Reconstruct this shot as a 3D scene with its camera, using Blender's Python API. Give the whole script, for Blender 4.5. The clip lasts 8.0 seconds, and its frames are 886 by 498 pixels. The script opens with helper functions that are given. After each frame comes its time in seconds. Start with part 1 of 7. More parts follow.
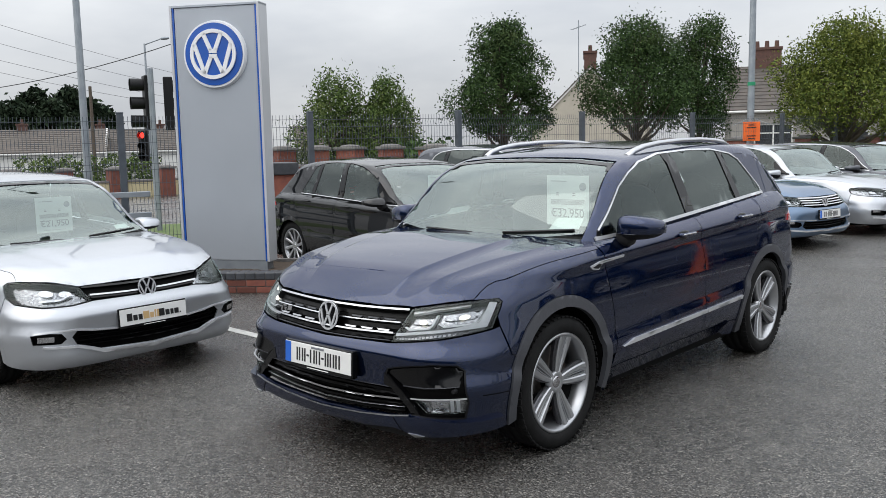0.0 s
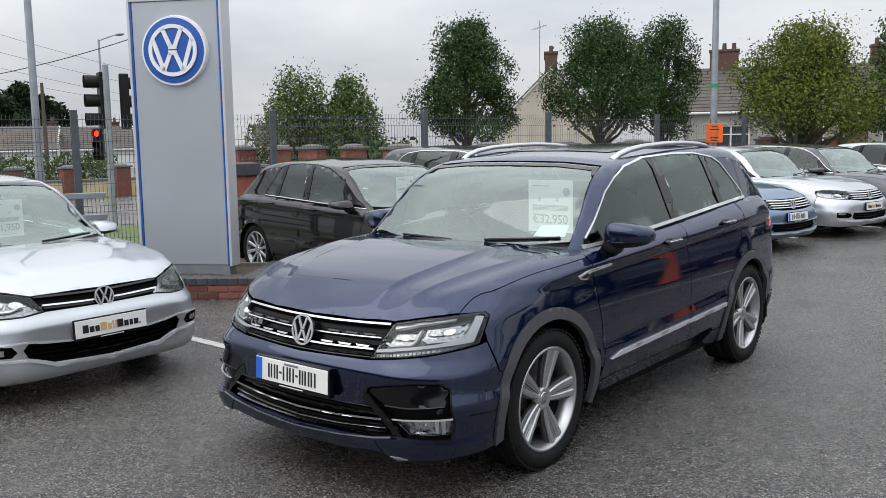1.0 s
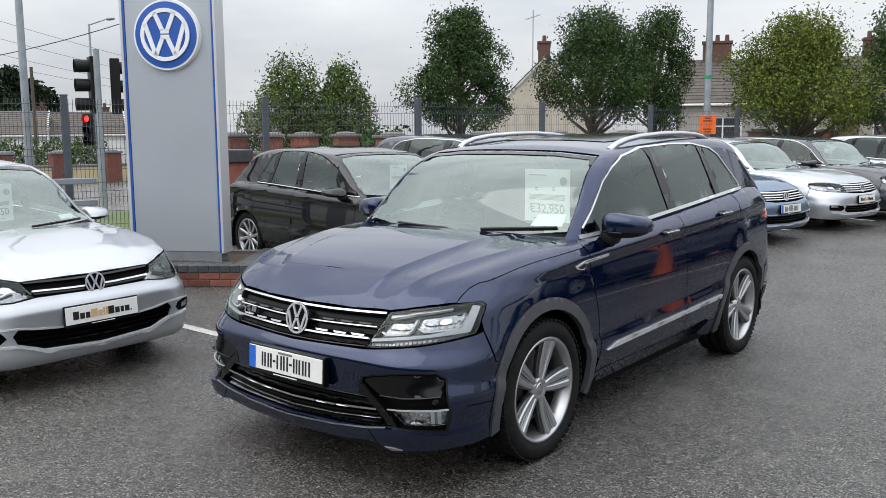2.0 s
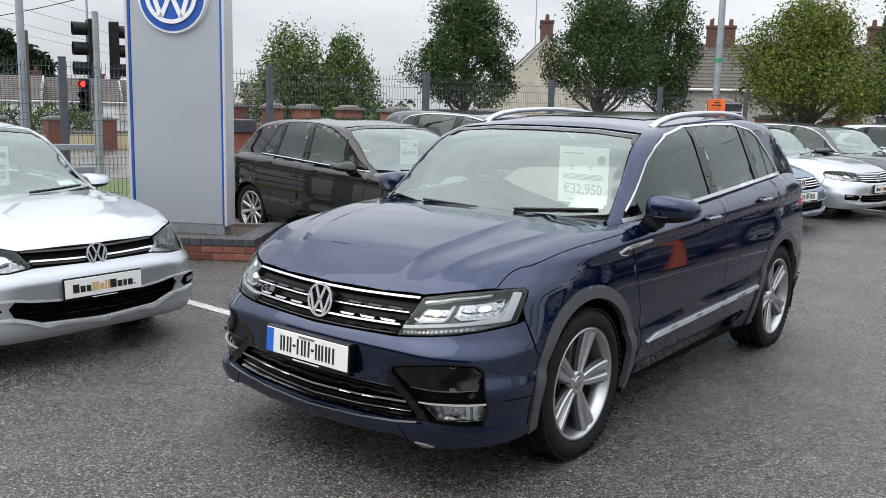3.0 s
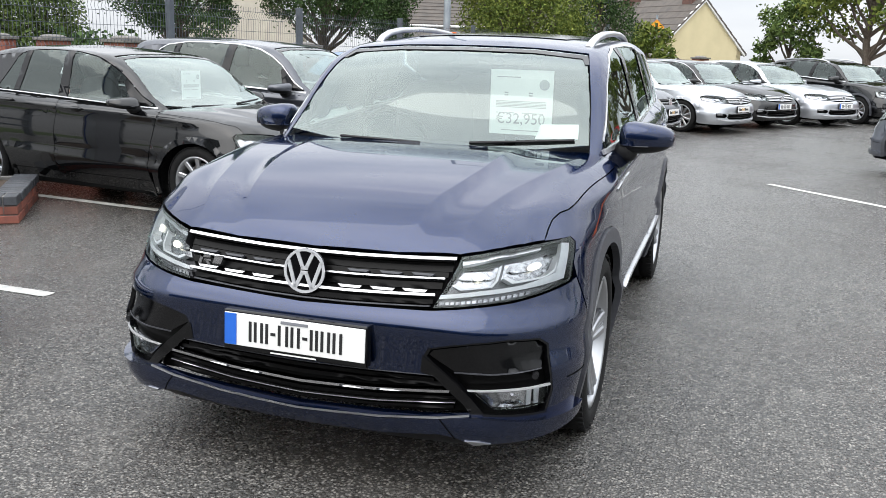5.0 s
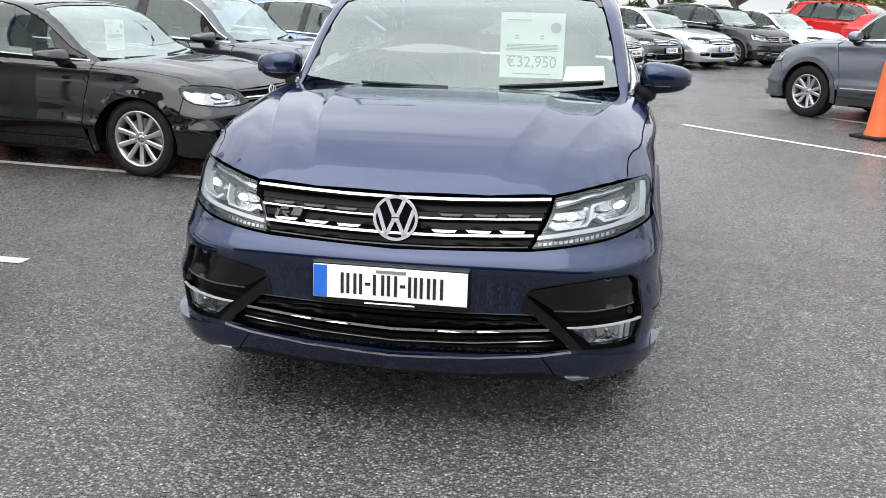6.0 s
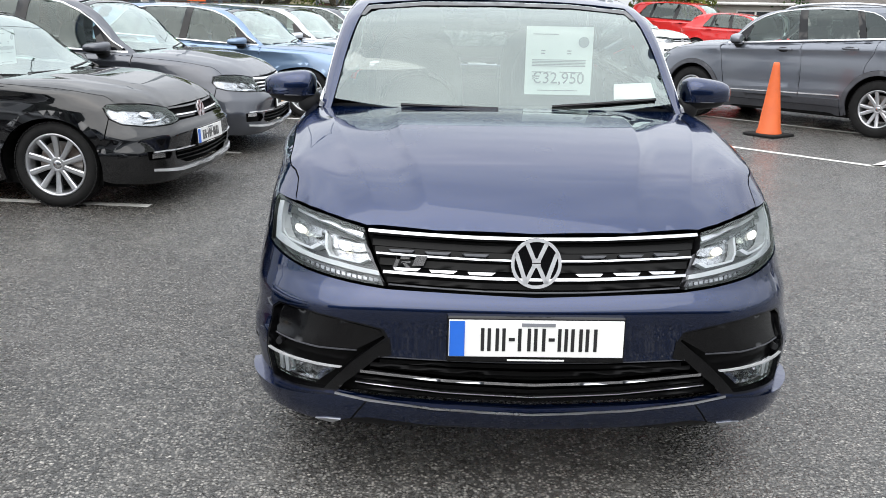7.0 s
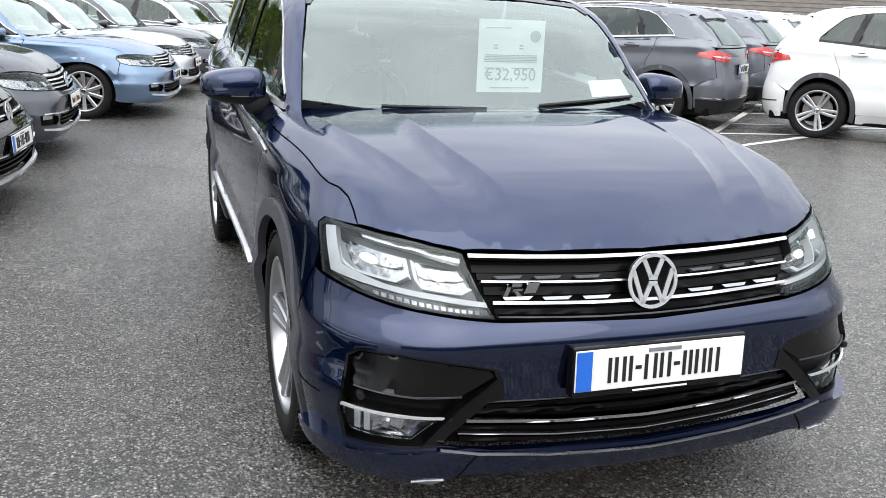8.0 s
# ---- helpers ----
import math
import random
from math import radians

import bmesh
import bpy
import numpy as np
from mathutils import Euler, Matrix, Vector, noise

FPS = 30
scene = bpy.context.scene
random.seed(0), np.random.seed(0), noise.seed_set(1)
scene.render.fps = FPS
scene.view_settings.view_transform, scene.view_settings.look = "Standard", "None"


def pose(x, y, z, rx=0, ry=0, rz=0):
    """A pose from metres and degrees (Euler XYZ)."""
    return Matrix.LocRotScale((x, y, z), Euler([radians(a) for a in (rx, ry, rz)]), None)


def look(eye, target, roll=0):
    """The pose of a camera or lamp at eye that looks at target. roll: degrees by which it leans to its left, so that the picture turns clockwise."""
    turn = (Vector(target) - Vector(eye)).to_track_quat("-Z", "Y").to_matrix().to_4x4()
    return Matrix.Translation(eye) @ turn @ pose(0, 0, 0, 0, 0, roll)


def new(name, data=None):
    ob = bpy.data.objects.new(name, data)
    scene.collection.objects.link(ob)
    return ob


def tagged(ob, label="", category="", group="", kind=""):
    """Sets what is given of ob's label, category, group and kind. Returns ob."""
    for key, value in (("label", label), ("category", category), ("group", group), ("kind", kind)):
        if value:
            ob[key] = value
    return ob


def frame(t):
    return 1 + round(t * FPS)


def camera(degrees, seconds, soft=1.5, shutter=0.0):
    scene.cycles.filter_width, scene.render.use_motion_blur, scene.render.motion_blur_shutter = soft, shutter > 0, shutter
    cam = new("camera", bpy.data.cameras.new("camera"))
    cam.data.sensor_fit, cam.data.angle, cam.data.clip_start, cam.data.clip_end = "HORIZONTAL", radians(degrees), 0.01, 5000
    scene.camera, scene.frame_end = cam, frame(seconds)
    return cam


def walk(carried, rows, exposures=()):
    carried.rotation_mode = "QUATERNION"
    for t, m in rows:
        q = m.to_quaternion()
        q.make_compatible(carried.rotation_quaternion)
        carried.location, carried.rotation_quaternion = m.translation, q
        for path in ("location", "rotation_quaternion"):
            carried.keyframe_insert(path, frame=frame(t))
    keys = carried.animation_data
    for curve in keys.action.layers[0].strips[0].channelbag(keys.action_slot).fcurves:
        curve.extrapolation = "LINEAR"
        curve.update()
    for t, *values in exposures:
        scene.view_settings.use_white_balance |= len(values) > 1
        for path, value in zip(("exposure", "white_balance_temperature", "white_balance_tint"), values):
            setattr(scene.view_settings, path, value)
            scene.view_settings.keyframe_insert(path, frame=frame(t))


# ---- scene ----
cam = camera(53.6, 8.0, soft=0.85)
# seconds, eye, target, roll; z = 0 is the asphalt under the blue car, whose front axle is the origin
PATH = [
    (0, (3.478, -3.762, 1.647), (2.142, -2.295, 1.4), -1.2),
    (0.5, (3.273, -3.685, 1.669), (1.988, -2.172, 1.422), -0.9),
    (1, (3.217, -3.639, 1.667), (1.951, -2.111, 1.417), -0.9),
    (2.5, (3.056, -3.603, 1.641), (1.821, -2.059, 1.344), 0.4),
    (3, (2.805, -3.494, 1.619), (1.576, -1.95, 1.296), 1.4),
    (3.5, (2.531, -3.416, 1.621), (1.307, -1.87, 1.289), 1.6),
    (4, (2.122, -3.439, 1.607), (1.148, -1.728, 1.252), 3.1),
    (4.5, (1.705, -3.411, 1.53), (0.817, -1.658, 1.158), 2.5),
    (4.7, (1.547, -3.412, 1.516), (0.767, -1.615, 1.111), 2.2),
    (5.8, (0.777, -3.543, 1.415), (0.443, -1.638, 0.904), 0.9),
    (6, (0.621, -3.609, 1.446), (0.306, -1.71, 0.904), 1.3),
    (6.5, (0.134, -3.569, 1.484), (0.057, -1.643, 0.948), 2.0),
    (7, (-0.344, -3.352, 1.492), (-0.295, -1.426, 0.956), 1.2),
    (7.5, (-0.836, -3.097, 1.486), (-0.502, -1.201, 0.946), 2.1),
    (8, (-1.298, -2.804, 1.446), (-0.658, -0.985, 0.915), 2.3),
]
walk(cam, [(t, look(eye, target, roll)) for t, eye, target, roll in PATH],
     exposures=[(0.0, 0.5), (1.2, 0.53), (2.5, 0.68), (3.5, 0.78), (4.5, 1.04), (6.0, 1.16), (8.0, 1.12)])

# ---- light: flat overcast sky with a weak, wide sun ----
SUN_UP, SUN_TURN = radians(48), radians(200)
world = bpy.data.worlds.new("overcast")
scene.world = world
world.use_nodes = True
wn, wl = world.node_tree.nodes, world.node_tree.links
wn.clear()
w_out = wn.new("ShaderNodeOutputWorld")
w_bg = wn.new("ShaderNodeBackground")
w_sky = wn.new("ShaderNodeTexSky")
w_sky.sky_type = 'NISHITA'
w_sky.sun_disc = False
w_sky.sun_elevation, w_sky.sun_rotation = SUN_UP, SUN_TURN
w_sky.dust_density, w_sky.air_density = 4.0, 1.0
# cloud sheet: soft grey billows over a bright white-grey deck
w_tc = wn.new("ShaderNodeTexCoord")
w_map = wn.new("ShaderNodeMapping")
w_map.inputs["Scale"].default_value = (1.0, 1.0, 3.2)
w_noise = wn.new("ShaderNodeTexNoise")
w_noise.inputs["Scale"].default_value = 2.6
w_noise.inputs["Detail"].default_value = 5.0
w_noise.inputs["Roughness"].default_value = 0.55
w_ramp = wn.new("ShaderNodeValToRGB")
w_ramp.color_ramp.elements[0].position, w_ramp.color_ramp.elements[0].color = 0.30, (0.56, 0.59, 0.64, 1)
w_ramp.color_ramp.elements[1].position, w_ramp.color_ramp.elements[1].color = 0.72, (0.84, 0.86, 0.88, 1)
w_deck = wn.new("ShaderNodeBackground")
w_deck.inputs["Strength"].default_value = 0.95
w_bg.inputs["Strength"].default_value = 0.08
# an overcast sky is darker towards the horizon than overhead
w_sep = wn.new("ShaderNodeSeparateXYZ")
w_up = wn.new("ShaderNodeMapRange")
for key, v in (("From Min", 0.0), ("From Max", 0.8), ("To Min", 0.62), ("To Max", 2.0)):
    w_up.inputs[key].default_value = v
wl.new(w_tc.outputs["Generated"], w_sep.inputs[0])
wl.new(w_sep.outputs["Z"], w_up.inputs["Value"])
wl.new(w_up.outputs[0], w_deck.inputs["Strength"])
w_mix = wn.new("ShaderNodeMixShader")
w_mix.inputs[0].default_value = 0.88
wl.new(w_tc.outputs["Generated"], w_map.inputs["Vector"])
wl.new(w_map.outputs[0], w_noise.inputs["Vector"])
wl.new(w_noise.outputs["Fac"], w_ramp.inputs["Fac"])
wl.new(w_ramp.outputs[0], w_deck.inputs["Color"])
wl.new(w_sky.outputs[0], w_bg.inputs["Color"])
wl.new(w_bg.outputs[0], w_mix.inputs[1])
wl.new(w_deck.outputs[0], w_mix.inputs[2])
wl.new(w_mix.outputs[0], w_out.inputs["Surface"])
sun_data = bpy.data.lights.new("sun", 'SUN')
sun_data.energy, sun_data.angle, sun_data.color = 0.8, radians(80), (1.0, 0.97, 0.93)
sun = new("sun", sun_data)
sun.matrix_world = look((0, 0, 0), (-math.sin(SUN_TURN) * math.cos(SUN_UP), -math.cos(SUN_TURN) * math.cos(SUN_UP), -math.sin(SUN_UP)))

# ---- materials ----
def material(name):
    m = bpy.data.materials.new(name)
    m.use_nodes = True
    n = m.node_tree.nodes
    return m, n, m.node_tree.links, n["Principled BSDF"]


def node_mix(n, l, a, b, fac):
    """Colour mix node; a and b are colours or sockets, fac a number or a socket."""
    x = n.new("ShaderNodeMix")
    x.data_type = 'RGBA'
    for sock, v in ((x.inputs[6], a), (x.inputs[7], b)):
        if isinstance(v, tuple):
            sock.default_value = (*v, 1)
        else:
            l.new(v, sock)
    if isinstance(fac, (int, float)):
        x.inputs[0].default_value = fac
    else:
        l.new(fac, x.inputs[0])
    return x.outputs[2]


def noise_of(n, l, scale, detail=4.0, rough=0.55, stretch=None):
    tc = n.new("ShaderNodeTexCoord")
    src = tc.outputs["Object"]
    if stretch:
        mp = n.new("ShaderNodeMapping")
        mp.inputs["Scale"].default_value = stretch
        l.new(src, mp.inputs["Vector"])
        src = mp.outputs[0]
    t = n.new("ShaderNodeTexNoise")
    t.inputs["Scale"].default_value, t.inputs["Detail"].default_value, t.inputs["Roughness"].default_value = scale, detail, rough
    l.new(src, t.inputs["Vector"])
    return t.outputs["Fac"]


def ramp_of(n, l, src, lo, hi, a=0.0, b=1.0):
    r = n.new("ShaderNodeMapRange")
    r.inputs["From Min"].default_value, r.inputs["From Max"].default_value = lo, hi
    r.inputs["To Min"].default_value, r.inputs["To Max"].default_value = a, b
    l.new(src, r.inputs["Value"])
    return r.outputs[0]


def bump_of(n, l, p, height, strength=0.2, distance=0.01):
    b = n.new("ShaderNodeBump")
    b.inputs["Strength"].default_value, b.inputs["Distance"].default_value = strength, distance
    l.new(height, b.inputs["Height"])
    l.new(b.outputs[0], p.inputs["Normal"])


def surface(name, col, col2=None, rough=0.5, metal=0.0, scale=6.0, grain=0.0, grain_scale=120.0, rough2=None, coat=0.0, vary=0.0, spec=0.5):
    """A surface of two tones in broad patches, with fine relief; vary: how far whole pieces differ."""
    m, n, l, p = material(name)
    p.inputs["Metallic"].default_value = metal
    p.inputs["Coat Weight"].default_value = coat
    p.inputs["Specular IOR Level"].default_value = spec
    p.inputs["Coat Roughness"].default_value = 0.05
    f = noise_of(n, l, scale)
    c = node_mix(n, l, col, col2 or tuple(v * 0.8 for v in col), ramp_of(n, l, f, 0.32, 0.68))
    if vary:
        info = n.new("ShaderNodeObjectInfo")
        h = n.new("ShaderNodeHueSaturation")
        l.new(ramp_of(n, l, info.outputs["Random"], 0, 1, 1 - vary, 1 + vary), h.inputs["Value"])
        l.new(c, h.inputs["Color"])
        c = h.outputs[0]
    l.new(c, p.inputs["Base Color"])
    l.new(ramp_of(n, l, f, 0.3, 0.7, rough, rough if rough2 is None else rough2), p.inputs["Roughness"])
    if grain:
        bump_of(n, l, p, noise_of(n, l, grain_scale, 3.0), grain)
    return m


def car_paint(name, col, metal=0.5, rough=0.28):
    """Metallic lacquer: flaked base under a clear coat, with a little road film."""
    m, n, l, p = material(name)
    flakes = noise_of(n, l, 900.0, 1.0)
    film = noise_of(n, l, 3.5, 5.0)
    c = node_mix(n, l, col, tuple(min(1.0, v * 1.25 + 0.004) for v in col), ramp_of(n, l, flakes, 0.35, 0.7))
    c = node_mix(n, l, c, (0.16, 0.16, 0.16), ramp_of(n, l, film, 0.45, 0.85, 0.0, 0.006))
    l.new(c, p.inputs["Base Color"])
    p.inputs["Metallic"].default_value = metal
    l.new(ramp_of(n, l, film, 0.3, 0.8, rough, rough + 0.12), p.inputs["Roughness"])
    p.inputs["Specular IOR Level"].default_value = 0.0
    p.inputs["Specular Tint"].default_value = (*[.42 + .12 * v / max(col) for v in col], 1)
    p.inputs["Coat Weight"].default_value = 1.0
    p.inputs["Coat IOR"].default_value = 1.6
    l.new(ramp_of(n, l, film, 0.35, 0.8, 0.02, 0.07), p.inputs["Coat Roughness"])
    return m


def pane(name, tint, gloss_boost=1.0, ior=1.5):
    """Thin glass: lets tinted light through, mirrors the sky by its angle."""
    m = bpy.data.materials.new(name)
    m.use_nodes = True
    n, l = m.node_tree.nodes, m.node_tree.links
    n.clear()
    out = n.new("ShaderNodeOutputMaterial")
    tr, gl, mx = n.new("ShaderNodeBsdfTransparent"), n.new("ShaderNodeBsdfGlossy"), n.new("ShaderNodeMixShader")
    tr.inputs["Color"].default_value = (*tint, 1)
    gl.inputs["Color"].default_value = (0.90, 1.0, 0.96, 1)
    gl.inputs["Roughness"].default_value = 0.0
    fr = n.new("ShaderNodeFresnel")
    fr.inputs["IOR"].default_value = ior
    l.new(ramp_of(n, l, fr.outputs[0], 0, 1, 0.0, gloss_boost), mx.inputs[0])
    l.new(tr.outputs[0], mx.inputs[1])
    l.new(gl.outputs[0], mx.inputs[2])
    l.new(mx.outputs[0], out.inputs["Surface"])
    return m


def glowing(name, col, strength):
    m, n, l, p = material(name)
    p.inputs["Base Color"].default_value = (*col, 1)
    p.inputs["Emission Color"].default_value = (*col, 1)
    p.inputs["Emission Strength"].default_value = strength
    return m


def asphalt():
    """Damp open-textured asphalt: stone chips about a centimetre across in dark binder, a few of them pale, patches that shine."""
    m, n, l, p = material("asphalt")
    tc = n.new("ShaderNodeTexCoord")

    def cells(scale):
        v = n.new("ShaderNodeTexVoronoi")
        v.inputs["Scale"].default_value = scale
        l.new(tc.outputs["Object"], v.inputs["Vector"])
        sep = n.new("ShaderNodeSeparateColor")
        l.new(v.outputs["Color"], sep.inputs[0])
        return v.outputs["Distance"], sep.outputs[0], sep.outputs[1]
    dist, any1, any2 = cells(88.0)
    far, any3, _ = cells(21.0)
    broad = noise_of(n, l, 0.55, 5.0, 0.6)
    mid = noise_of(n, l, 3.2, 4.0, 0.6)
    fine = noise_of(n, l, 260.0, 2.0, 0.7)
    c = node_mix(n, l, (0.028, 0.026, 0.023), (0.33, 0.312, 0.283), ramp_of(n, l, any1, 0.22, 1.0))
    c = node_mix(n, l, c, (0.007, 0.007, 0.006), ramp_of(n, l, dist, 0.30, 0.60, 0.0, 0.9))
    c = node_mix(n, l, c, (0.50, 0.47, 0.42), ramp_of(n, l, far, 0.13, 0.09, 0.0, 0.9))
    c = node_mix(n, l, c, (0.085, 0.079, 0.071), ramp_of(n, l, broad, 0.42, 0.62, 0.0, 0.3))
    c = node_mix(n, l, c, (0.20, 0.188, 0.170), ramp_of(n, l, mid, 0.50, 0.75, 0.0, 0.25))
    l.new(c, p.inputs["Base Color"])
    wet = n.new("ShaderNodeMath")
    wet.operation = 'ADD'
    l.new(ramp_of(n, l, broad, 0.40, 0.62, 0.26, 0.14), wet.inputs[0])
    l.new(ramp_of(n, l, any2, 0.0, 1.0, -0.06, 0.14), wet.inputs[1])
    l.new(wet.outputs[0], p.inputs["Roughness"])
    p.inputs["Specular IOR Level"].default_value = 1.0
    add = n.new("ShaderNodeMath")
    add.operation = 'ADD'
    l.new(ramp_of(n, l, dist, 0.0, 0.75, 1.0, 0.0), add.inputs[0])
    l.new(ramp_of(n, l, fine, 0.3, 0.7, 0.0, 0.35), add.inputs[1])
    bump_of(n, l, p, add.outputs[0], 0.9, 0.0055)
    return m


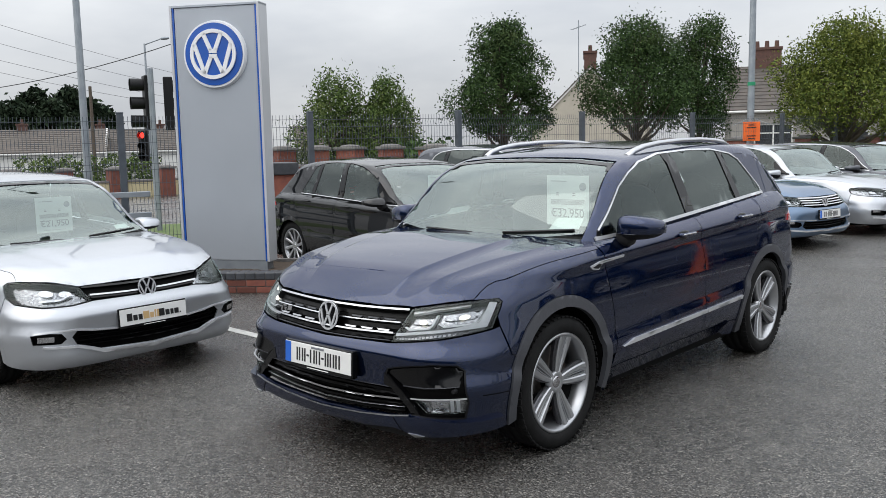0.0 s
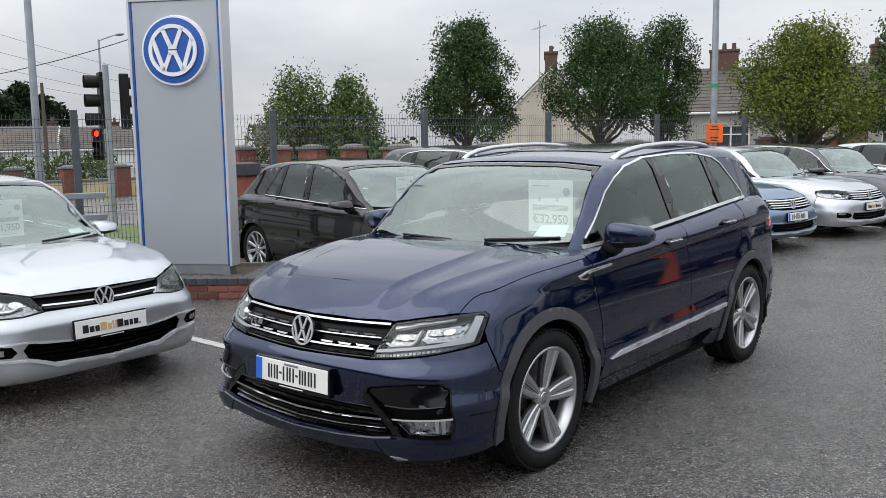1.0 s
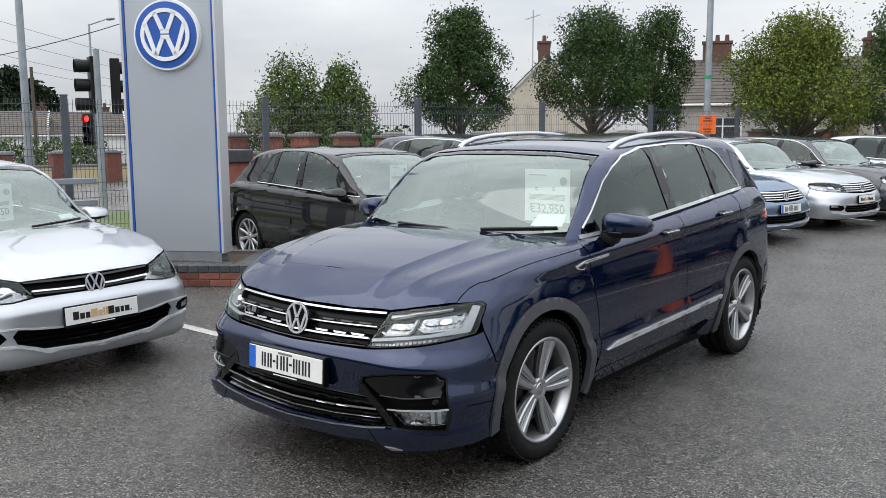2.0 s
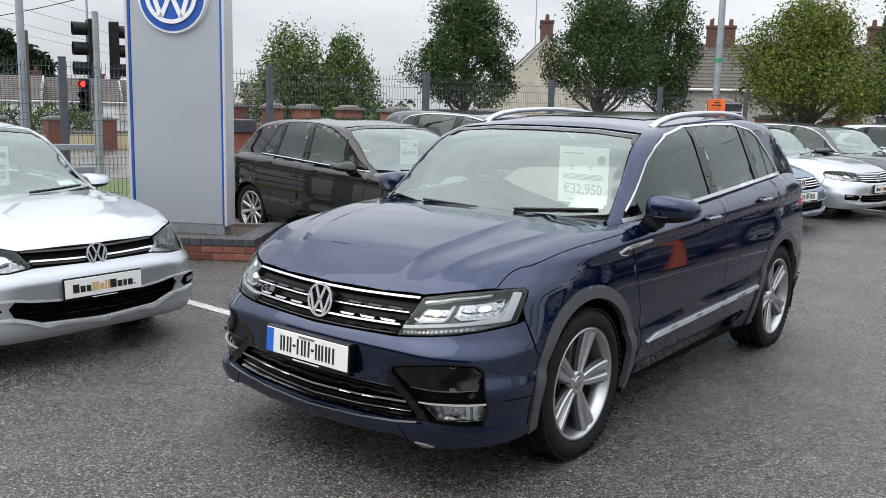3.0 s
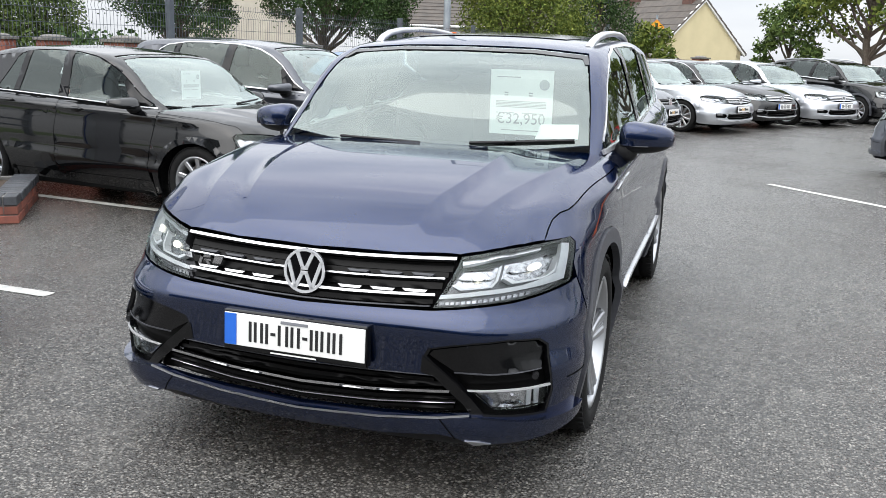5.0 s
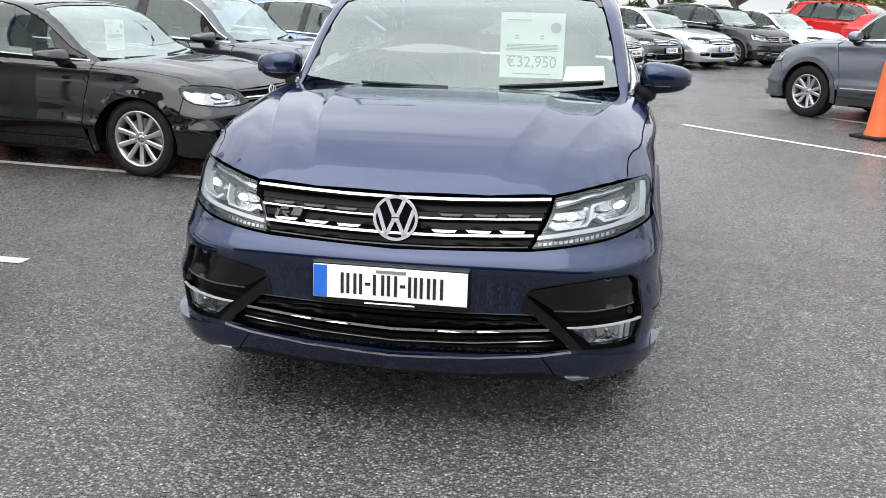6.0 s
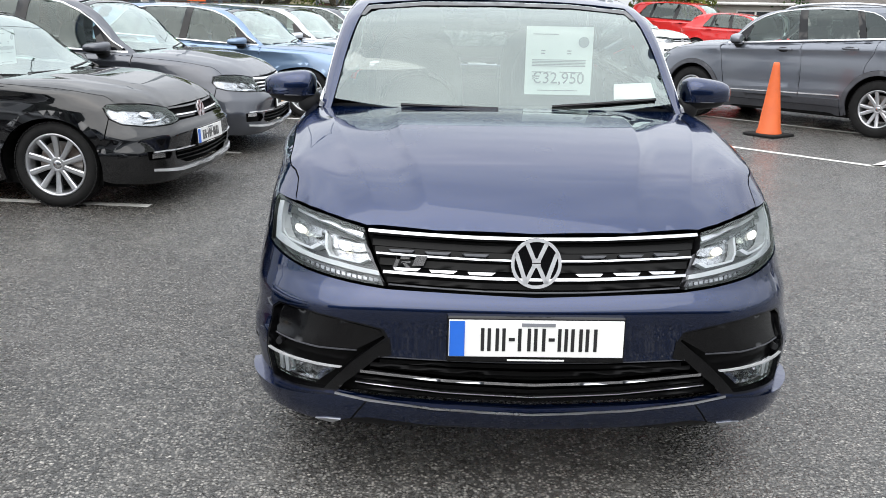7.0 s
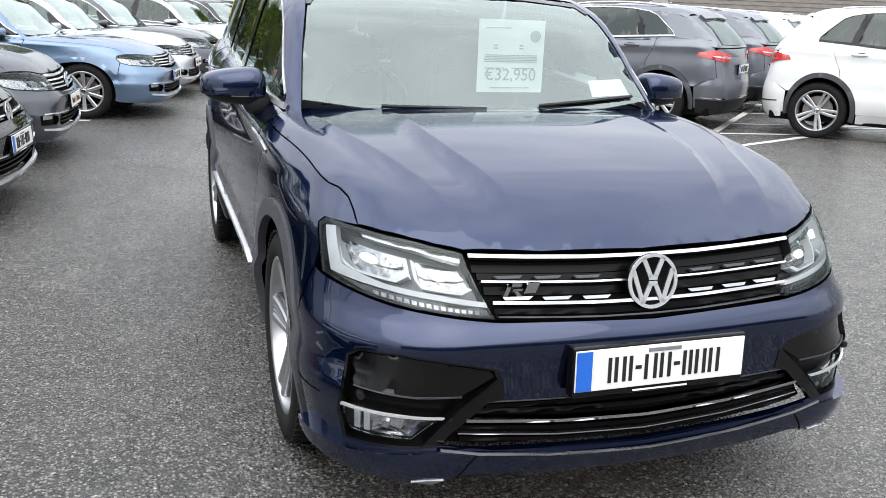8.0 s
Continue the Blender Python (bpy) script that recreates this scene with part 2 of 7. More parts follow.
M = {
    "asphalt": asphalt(),
    "line": surface("line_paint", (0.62, 0.61, 0.57), (0.40, 0.40, 0.38), 0.6, scale=14, grain=0.3),
    "grass": surface("verge_grass", (0.07, 0.12, 0.03), (0.11, 0.14, 0.05), 0.9, scale=3, grain=0.5, grain_scale=40),
    "paint_blue": car_paint("navy_blue_paint", (0.0024, 0.0112, 0.047), 0.9, 0.20),
    "paint_silver": car_paint("silver_paint", (0.46, 0.48, 0.51), 0.75, 0.32),
    "paint_black": car_paint("black_paint", (0.0012, 0.0013, 0.0018), 0.1, 0.25),
    "paint_grey": car_paint("dark_grey_paint", (0.052, 0.056, 0.067), 0.6, 0.3),
    "paint_midgrey": car_paint("mid_grey_paint", (0.115, 0.124, 0.145), 0.6, 0.32),
    "paint_sky": car_paint("light_blue_paint", (0.115, 0.175, 0.265), 0.7, 0.3),
    "paint_white": car_paint("white_paint", (0.66, 0.67, 0.67), 0.0, 0.3),
    "paint_red": car_paint("red_paint", (0.48, 0.02, 0.02), 0.1, 0.3),
    "glass": pane("clear_car_glass", (0.66, 0.76, 0.72), 1.0, 1.7),
    "glass_front": pane("windscreen_glass", (0.74, 0.85, 0.80), 1.5, 1.95),
    "glass_dark": pane("privacy_glass", (0.10, 0.115, 0.115), 1.0, 1.75),
    "lens": pane("lamp_lens", (0.94, 0.95, 0.96), 0.9, 1.45),
    "rubber": surface("rubber", (0.007, 0.007, 0.007), (0.012, 0.012, 0.012), 0.8, scale=20, grain=0.15, spec=0.2),
    "plastic": surface("black_plastic", (0.009, 0.009, 0.010), (0.013, 0.013, 0.014), 0.5, scale=30, grain=0.06, spec=0.25),
    "greyplastic": surface("grey_trim_plastic", (0.052, 0.054, 0.062), (0.062, 0.064, 0.072), 0.5, scale=30, grain=0.08, spec=0.35),
    "gloss_black": surface("gloss_black", (0.002, 0.002, 0.0025), (0.003, 0.003, 0.0035), 0.12, scale=10, spec=0.4),
    "grille_black": surface("grille_black", (0.0012, 0.0012, 0.0014), (0.002, 0.002, 0.002), 0.3, scale=10, spec=0.12),
    # Pale silver for bright trim: the sky mirrored in chrome, put into colour.
    "badge_silver": surface("badge_silver", (0.70, 0.71, 0.73), (0.62, 0.63, 0.65), 0.22, 0.45, scale=30, coat=0.6),
    # Near-black for hollows: their shade is put into the colour.
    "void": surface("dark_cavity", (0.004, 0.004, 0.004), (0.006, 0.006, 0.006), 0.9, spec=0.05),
    "chrome": surface("chrome", (0.58, 0.58, 0.59), (0.50, 0.50, 0.52), 0.06, 1.0, rough2=0.12),
    "satin": surface("satin_aluminium", (0.62, 0.63, 0.65), (0.54, 0.55, 0.57), 0.26, 1.0, rough2=0.34),
    "alloy": surface("alloy_wheel", (0.50, 0.51, 0.52), (0.42, 0.43, 0.45), 0.30, 0.9, rough2=0.42, coat=0.4),
    "alloy_dark": surface("alloy_dark", (0.10, 0.10, 0.11), (0.07, 0.07, 0.075), 0.35, 0.7, coat=0.3),
    "disc": surface("brake_disc", (0.33, 0.32, 0.31), (0.22, 0.17, 0.14), 0.4, 0.9, scale=9),
    "reflector": surface("lamp_reflector", (0.75, 0.76, 0.78), (0.5, 0.5, 0.52), 0.18, 1.0, scale=40),
    "drl": surface("daytime_light", (0.60, 0.62, 0.64), (0.54, 0.56, 0.58), 0.25, scale=40, coat=0.5),
    "led": glowing("lit_lamp", (1.0, 0.97, 0.85), 0.7),
    "lamp_cup": surface("lamp_cup", (0.46, 0.47, 0.48), (0.16, 0.16, 0.17), 0.2, 1.0, scale=70),
    "brick_dark": surface("dark_brick", (0.12, 0.06, 0.045), (0.08, 0.045, 0.038), 0.85, scale=9, grain=0.35),
    "tail": surface("red_lamp", (0.55, 0.02, 0.015), (0.38, 0.01, 0.01), 0.12, coat=1.0),
    "amber": surface("amber_reflector", (0.7, 0.22, 0.02), None, 0.2, coat=1.0),
    "plate": surface("plate_white", (0.80, 0.80, 0.78), (0.72, 0.72, 0.70), 0.35, scale=5),
    "plate_blue": surface("plate_blue", (0.02, 0.14, 0.62), None, 0.35),
    "ink": surface("black_ink", (0.012, 0.012, 0.013), None, 0.5),
    "ink_grey": surface("grey_ink", (0.20, 0.21, 0.23), None, 0.6),
    "tan": surface("tan_ink", (0.62, 0.42, 0.20), None, 0.5),
    "paper": surface("paper", (0.80, 0.82, 0.82), (0.74, 0.76, 0.76), 0.7, scale=8),
    "seat": surface("seat_cloth", (0.035, 0.035, 0.04), (0.06, 0.06, 0.065), 0.85, scale=25, grain=0.2),
    "brick": surface("red_brick", (0.26, 0.085, 0.055), (0.17, 0.06, 0.045), 0.8, scale=9, grain=0.35, vary=0.35),
    "brick_blue": surface("blue_brick", (0.075, 0.080, 0.090), (0.045, 0.048, 0.055), 0.55, scale=9, grain=0.25, vary=0.25),
    "mortar": surface("mortar", (0.20, 0.19, 0.18), (0.13, 0.125, 0.12), 0.95, scale=20, grain=0.4),
    "soil": surface("soil", (0.05, 0.035, 0.025), (0.09, 0.065, 0.045), 0.95, scale=25, grain=0.8, grain_scale=60),
    "sign_grey": surface("sign_panel_grey", (0.42, 0.45, 0.49), (0.40, 0.43, 0.47), 0.35, 0.3, scale=1.5),
    "sign_blue": surface("sign_blue", (0.015, 0.095, 0.42), (0.013, 0.085, 0.38), 0.25, scale=2, coat=0.5),
    "sign_edge": surface("sign_edge_grey", (0.56, 0.57, 0.59), (0.52, 0.53, 0.55), 0.35, 0.2, scale=1.5),
    "sign_white": surface("sign_white", (0.82, 0.83, 0.84), (0.78, 0.79, 0.80), 0.3, scale=2),
    "fence": surface("fence_steel", (0.085, 0.10, 0.12), (0.065, 0.075, 0.09), 0.5, 0.2, scale=8),
    "galv": surface("galvanised_steel", (0.34, 0.37, 0.40), (0.26, 0.29, 0.32), 0.5, 0.6, scale=5),
    "bark": surface("bark", (0.07, 0.055, 0.042), (0.11, 0.09, 0.07), 0.95, scale=14, grain=0.9, grain_scale=30),
    "render": surface("cream_render", (0.50, 0.46, 0.38), (0.42, 0.385, 0.32), 0.9, scale=1.2, grain=0.5, grain_scale=60),
    "render_grey": surface("grey_render", (0.36, 0.345, 0.31), (0.30, 0.285, 0.26), 0.9, scale=1.2, grain=0.5, grain_scale=60),
    "render_yellow": surface("yellow_render", (0.60, 0.52, 0.32), (0.53, 0.46, 0.28), 0.9, scale=1.2, grain=0.4, grain_scale=60),
    "render_white": surface("white_render", (0.72, 0.72, 0.70), (0.62, 0.62, 0.60), 0.9, scale=1.2, grain=0.4, grain_scale=60),
    "tile": surface("roof_tile", (0.105, 0.088, 0.075), (0.065, 0.058, 0.052), 0.8, scale=3, grain=0.4, grain_scale=30, vary=0.2),
    "barge": surface("white_barge_board", (0.75, 0.75, 0.73), (0.66, 0.66, 0.64), 0.6, scale=4),
    "house_glass": surface("house_window", (0.03, 0.035, 0.04), (0.06, 0.065, 0.07), 0.1, scale=1.0, coat=0.6),
    "orange": surface("orange_plastic", (0.60, 0.11, 0.02), (0.50, 0.09, 0.018), 0.5, scale=6, grain=0.1),
    "sign_orange": surface("orange_card", (0.95, 0.17, 0.02), (0.85, 0.14, 0.02), 0.55, scale=5),
    "sign_amber": surface("amber_sign", (0.85, 0.36, 0.02), (0.78, 0.32, 0.02), 0.5, scale=5),
    "green": surface("green_tape", (0.02, 0.30, 0.14), None, 0.5),
    "lamp_red": glowing("red_signal", (1.0, 0.03, 0.02), 2.5),
    "cable": surface("cable", (0.03, 0.03, 0.032), None, 0.7),
    "timber": surface("timber_fence", (0.16, 0.10, 0.065), (0.11, 0.075, 0.05), 0.9, scale=8, grain=0.4),
    "trim_light": surface("headliner", (0.35, 0.35, 0.34), None, 0.9),
}


def leaf_material(name, dark, light, dry):
    m, n, l, p = material(name)
    info = n.new("ShaderNodeNewGeometry")
    c = node_mix(n, l, dark, light, info.outputs["Random Per Island"])
    c = node_mix(n, l, c, dry, ramp_of(n, l, noise_of(n, l, 1.3, 3.0), 0.55, 0.75, 0.0, 0.6))
    l.new(c, p.inputs["Base Color"])
    p.inputs["Roughness"].default_value = 0.8
    p.inputs["Specular IOR Level"].default_value = 0.2
    p.inputs["Transmission Weight"].default_value = 0.0
    p.inputs["Subsurface Weight"].default_value = 0.0
    return m


M["leaf_dark"] = leaf_material("dark_leaves", (0.018, 0.040, 0.014), (0.06, 0.105, 0.030), (0.085, 0.10, 0.035))
M["leaf_mid"] = leaf_material("green_leaves", (0.045, 0.075, 0.014), (0.16, 0.19, 0.036), (0.20, 0.19, 0.04))
M["leaf_light"] = leaf_material("light_leaves", (0.035, 0.065, 0.018), (0.12, 0.17, 0.045), (0.15, 0.16, 0.06))
M["needle"] = leaf_material("needles", (0.010, 0.022, 0.012), (0.028, 0.045, 0.022), (0.04, 0.05, 0.03))

# ---- mesh helpers ----
from mathutils import geometry as geo


def part(name, bm, mat, parent, label="", smooth=False):
    """Links a bmesh as one mesh object under a thing or a part."""
    me = bpy.data.meshes.new(name)
    bm.to_mesh(me)
    bm.free()
    for mm in (mat if isinstance(mat, (list, tuple)) else (mat,)):
        me.materials.append(mm)
    if smooth:
        for f in me.polygons:
            f.use_smooth = True
    ob = new(name, me)
    if parent:
        ob.parent = parent
    if label:
        ob["label"] = label
    return ob


def thing(name, label, category, m, group="", kind=""):
    ob = new(name)
    ob.empty_display_size = 0.2
    ob.matrix_basis = m
    return tagged(ob, label, category, group, kind)


def box(bm, lo, hi, bevel=0.0, m=None):
    """Adds a box, its edges rounded by bevel; m: a turn or shift of it."""
    c = [(a + b) / 2 for a, b in zip(lo, hi)]
    d = [abs(b - a) for a, b in zip(lo, hi)]
    t = Matrix.Translation(c) @ Matrix.Diagonal((*d, 1))
    r = bmesh.ops.create_cube(bm, size=1.0, matrix=(m @ t) if m else t)
    if bevel:
        es = list({e for v in r["verts"] for e in v.link_edges})
        bmesh.ops.bevel(bm, geom=es, offset=bevel, segments=2, profile=0.5, affect='EDGES')


def rod(bm, a, b, r, r2=None, seg=8):
    a, b = Vector(a), Vector(b)
    d = b - a
    m = Matrix.Translation((a + b) / 2) @ d.to_track_quat('Z', 'Y').to_matrix().to_4x4()
    bmesh.ops.create_cone(bm, cap_ends=True, segments=seg, radius1=r, radius2=r if r2 is None else r2, depth=d.length, matrix=m)


def sheet(bm, pts, depth, m=None):
    """A flat polygon (x, z points facing -y) given a thickness behind it."""
    m = m or Matrix()
    f = [bm.verts.new(m @ Vector((x, 0, z))) for x, z in pts]
    b = [bm.verts.new(m @ Vector((x, depth, z))) for x, z in pts]
    n = len(pts)
    bm.faces.new(f)
    bm.faces.new(b[::-1])
    for i in range(n):
        j = (i + 1) % n
        bm.faces.new((f[j], f[i], b[i], b[j]))
    bmesh.ops.recalc_face_normals(bm, faces=bm.faces[:])


def lathe(bm, prof, seg, axis='X', sharp=False):
    """A turned body from (along, radius) points."""
    rings = []
    for a, r in prof:
        ring = []
        for i in range(seg):
            t = 2 * math.pi * i / seg
            ring.append(bm.verts.new((a, r * math.cos(t), r * math.sin(t)) if axis == 'X' else (r * math.cos(t), r * math.sin(t), a)))
        rings.append(ring)
    for p, q in zip(rings, rings[1:]):
        for i in range(seg):
            j = (i + 1) % seg
            f = bm.faces.new((p[i], p[j], q[j], q[i]))
            f.smooth = not sharp
    return rings


def curve(*pts):
    """A smooth function through (x, y) points, held level past its ends."""
    xs, ys = np.array([p[0] for p in pts], float), np.array([p[1] for p in pts], float)
    h = np.diff(xs)
    d = np.diff(ys) / h
    m = np.zeros(len(xs))
    if len(xs) > 2:
        w1, w2 = h[1:], h[:-1]
        m[1:-1] = (d[:-1] * w1 + d[1:] * w2) / (w1 + w2)
    m[0], m[-1] = d[0], d[-1]

    def exact(v):
        i = np.clip(np.searchsorted(xs, v, side='right') - 1, 0, len(h) - 1)
        t = (v - xs[i]) / h[i]
        return (ys[i] * (1 + 2 * t) * (1 - t) ** 2 + h[i] * m[i] * t * (1 - t) ** 2
                + ys[i + 1] * t * t * (3 - 2 * t) + h[i] * m[i + 1] * t * t * (t - 1))
    tx = np.linspace(xs[0], xs[-1], 500)
    ty = exact(tx)

    def g(v):
        return np.interp(v, tx, ty)
    return g


def rmax(a, b, r):
    u, v = np.maximum(a + r, 0), np.maximum(b + r, 0)
    return np.minimum(np.maximum(a, b), -r) + np.sqrt(u * u + v * v)


def smooth01(t):
    t = np.clip(t, 0, 1)
    return t * t * (3 - 2 * t)


# ---- the form of a car: a lower body and a cabin, both rounded solids ----
top_line = curve((-0.86, .815), (-.80, .850), (-.70, .897), (-.55, .950), (-.35, .998), (-.1, 1.037), (.2, 1.062), (.5, 1.078), (.8, 1.092), (1.3, 1.125), (2.0, 1.168), (2.6, 1.203), (3.1, 1.225), (3.7, 1.21))
nose_line = curve((.16, -.74), (.21, -.82), (.26, -.872), (.30, -.885), (.36, -.880), (.5, -.885), (.58, -.893), (.625, -.895), (.655, -.865), (.70, -.85), (.78, -.835), (.86, -.805), (.95, -.75))
tail_line = curve((.2, 3.45), (.3, 3.53), (.45, 3.575), (.60, 3.58), (.72, 3.55), (.9, 3.52), (1.0, 3.50), (1.15, 3.42), (1.25, 3.35))
half_line = curve((.15, .850), (.25, .876), (.36, .897), (.45, .910), (.48, .910), (.51, .900), (.60, .9025), (.70, .901), (.80, .8935), (.88, .884), (.925, .8785), (.952, .888), (.968, .8895), (.985, .8845), (1.02, .869), (1.07, .848), (1.2, .823))
plan_line = curve((-.9, .945), (-.6, .955), (-.4, .970), (-.15, .992), (.1, 1.002), (.5, 1.0), (1.3, 1.0), (2.2, 1.002), (2.7, 1.0), (3.1, .970), (3.6, .915))
ridge_line = curve((-.8, .475), (-.717, .487), (-.62, .513), (-.505, .547), (-.367, .585), (-.19, .636), (0, .68), (.4, .72))
ridge2_line = curve((-.8, .30), (-.685, .326), (-.55, .358), (-.37, .401), (-.17, .430), (.1, .438), (.4, .42))
ws_line = curve((1.0, .26), (1.07, .36), (1.2, .515), (1.35, .675), (1.45, .82), (1.51, .94), (1.55, 1.05), (1.62, 1.35), (1.7, 1.7))
rear_line = curve((1.0, 3.52), (1.15, 3.42), (1.3, 3.27), (1.45, 3.08), (1.55, 2.95), (1.6, 2.85))
roof_line = curve((.6, 1.455), (.9, 1.512), (1.1, 1.545), (1.3, 1.567), (1.7, 1.592), (2.1, 1.605), (2.5, 1.602), (2.9, 1.575), (3.2, 1.54), (3.5, 1.49))
cabin_line = curve((.95, .845), (1.1, .822), (1.25, .780), (1.4, .735), (1.5, .705), (1.6, .675), (1.7, .635))
cabin_plan = curve((.3, .93), (.8, .98), (1.4, 1.0), (2.2, 1.0), (2.8, .99), (3.5, .94))


def body_form(x, y, z):
    ax = np.abs(x)
    taper = (1 - plan_line(y)) * np.where(y < 0, .15 + .85 * smooth01((z - .60) / .22), 1)
    a = ax - half_line(z - .035 * np.clip(y, 0, 3)) * (1 - taper)
    # the sills turn in under the doors
    a = a + .075 * smooth01((.42 - z) / .24) * smooth01((y - .40) / .25) * (1 - smooth01((y - 2.05) / .25))
    hump = .015 * (1 - np.clip((ax - ridge_line(y)) / .08, 0, 1)) ** 2 + .019 * (1 - np.clip((ax - ridge2_line(y)) / .08, 0, 1)) ** 2
    hump = hump * smooth01((y + .77) / .26) * (1 - .8 * smooth01((y - .05) / .30))
    b = z - (top_line(y) + hump - .020 * (ax / .9) ** 2)
    c = nose_line(z) + .10 * ax * ax - y
    d = y - tail_line(z) + .16 * ax * ax
    return rmax(rmax(rmax(a, c, .39 - .10 * (1 - smooth01((z - .45) / .2))), d, .22), b, .075 + .08 * (1 - smooth01((y + .25) / .6)))


def cabin_form(x, y, z):
    ax = np.abs(x)
    a = (ax - cabin_line(z) * cabin_plan(y)) * .9
    b = z - (roof_line(y) - .030 * (ax / .6) ** 2)
    c = (ws_line(z) + .10 * ax * ax - y) * .6
    d = (y - rear_line(z) + .12 * ax * ax) * .65
    return rmax(rmax(rmax(a, c, .05), d, .08), b, .06)


def march(f, o, d, far):
    """Where rays from o along d enter the form f."""
    lo, hi = np.zeros(len(o)), np.full(len(o), float(far))
    for _ in range(22):
        mid = (lo + hi) / 2
        p = o + d * mid[:, None]
        inside = f(p[:, 0], p[:, 1], p[:, 2]) < 0
        hi, lo = np.where(inside, mid, hi), np.where(inside, lo, mid)
    return o + d * hi[:, None]


AXIS_F, AXIS_R, CYL = 0.12, 2.75, 0.9


def chart(kind, uv, f):
    uv = np.asarray(uv, float).reshape(-1, 2)
    u, v = uv[:, 0], uv[:, 1]
    one, nil = np.ones(len(u)), np.zeros(len(u))
    if kind == 'front':
        return march(f, np.stack([u, -1.6 * one, v], 1), np.stack([nil, one, nil], 1), 4.2)
    if kind == 'rear':
        return march(f, np.stack([u, 4.4 * one, v], 1), np.stack([nil, -one, nil], 1), 3.2)
    if kind == 'side':
        return march(f, np.stack([1.4 * one, u, v], 1), np.stack([-one, nil, nil], 1), 1.4)
    if kind == 'top':
        return march(f, np.stack([u, v, 2.2 * one], 1), np.stack([nil, nil, -one], 1), 1.9)
    s, c = np.sin(u / CYL), np.cos(u / CYL)
    if kind == 'nose':
        return march(f, np.stack([2.2 * s, AXIS_F - 2.2 * c, v], 1), np.stack([-s, c, nil], 1), 2.15)
    return march(f, np.stack([2.2 * s, AXIS_R + 2.2 * c, v], 1), np.stack([-s, -c, nil], 1), 2.15)


def wrap(f, *pts):
    """Points of a front view ('f', x, z), side view ('s', y, z) or rear view ('r', x, z), as points of the chart that goes round the corner."""
    out = []
    for k, u, v in pts:
        p = chart({'f': 'front', 's': 'side', 'r': 'rear'}[k], [(u, v)], f)[0]
        if k == 'r' or (k == 's' and u > 1.5):
            out.append((CYL * math.atan2(p[0], p[1] - AXIS_R), v))
        else:
            out.append((CYL * math.atan2(p[0], AXIS_F - p[1]), v))
    return out


def inside(pts, poly):
    x, y = pts[:, 0], pts[:, 1]
    r = np.zeros(len(pts), bool)
    n = len(poly)
    for i in range(n):
        (x1, y1), (x2, y2) = poly[i], poly[(i + 1) % n]
        if y1 == y2:
            continue
        r ^= ((y1 > y) != (y2 > y)) & (x < (x2 - x1) * (y - y1) / (y2 - y1) + x1)
    return r


def edge_points(poly, step):
    out = []
    for (a, b), (c, d) in zip(poly, poly[1:] + poly[:1]):
        k = max(1, int(math.ceil(math.hypot(c - a, d - b) / step)))
        out += [(a + (c - a) * i / k, b + (d - b) * i / k) for i in range(k)]
    return out


def arc(cx, cz, r, a0, a1, n=14):
    return [(cx + r * math.cos(radians(a0 + (a1 - a0) * i / n)), cz + r * math.sin(radians(a0 + (a1 - a0) * i / n))) for i in range(n + 1)]


WARP = [None]


LAID_OUT = {}


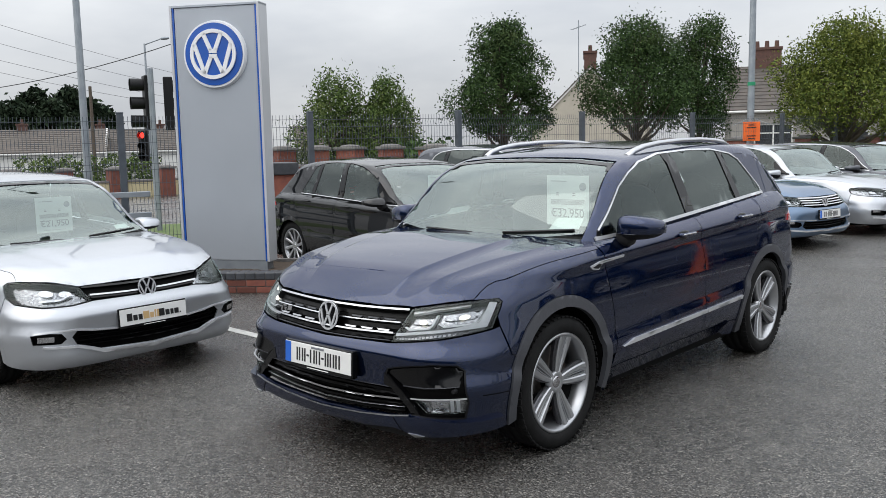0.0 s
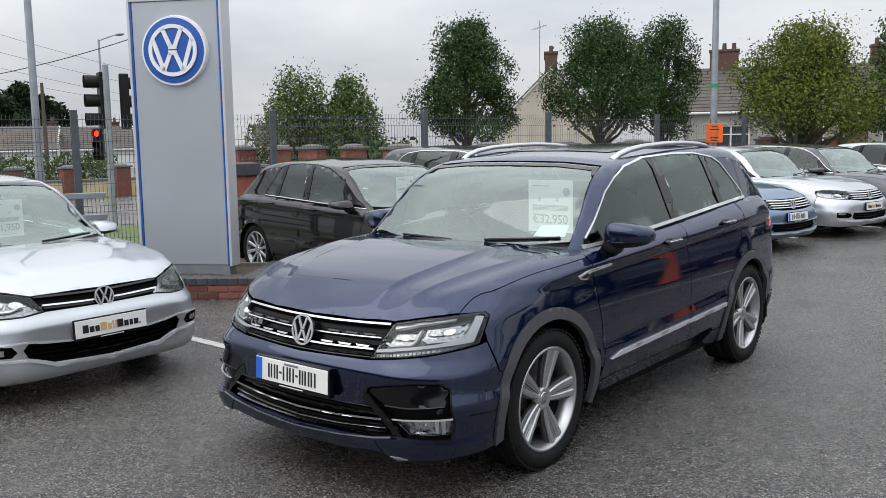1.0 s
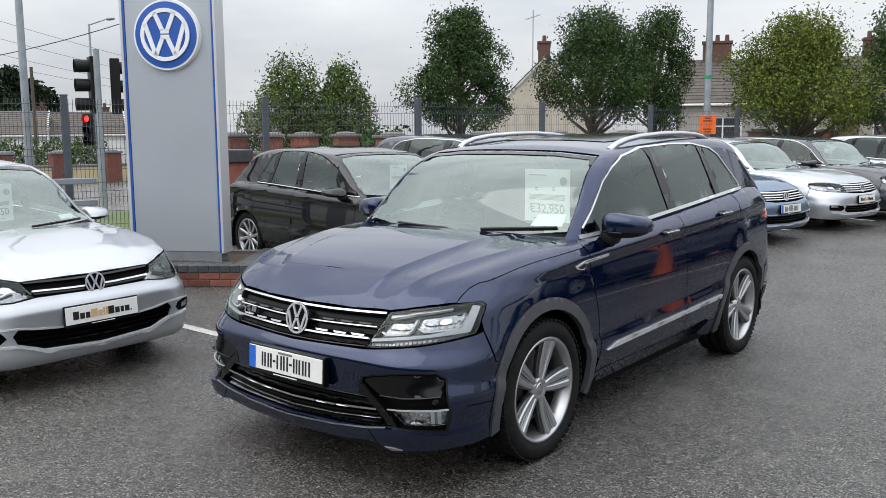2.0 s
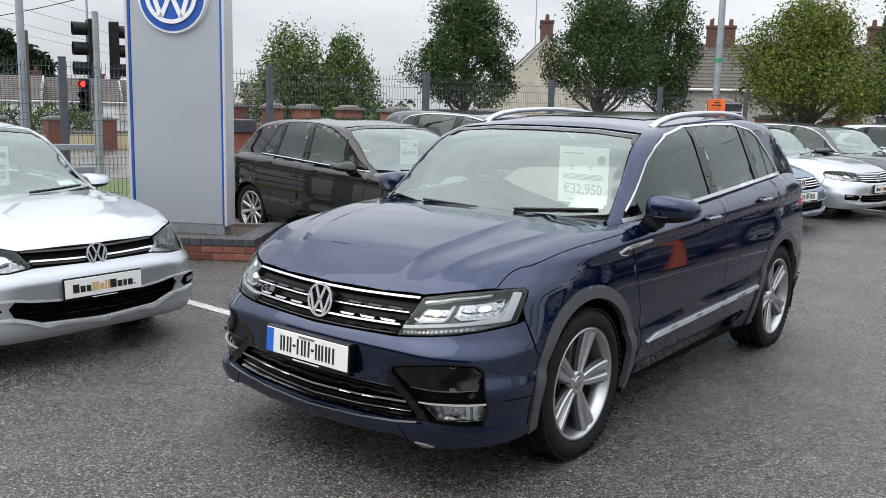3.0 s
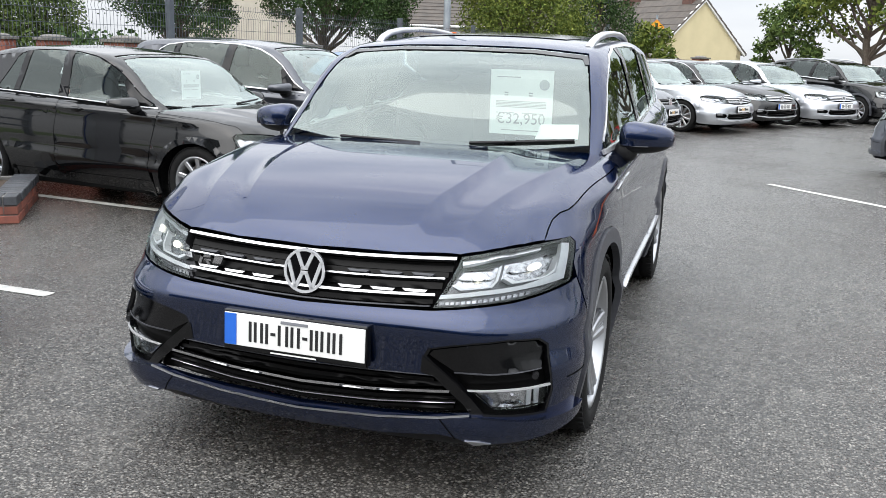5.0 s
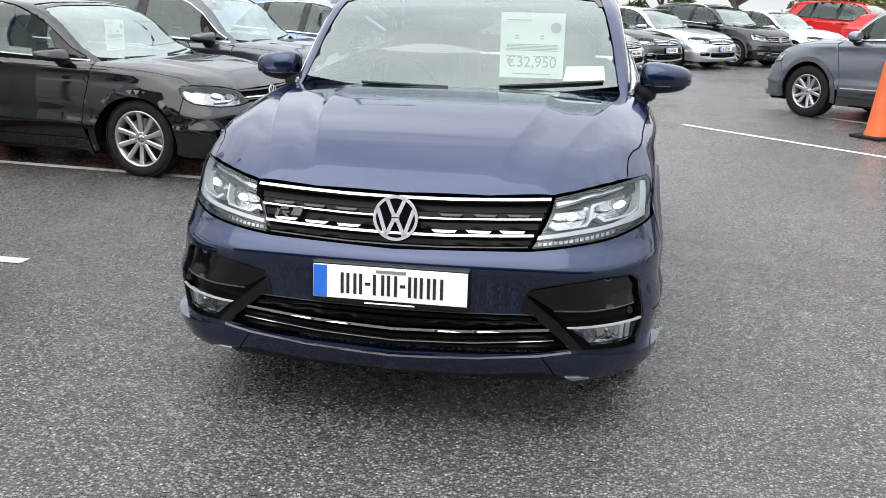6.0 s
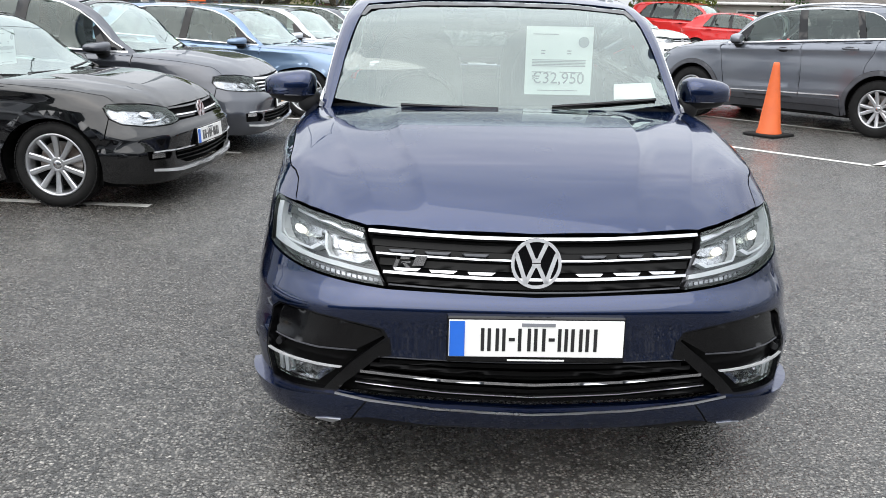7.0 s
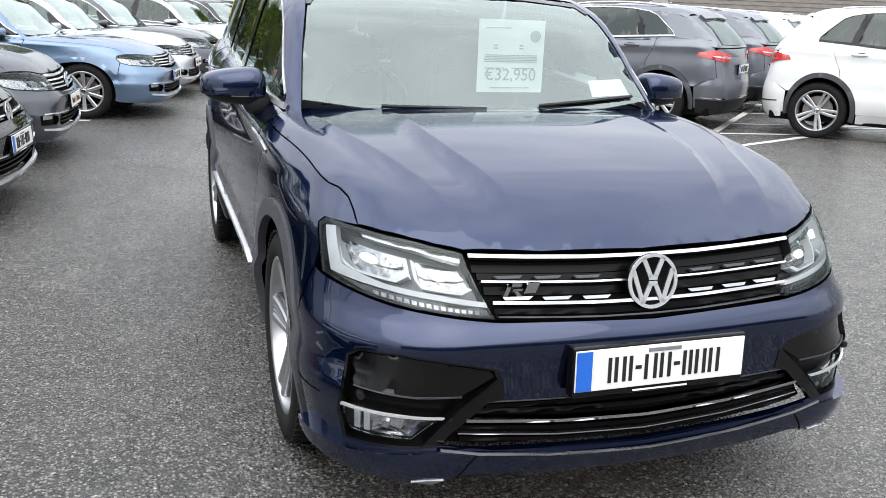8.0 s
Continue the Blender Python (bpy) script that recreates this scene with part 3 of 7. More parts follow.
def lay_out(poly, kind, f, step, holes):
    """Points, normals, triangles and border of an outline laid on a form; kept, as many cars share them."""
    key = (tuple(poly), kind, f is BODY, step, tuple(tuple(h) for h in holes))
    if key in LAID_OUT:
        return LAID_OUT[key]
    loops = [edge_points(poly, step)] + [edge_points(h, step) for h in holes]
    verts, edges = [], []
    for lp in loops:
        s = len(verts)
        verts += lp
        edges += [(s + i, s + (i + 1) % len(lp)) for i in range(len(lp))]
    xs, ys = [p[0] for p in poly], [p[1] for p in poly]
    grid = [(x + (step / 2 if j % 2 else 0), y) for j, y in enumerate(np.arange(min(ys) + step / 2, max(ys), step * .87)) for x in np.arange(min(xs) + step / 2, max(xs), step)]
    if grid:
        g = np.array(grid)
        if kind == 'side' and f is BODY:
            # rows of points along the shoulder crease and the sill crease
            sag = .035 * np.clip(g[:, 0], 0, 3)
            rows = (.950, .966, .982, .48)
            for zc in rows:
                g, sag = g[np.abs(g[:, 1] - sag - zc) > step * .3], sag[np.abs(g[:, 1] - sag - zc) > step * .3]
            ys = np.arange(min(xs) + step * .3, max(xs), step * .8)
            g = np.concatenate([g] + [np.stack([ys, zc + .035 * np.clip(ys, 0, 3)], 1) for zc in rows])
        if kind == 'top' and f is BODY and step < .03:
            # rows of points along the raised lines of the bonnet
            for line in (ridge_line, ridge2_line):
                e = line(g[:, 1]) - np.abs(g[:, 0])
                g = g[(e < -.032) | (e > .018) | (g[:, 1] < -.70)]
            ys = np.arange(-.67, max(ys), .018)
            g = np.concatenate([g] + [np.stack([sg * (line(ys) - k), ys], 1) for sg in (1, -1) for line in (ridge_line, ridge2_line) for k in (.012, .004, 0, -.004, -.012, -.024)])
        keep = inside(g, poly)
        for h in holes:
            keep &= ~inside(g, h)
        rim = np.array(verts)
        g = g[keep]
        if len(g):
            near = np.min(np.hypot(g[:, None, 0] - rim[None, :, 0], g[:, None, 1] - rim[None, :, 1]), axis=1)
            g = g[near > step * (np.where(g[:, 1] < -.55, .55, .12) if kind == 'top' and step < .03 else .25)]
        verts = verts + [tuple(p) for p in g]
    vo, _, fo, ov, _, _ = geo.delaunay_2d_cdt([Vector(p) for p in verts], edges, [], 0, 1e-5)
    uv = np.array([(v.x, v.y) for v in vo])
    tri = np.array([list(t) for t in fo])
    cen = uv[tri].mean(1)
    ok = inside(cen, poly)
    for h in holes:
        ok &= ~inside(cen, h)
    tri = tri[ok]
    p = chart(kind, uv, f)
    e = 1e-3
    nrm = np.stack([f(p[:, 0] + e * (k == 0), p[:, 1] + e * (k == 1), p[:, 2] + e * (k == 2)) - f(p[:, 0] - e * (k == 0), p[:, 1] - e * (k == 1), p[:, 2] - e * (k == 2)) for k in range(3)], 1)
    nrm /= np.linalg.norm(nrm, axis=1)[:, None] + 1e-12
    a, b, c = p[tri[:, 0]], p[tri[:, 1]], p[tri[:, 2]]
    wrong = (np.cross(b - a, c - a) * nrm[tri].mean(1)).sum(1) < 0
    tri[wrong] = tri[wrong][:, ::-1]
    count = {(t[i], t[(i + 1) % 3]) for t in tri.tolist() for i in range(3)}
    border = [k for k in count if (k[1], k[0]) not in count]
    border.sort()
    LAID_OUT[key] = (p, nrm, tri.tolist(), border)
    return LAID_OUT[key]


def panel(poly, kind, f, step=.06, off=0.0, thick=.012, holes=(), sides=(1, -1), bm=None):
    """A curved panel with returned edges: the outline poly of a chart laid on the form f, off metres proud of it."""
    bm = bm or bmesh.new()
    if len(sides) > 1 and any(u < 0 for u, _ in poly):
        sides = (1,)
    holes = [[tuple(q) for q in h] for h in holes]
    p, nrm, tri, border = lay_out([tuple(q) for q in poly], kind, f, step, holes)
    q = p + nrm * off
    low = q - nrm * thick
    used = sorted({i for k in border for i in k})
    where = {i: n for n, i in enumerate(used)}
    for s in sides:
        flip = np.array([s, 1, 1])
        top = [bm.verts.new(v) for v in warp_points(q * flip)]
        rim_t = [bm.verts.new(v) for v in warp_points(q[used] * flip)]
        rim_b = [bm.verts.new(v) for v in warp_points(low[used] * flip)]
        for t in tri:
            fc = bm.faces.new([top[i] for i in (t if s > 0 else t[::-1])])
            fc.smooth = True
        for i, j in border:
            i, j = where[i], where[j]
            quad = (rim_t[i], rim_b[i], rim_b[j], rim_t[j])
            bm.faces.new(quad if s > 0 else quad[::-1])
    for v in [v for v in bm.verts if not v.link_faces]:
        bm.verts.remove(v)
    return bm


def warp_points(pts):
    w = WARP[0]
    return pts.tolist() if w is None else w(pts).tolist()


def warped(v):
    w = WARP[0]
    return tuple(v) if w is None else tuple(w(np.array([tuple(v)]))[0].tolist())


def strip(pts, width):
    """A band of the given width along a line of chart points."""
    up, dn = [], []
    for i, (x, y) in enumerate(pts):
        a, b = pts[max(i - 1, 0)], pts[min(i + 1, len(pts) - 1)]
        d = math.hypot(b[0] - a[0], b[1] - a[1]) or 1
        nx, ny = -(b[1] - a[1]) / d, (b[0] - a[0]) / d
        up.append((x + nx * width / 2, y + ny * width / 2))
        dn.append((x - nx * width / 2, y - ny * width / 2))
    return up + dn[::-1]


def chevron_badge(parent, name, r, mat_disc, mat_line, m, ring=.12, rings=True):
    """A round badge with stacked chevrons, facing -y."""
    base = bmesh.new()
    bmesh.ops.create_cone(base, cap_ends=True, segments=32, radius1=r, radius2=r * .97, depth=r * .14, matrix=m @ pose(0, 0, 0, 90))
    ob = part(name, base, mat_disc, parent)
    bm = bmesh.new()
    d = -r * .07
    if rings:
        for a, b in ((1 - ring, 1.0),):
            n = 40
            for i in range(n):
                t0, t1 = 2 * math.pi * i / n, 2 * math.pi * (i + 1) / n
                q = []
                for rad, t in ((a, t0), (a, t1), (b, t1), (b, t0)):
                    q.append(bm.verts.new(m @ Vector((rad * r * math.cos(t), d - r * .05, rad * r * math.sin(t)))))
                bm.faces.new(q)
            bmesh.ops.remove_doubles(bm, verts=bm.verts[:], dist=1e-5)
            ex = bmesh.ops.extrude_face_region(bm, geom=bm.faces[:])
            bmesh.ops.translate(bm, verts=[v for v in ex["geom"] if isinstance(v, bmesh.types.BMVert)], vec=(m.to_3x3() @ Vector((0, r * .06, 0))))
    w = .165 * r

    def stroke(a, b):
        a, b = Vector((a[0] * r, 0, a[1] * r)), Vector((b[0] * r, 0, b[1] * r))
        t = (b - a).normalized()
        s = Vector((-t.z, 0, t.x)) * w / 2
        pts = [(p.x, p.z) for p in (a - s, b - s, b + s, a + s)]
        one = bmesh.new()
        sheet(one, pts, r * .06, m @ Matrix.Translation((0, d - r * .05, 0)))
        part("emblem_line", one, mat_line, ob)
    for a, b in (((-.40, .84), (-.10, .16)), ((.40, .84), (.10, .16)), ((-.80, .40), (-.40, -.78)), ((.80, .40), (.40, -.78)), ((-.40, -.78), (-.10, -.12)), ((.40, -.78), (.10, -.12)), ((-.17, .125), (.17, .125)), ((-.17, -.085), (.17, -.085))):
        stroke(a, b)
    bmesh.ops.recalc_face_normals(bm, faces=bm.faces[:])
    part("emblem_ring", bm, mat_line, ob)
    return ob


# ---- wheels ----
def wheel_meshes(radius, rim_r, width, style):
    """Tyre, rim and spokes of one wheel that faces +x, as meshes to share."""
    out = {}
    bm = bmesh.new()
    w, R = width / 2, radius
    lathe(bm, [(-w * .8, rim_r), (-w * .98, rim_r + .02), (-w * 1.0, rim_r + .05), (-w * .95, R - .028), (-w * .84, R - .008), (-w * .6, R),
               (-w * .30, R), (-w * .29, R - .008), (-w * .24, R - .008), (-w * .23, R), (w * .23, R), (w * .24, R - .008), (w * .29, R - .008), (w * .30, R),
               (w * .6, R), (w * .84, R - .008), (w * .95, R - .028), (w * 1.0, rim_r + .05), (w * .98, rim_r + .02), (w * .80, rim_r)], 56)
    bmesh.ops.recalc_face_normals(bm, faces=bm.faces[:])
    out["tyre"] = bm
    bm = bmesh.new()
    # tread blocks across the shoulder
    for i in range(60):
        t = 2 * math.pi * i / 60
        for sx in (-1, 1):
            m = pose(sx * w * .80, 0, 0, math.degrees(t)) @ pose(0, 0, R - .0015)
            box(bm, (-w * .13, -.013, -.006), (w * .13, .010, .0018), 0, m)
    out["tread"] = bm
    bm = bmesh.new()
    lathe(bm, [(w * .80, rim_r + .004), (w * .90, rim_r + .008), (w * .92, rim_r - .004), (w * .86, rim_r - .012), (w * .3, rim_r - .030), (-w * .8, rim_r - .03), (-w * .85, rim_r + .005)], 56)
    bmesh.ops.recalc_face_normals(bm, faces=bm.faces[:])
    out["rim"] = bm
    bm, dk = bmesh.new(), bmesh.new()
    hub = .062
    x0, x1 = w * .62, w * .80

    def spoke(b, a0, a1, s0, s1, xa, xb, t):
        """One spoke from the hub (angle a0, half-width s0) to the rim (a1, s1)."""
        secs = []
        for k in range(6):
            u = k / 5
            ang, hw = a0 + (a1 - a0) * u, s0 + (s1 - s0) * u
            rad = hub * .7 + (rim_r - .008 - hub * .7) * u
            x = xa + (xb - xa) * u ** 1.6
            c, s = math.cos(ang), math.sin(ang)
            ring = []
            for dx, dw in ((0, -hw), (.006, -hw * .55), (.006, hw * .55), (0, hw), (-t, hw * .8), (-t, -hw * .8)):
                ring.append(b.verts.new((x + dx, c * rad - s * dw, s * rad + c * dw)))
            secs.append(ring)
        for p, q in zip(secs, secs[1:]):
            for i in range(6):
                j = (i + 1) % 6
                b.faces.new((p[i], q[i], q[j], p[j]))
        b.faces.new(secs[0][::-1])
        b.faces.new(secs[-1])
    if style == "five":
        for i in range(5):
            a = radians(90 + 72 * i)
            for sgn in (-1, 1):
                spoke(bm, a + sgn * .24, a + sgn * .135, .011, .0200, x0, x1, .03)
                spoke(bm, a + sgn * .06, a + sgn * .035, .004, .0055, x0 - .003, x1 - .004, .02)
                spoke(dk, a + sgn * .42, a + sgn * .225, .006, .010, x0 - .014, x1 - .016, .02)
            spoke(dk, a, a, .020, .030, x0 - .014, x1 - .014, .02)
    elif style == "turbine":
        for i in range(10):
            a = radians(36 * i)
            spoke(bm, a, a + .06, .017, .023, x0, x1, .03)
    elif style == "split":
        for i in range(5):
            a = radians(90 + 72 * i)
            for sgn in (-1, 1):
                spoke(bm, a + sgn * .16, a + sgn * .26, .016, .022, x0, x1, .03)
                spoke(bm, a + sgn * .40, a + sgn * .30, .008, .010, x0 - .004, x1 - .004, .02)
    else:
        for i in range(5):
            a = radians(90 + 72 * i)
            spoke(bm, a - .22, a - .12, .017, .02, x0, x1, .03)
            spoke(bm, a + .22, a + .12, .017, .02, x0, x1, .03)
    lathe(bm, [(x0 - .03, hub * .95), (x0 + .004, hub * .95), (x0 + .008, hub * .8), (x0 + .002, hub * .5)], 28)
    for b in (bm, dk):
        bmesh.ops.recalc_face_normals(b, faces=b.faces[:])
    out["spokes"], out["spoke_insert"] = bm, dk
    bm = bmesh.new()
    lathe(bm, [(x0 - .01, .0001), (x0 + .006, .0001), (x0 + .006, .028), (x0 + .003, .033), (x0 - .01, .033)][1:], 24)
    out["hub_cap"] = bm
    bm = bmesh.new()
    for i in range(5):
        t = radians(90 + 36 + 72 * i)
        rod(bm, (x0 - .01, .045 * math.cos(t), .045 * math.sin(t)), (x0 + .006, .045 * math.cos(t), .045 * math.sin(t)), .009, seg=6)
    out["wheel_bolts"] = bm
    bm = bmesh.new()
    lathe(bm, [(-.02, .05), (-.02, rim_r * .72), (0.005, rim_r * .72), (0.005, .05)], 32, sharp=True)
    out["brake_disc"] = bm
    mats = dict(tyre="rubber", tread="rubber", rim="alloy", spokes="alloy", spoke_insert="alloy_dark", hub_cap="chrome", wheel_bolts="satin", brake_disc="disc")
    res = {}
    for k, b in out.items():
        me = bpy.data.meshes.new(k)
        b.to_mesh(me)
        b.free()
        me.materials.append(M[mats[k]])
        if len(me.polygons):
            res[k] = me
    return res


WHEELS = {}


def add_wheels(car, front_y, rear_y, track, radius, rim_r, width, style):
    key = (radius, rim_r, width, style)
    if key not in WHEELS:
        WHEELS[key] = wheel_meshes(*key)
    for y in (front_y, rear_y):
        for s in (1, -1):
            hub = new("wheel", WHEELS[key]["rim"])
            hub.parent = car
            hub.matrix_basis = pose(s * track, y, radius - .004, 0, 0, 0 if s > 0 else 180) @ pose(0, 0, 0, (-15 + 40 * (y > 1)) * s)
            for k, me in WHEELS[key].items():
                if k != "rim":
                    c = new(k, me)
                    c.parent = hub
                    if k == "tread":
                        c["kind"] = "stuff"

# ---- cars ----
def sym(poly):
    """A half outline that starts and ends on the middle line, made whole."""
    return list(poly) + [(-u, v) for u, v in poly[::-1][1:-1]] if poly[0][0] == 0 and poly[-1][0] == 0 else list(poly) + [(-u, v) for u, v in poly[::-1]]


def z_belt(y):
    return float(top_line(np.array(y))) - .018


def z_shut(y):
    return float(top_line(np.array(y))) - .046


def xy_of(kind, pts, f):
    return [(float(p[0]), float(p[1])) for p in chart(kind, pts, f)]


def rounded(bm, c, d, power=3.0, m=None, cut=None, seg=(20, 12)):
    """A soft-edged block (superellipsoid)."""
    rows = []
    for j in range(seg[1] + 1):
        v = -math.pi / 2 + math.pi * j / seg[1]
        row = []
        for i in range(seg[0]):
            u = 2 * math.pi * i / seg[0]
            e = 2 / power
            sg = lambda t: math.copysign(abs(t) ** e, t)
            p = Vector((c[0] + d[0] * sg(math.cos(v)) * sg(math.cos(u)), c[1] + d[1] * sg(math.cos(v)) * sg(math.sin(u)), c[2] + d[2] * sg(math.sin(v))))
            if cut:
                p = cut(p)
            row.append(bm.verts.new(warped(m @ p if m else p)))
        rows.append(row)
    for a, b in zip(rows, rows[1:]):
        for i in range(seg[0]):
            k = (i + 1) % seg[0]
            f = bm.faces.new((a[i], a[k], b[k], b[i]))
            f.smooth = True
    bmesh.ops.remove_doubles(bm, verts=bm.verts[:], dist=1e-6)
    return bm


def warp_all(bm):
    for v in bm.verts:
        v.co = warped(v.co)
    return bm


def text_mesh(words, size, mat, parent, m, name="lettering"):
    """Words in the built-in font, facing -y, centred."""
    cu = bpy.data.curves.new(name, 'FONT')
    cu.body, cu.size, cu.align_x, cu.extrude = words, size, 'CENTER', 0.0006
    tmp = new(name, cu)
    me = bpy.data.meshes.new_from_object(tmp)
    bpy.data.objects.remove(tmp)
    me.materials.clear()
    me.materials.append(mat)
    ob = new(name, me)
    ob.parent = parent
    ob.matrix_basis = m @ pose(0, 0, 0, 90)
    return ob


def number_plate(car, kind, y, z, tilt=0.0, back=False, deep=.022):
    """A plate with its surround; its characters are plain bars."""
    m = pose(0, y, z, tilt, 0, 180 if back else 0)
    bm = bmesh.new()
    box(bm, (-.266, 0, -.074), (.266, deep, .068), .006, m)
    holder = part("number_plate", bm, M["gloss_black"], car)
    bm = bmesh.new()
    box(bm, (-.26, -.004, -.055), (.26, .006, .058), .002, m)
    part("plate_face", bm, M["plate"], holder)

    def bar(x0, x1, z0, z1, mat, y0=-.0065):
        bm = bmesh.new()
        box(bm, (x0, y0, z0), (x1, .004, z1), .0005, m)
        part("plate_bar", bm, M[mat], holder)
    if kind == "irish":
        bm = bmesh.new()
        box(bm, (-.258, -.007, -.053), (-.213, 0, .056), .001, m)
        part("plate_band", bm, M["plate_blue"], holder)
        x = -.165
        for w in (.010, .034, .010, .018, .038, .034, .018, .010, .010, .034, .034):
            if w > .03:
                bar(x, x + .010, -.036, .034, "ink")
                bar(x + w - .010, x + w, -.036, .034, "ink")
            elif w == .018:
                bar(x, x + w, -.005, .005, "ink")
            else:
                bar(x, x + w, -.036, .034, "ink")
            x += w + .0095
        bar(-.045, .055, .040, .050, "ink_grey")
    elif kind == "dealer":
        x = -.21
        for w in (.040, .032, .030):
            bar(x, x + w, -.026, .026 if w == .04 else .012, "ink")
            x += w + .008
        x = .035
        for w in (.046, .032, .024, .034, .010):
            bar(x, x + w, -.026, .026 if w == .046 else (.012 if w > .02 else -.016), "ink")
            x += w + .008
        x = -.085
        for w in (.046, .028, .012, .018):
            bar(x, x + w, -.026, .026 if w != .028 else .012, "tan")
            x += w + .007
    bar(-.085, .085, -.0685, -.0635, "plate", -.0015)
    return holder


def mirror(car, paint, s):
    bm = bmesh.new()

    def shape(p):
        t = (p.x - .86) / .2
        t = max(0, t)
        return Vector((p.x, p.y + .06 * t * t, 1.108 + (p.z - 1.108) * (1 - .30 * t)))
    rounded(bm, (.950, .68, 1.125), (.122, .085, .080), 3.3, cut=shape, m=Matrix.Diagonal((s, 1, 1, 1)))
    bmesh.ops.bisect_plane(bm, geom=bm.verts[:] + bm.edges[:] + bm.faces[:], plane_co=warped(Vector((s, .68, 1.092))), plane_no=(0, 0, 1), clear_inner=True)
    bmesh.ops.recalc_face_normals(bm, faces=bm.faces[:])
    cap = part("door_mirror", bm, paint, car)
    bm = bmesh.new()
    rounded(bm, (.950, .685, 1.118), (.114, .078, .071), 2.8, cut=shape, m=Matrix.Diagonal((s, 1, 1, 1)))
    rounded(bm, (.862, .69, 1.062), (.052, .062, .050), 2.6, m=Matrix.Diagonal((s, 1, 1, 1)))
    bmesh.ops.recalc_face_normals(bm, faces=bm.faces[:])
    part("mirror_base", bm, M["plastic"], cap)
    bm = bmesh.new()
    box(bm, (s * .89, .602, 1.090), (s * .965, .625, 1.094), .001)
    warp_all(bm)
    part("indicator", bm, M["greyplastic"], cap)
    bm = bmesh.new()
    rounded(bm, (.950, .758, 1.118), (.098, .006, .055), 3.5, m=Matrix.Diagonal((s, 1, 1, 1)))
    part("mirror_glass", bm, M["chrome"], cap)


def roof_rail(car, s):
    bm = bmesh.new()
    pts = [(1.17, 1.520), (1.24, 1.553), (1.36, 1.580), (1.55, 1.600), (1.85, 1.613), (2.15, 1.615), (2.4, 1.604), (2.55, 1.588), (2.66, 1.560)]
    ring = []
    for i, (y, z) in enumerate(pts):
        x = .575 + .02 * math.sin(math.pi * i / 8)
        h = .018 if 0 < i < 8 else .026
        ring.append([bm.verts.new(warped(Vector((s * (x + dx), y, z + dz)))) for dx, dz in ((-.016, -h), (.018, -h), (.022, 0), (.010, .012), (-.010, .012), (-.018, 0))])
    for a, b in zip(ring, ring[1:]):
        for i in range(6):
            j = (i + 1) % 6
            f = bm.faces.new((a[i], a[j], b[j], b[i]))
            f.smooth = True
    bm.faces.new(ring[0])
    bm.faces.new(ring[-1][::-1])
    bmesh.ops.recalc_face_normals(bm, faces=bm.faces[:])
    part("roof_rail", bm, M["satin"], car, "silver roof rail")


def seat(car, x, y, z, name="seat"):
    bm = bmesh.new()
    rounded(bm, (x, y, z), (.25, .26, .09), 3.5)
    rounded(bm, (x, y + .30, z + .32), (.24, .085, .34), 3.2, m=Matrix.Translation((0, 0, 0)))
    s = part(name, bm, M["seat"], car)
    bm = bmesh.new()
    rounded(bm, (x, y + .36, z + .74), (.13, .055, .09), 3.0)
    part("headrest", bm, M["seat"], s)


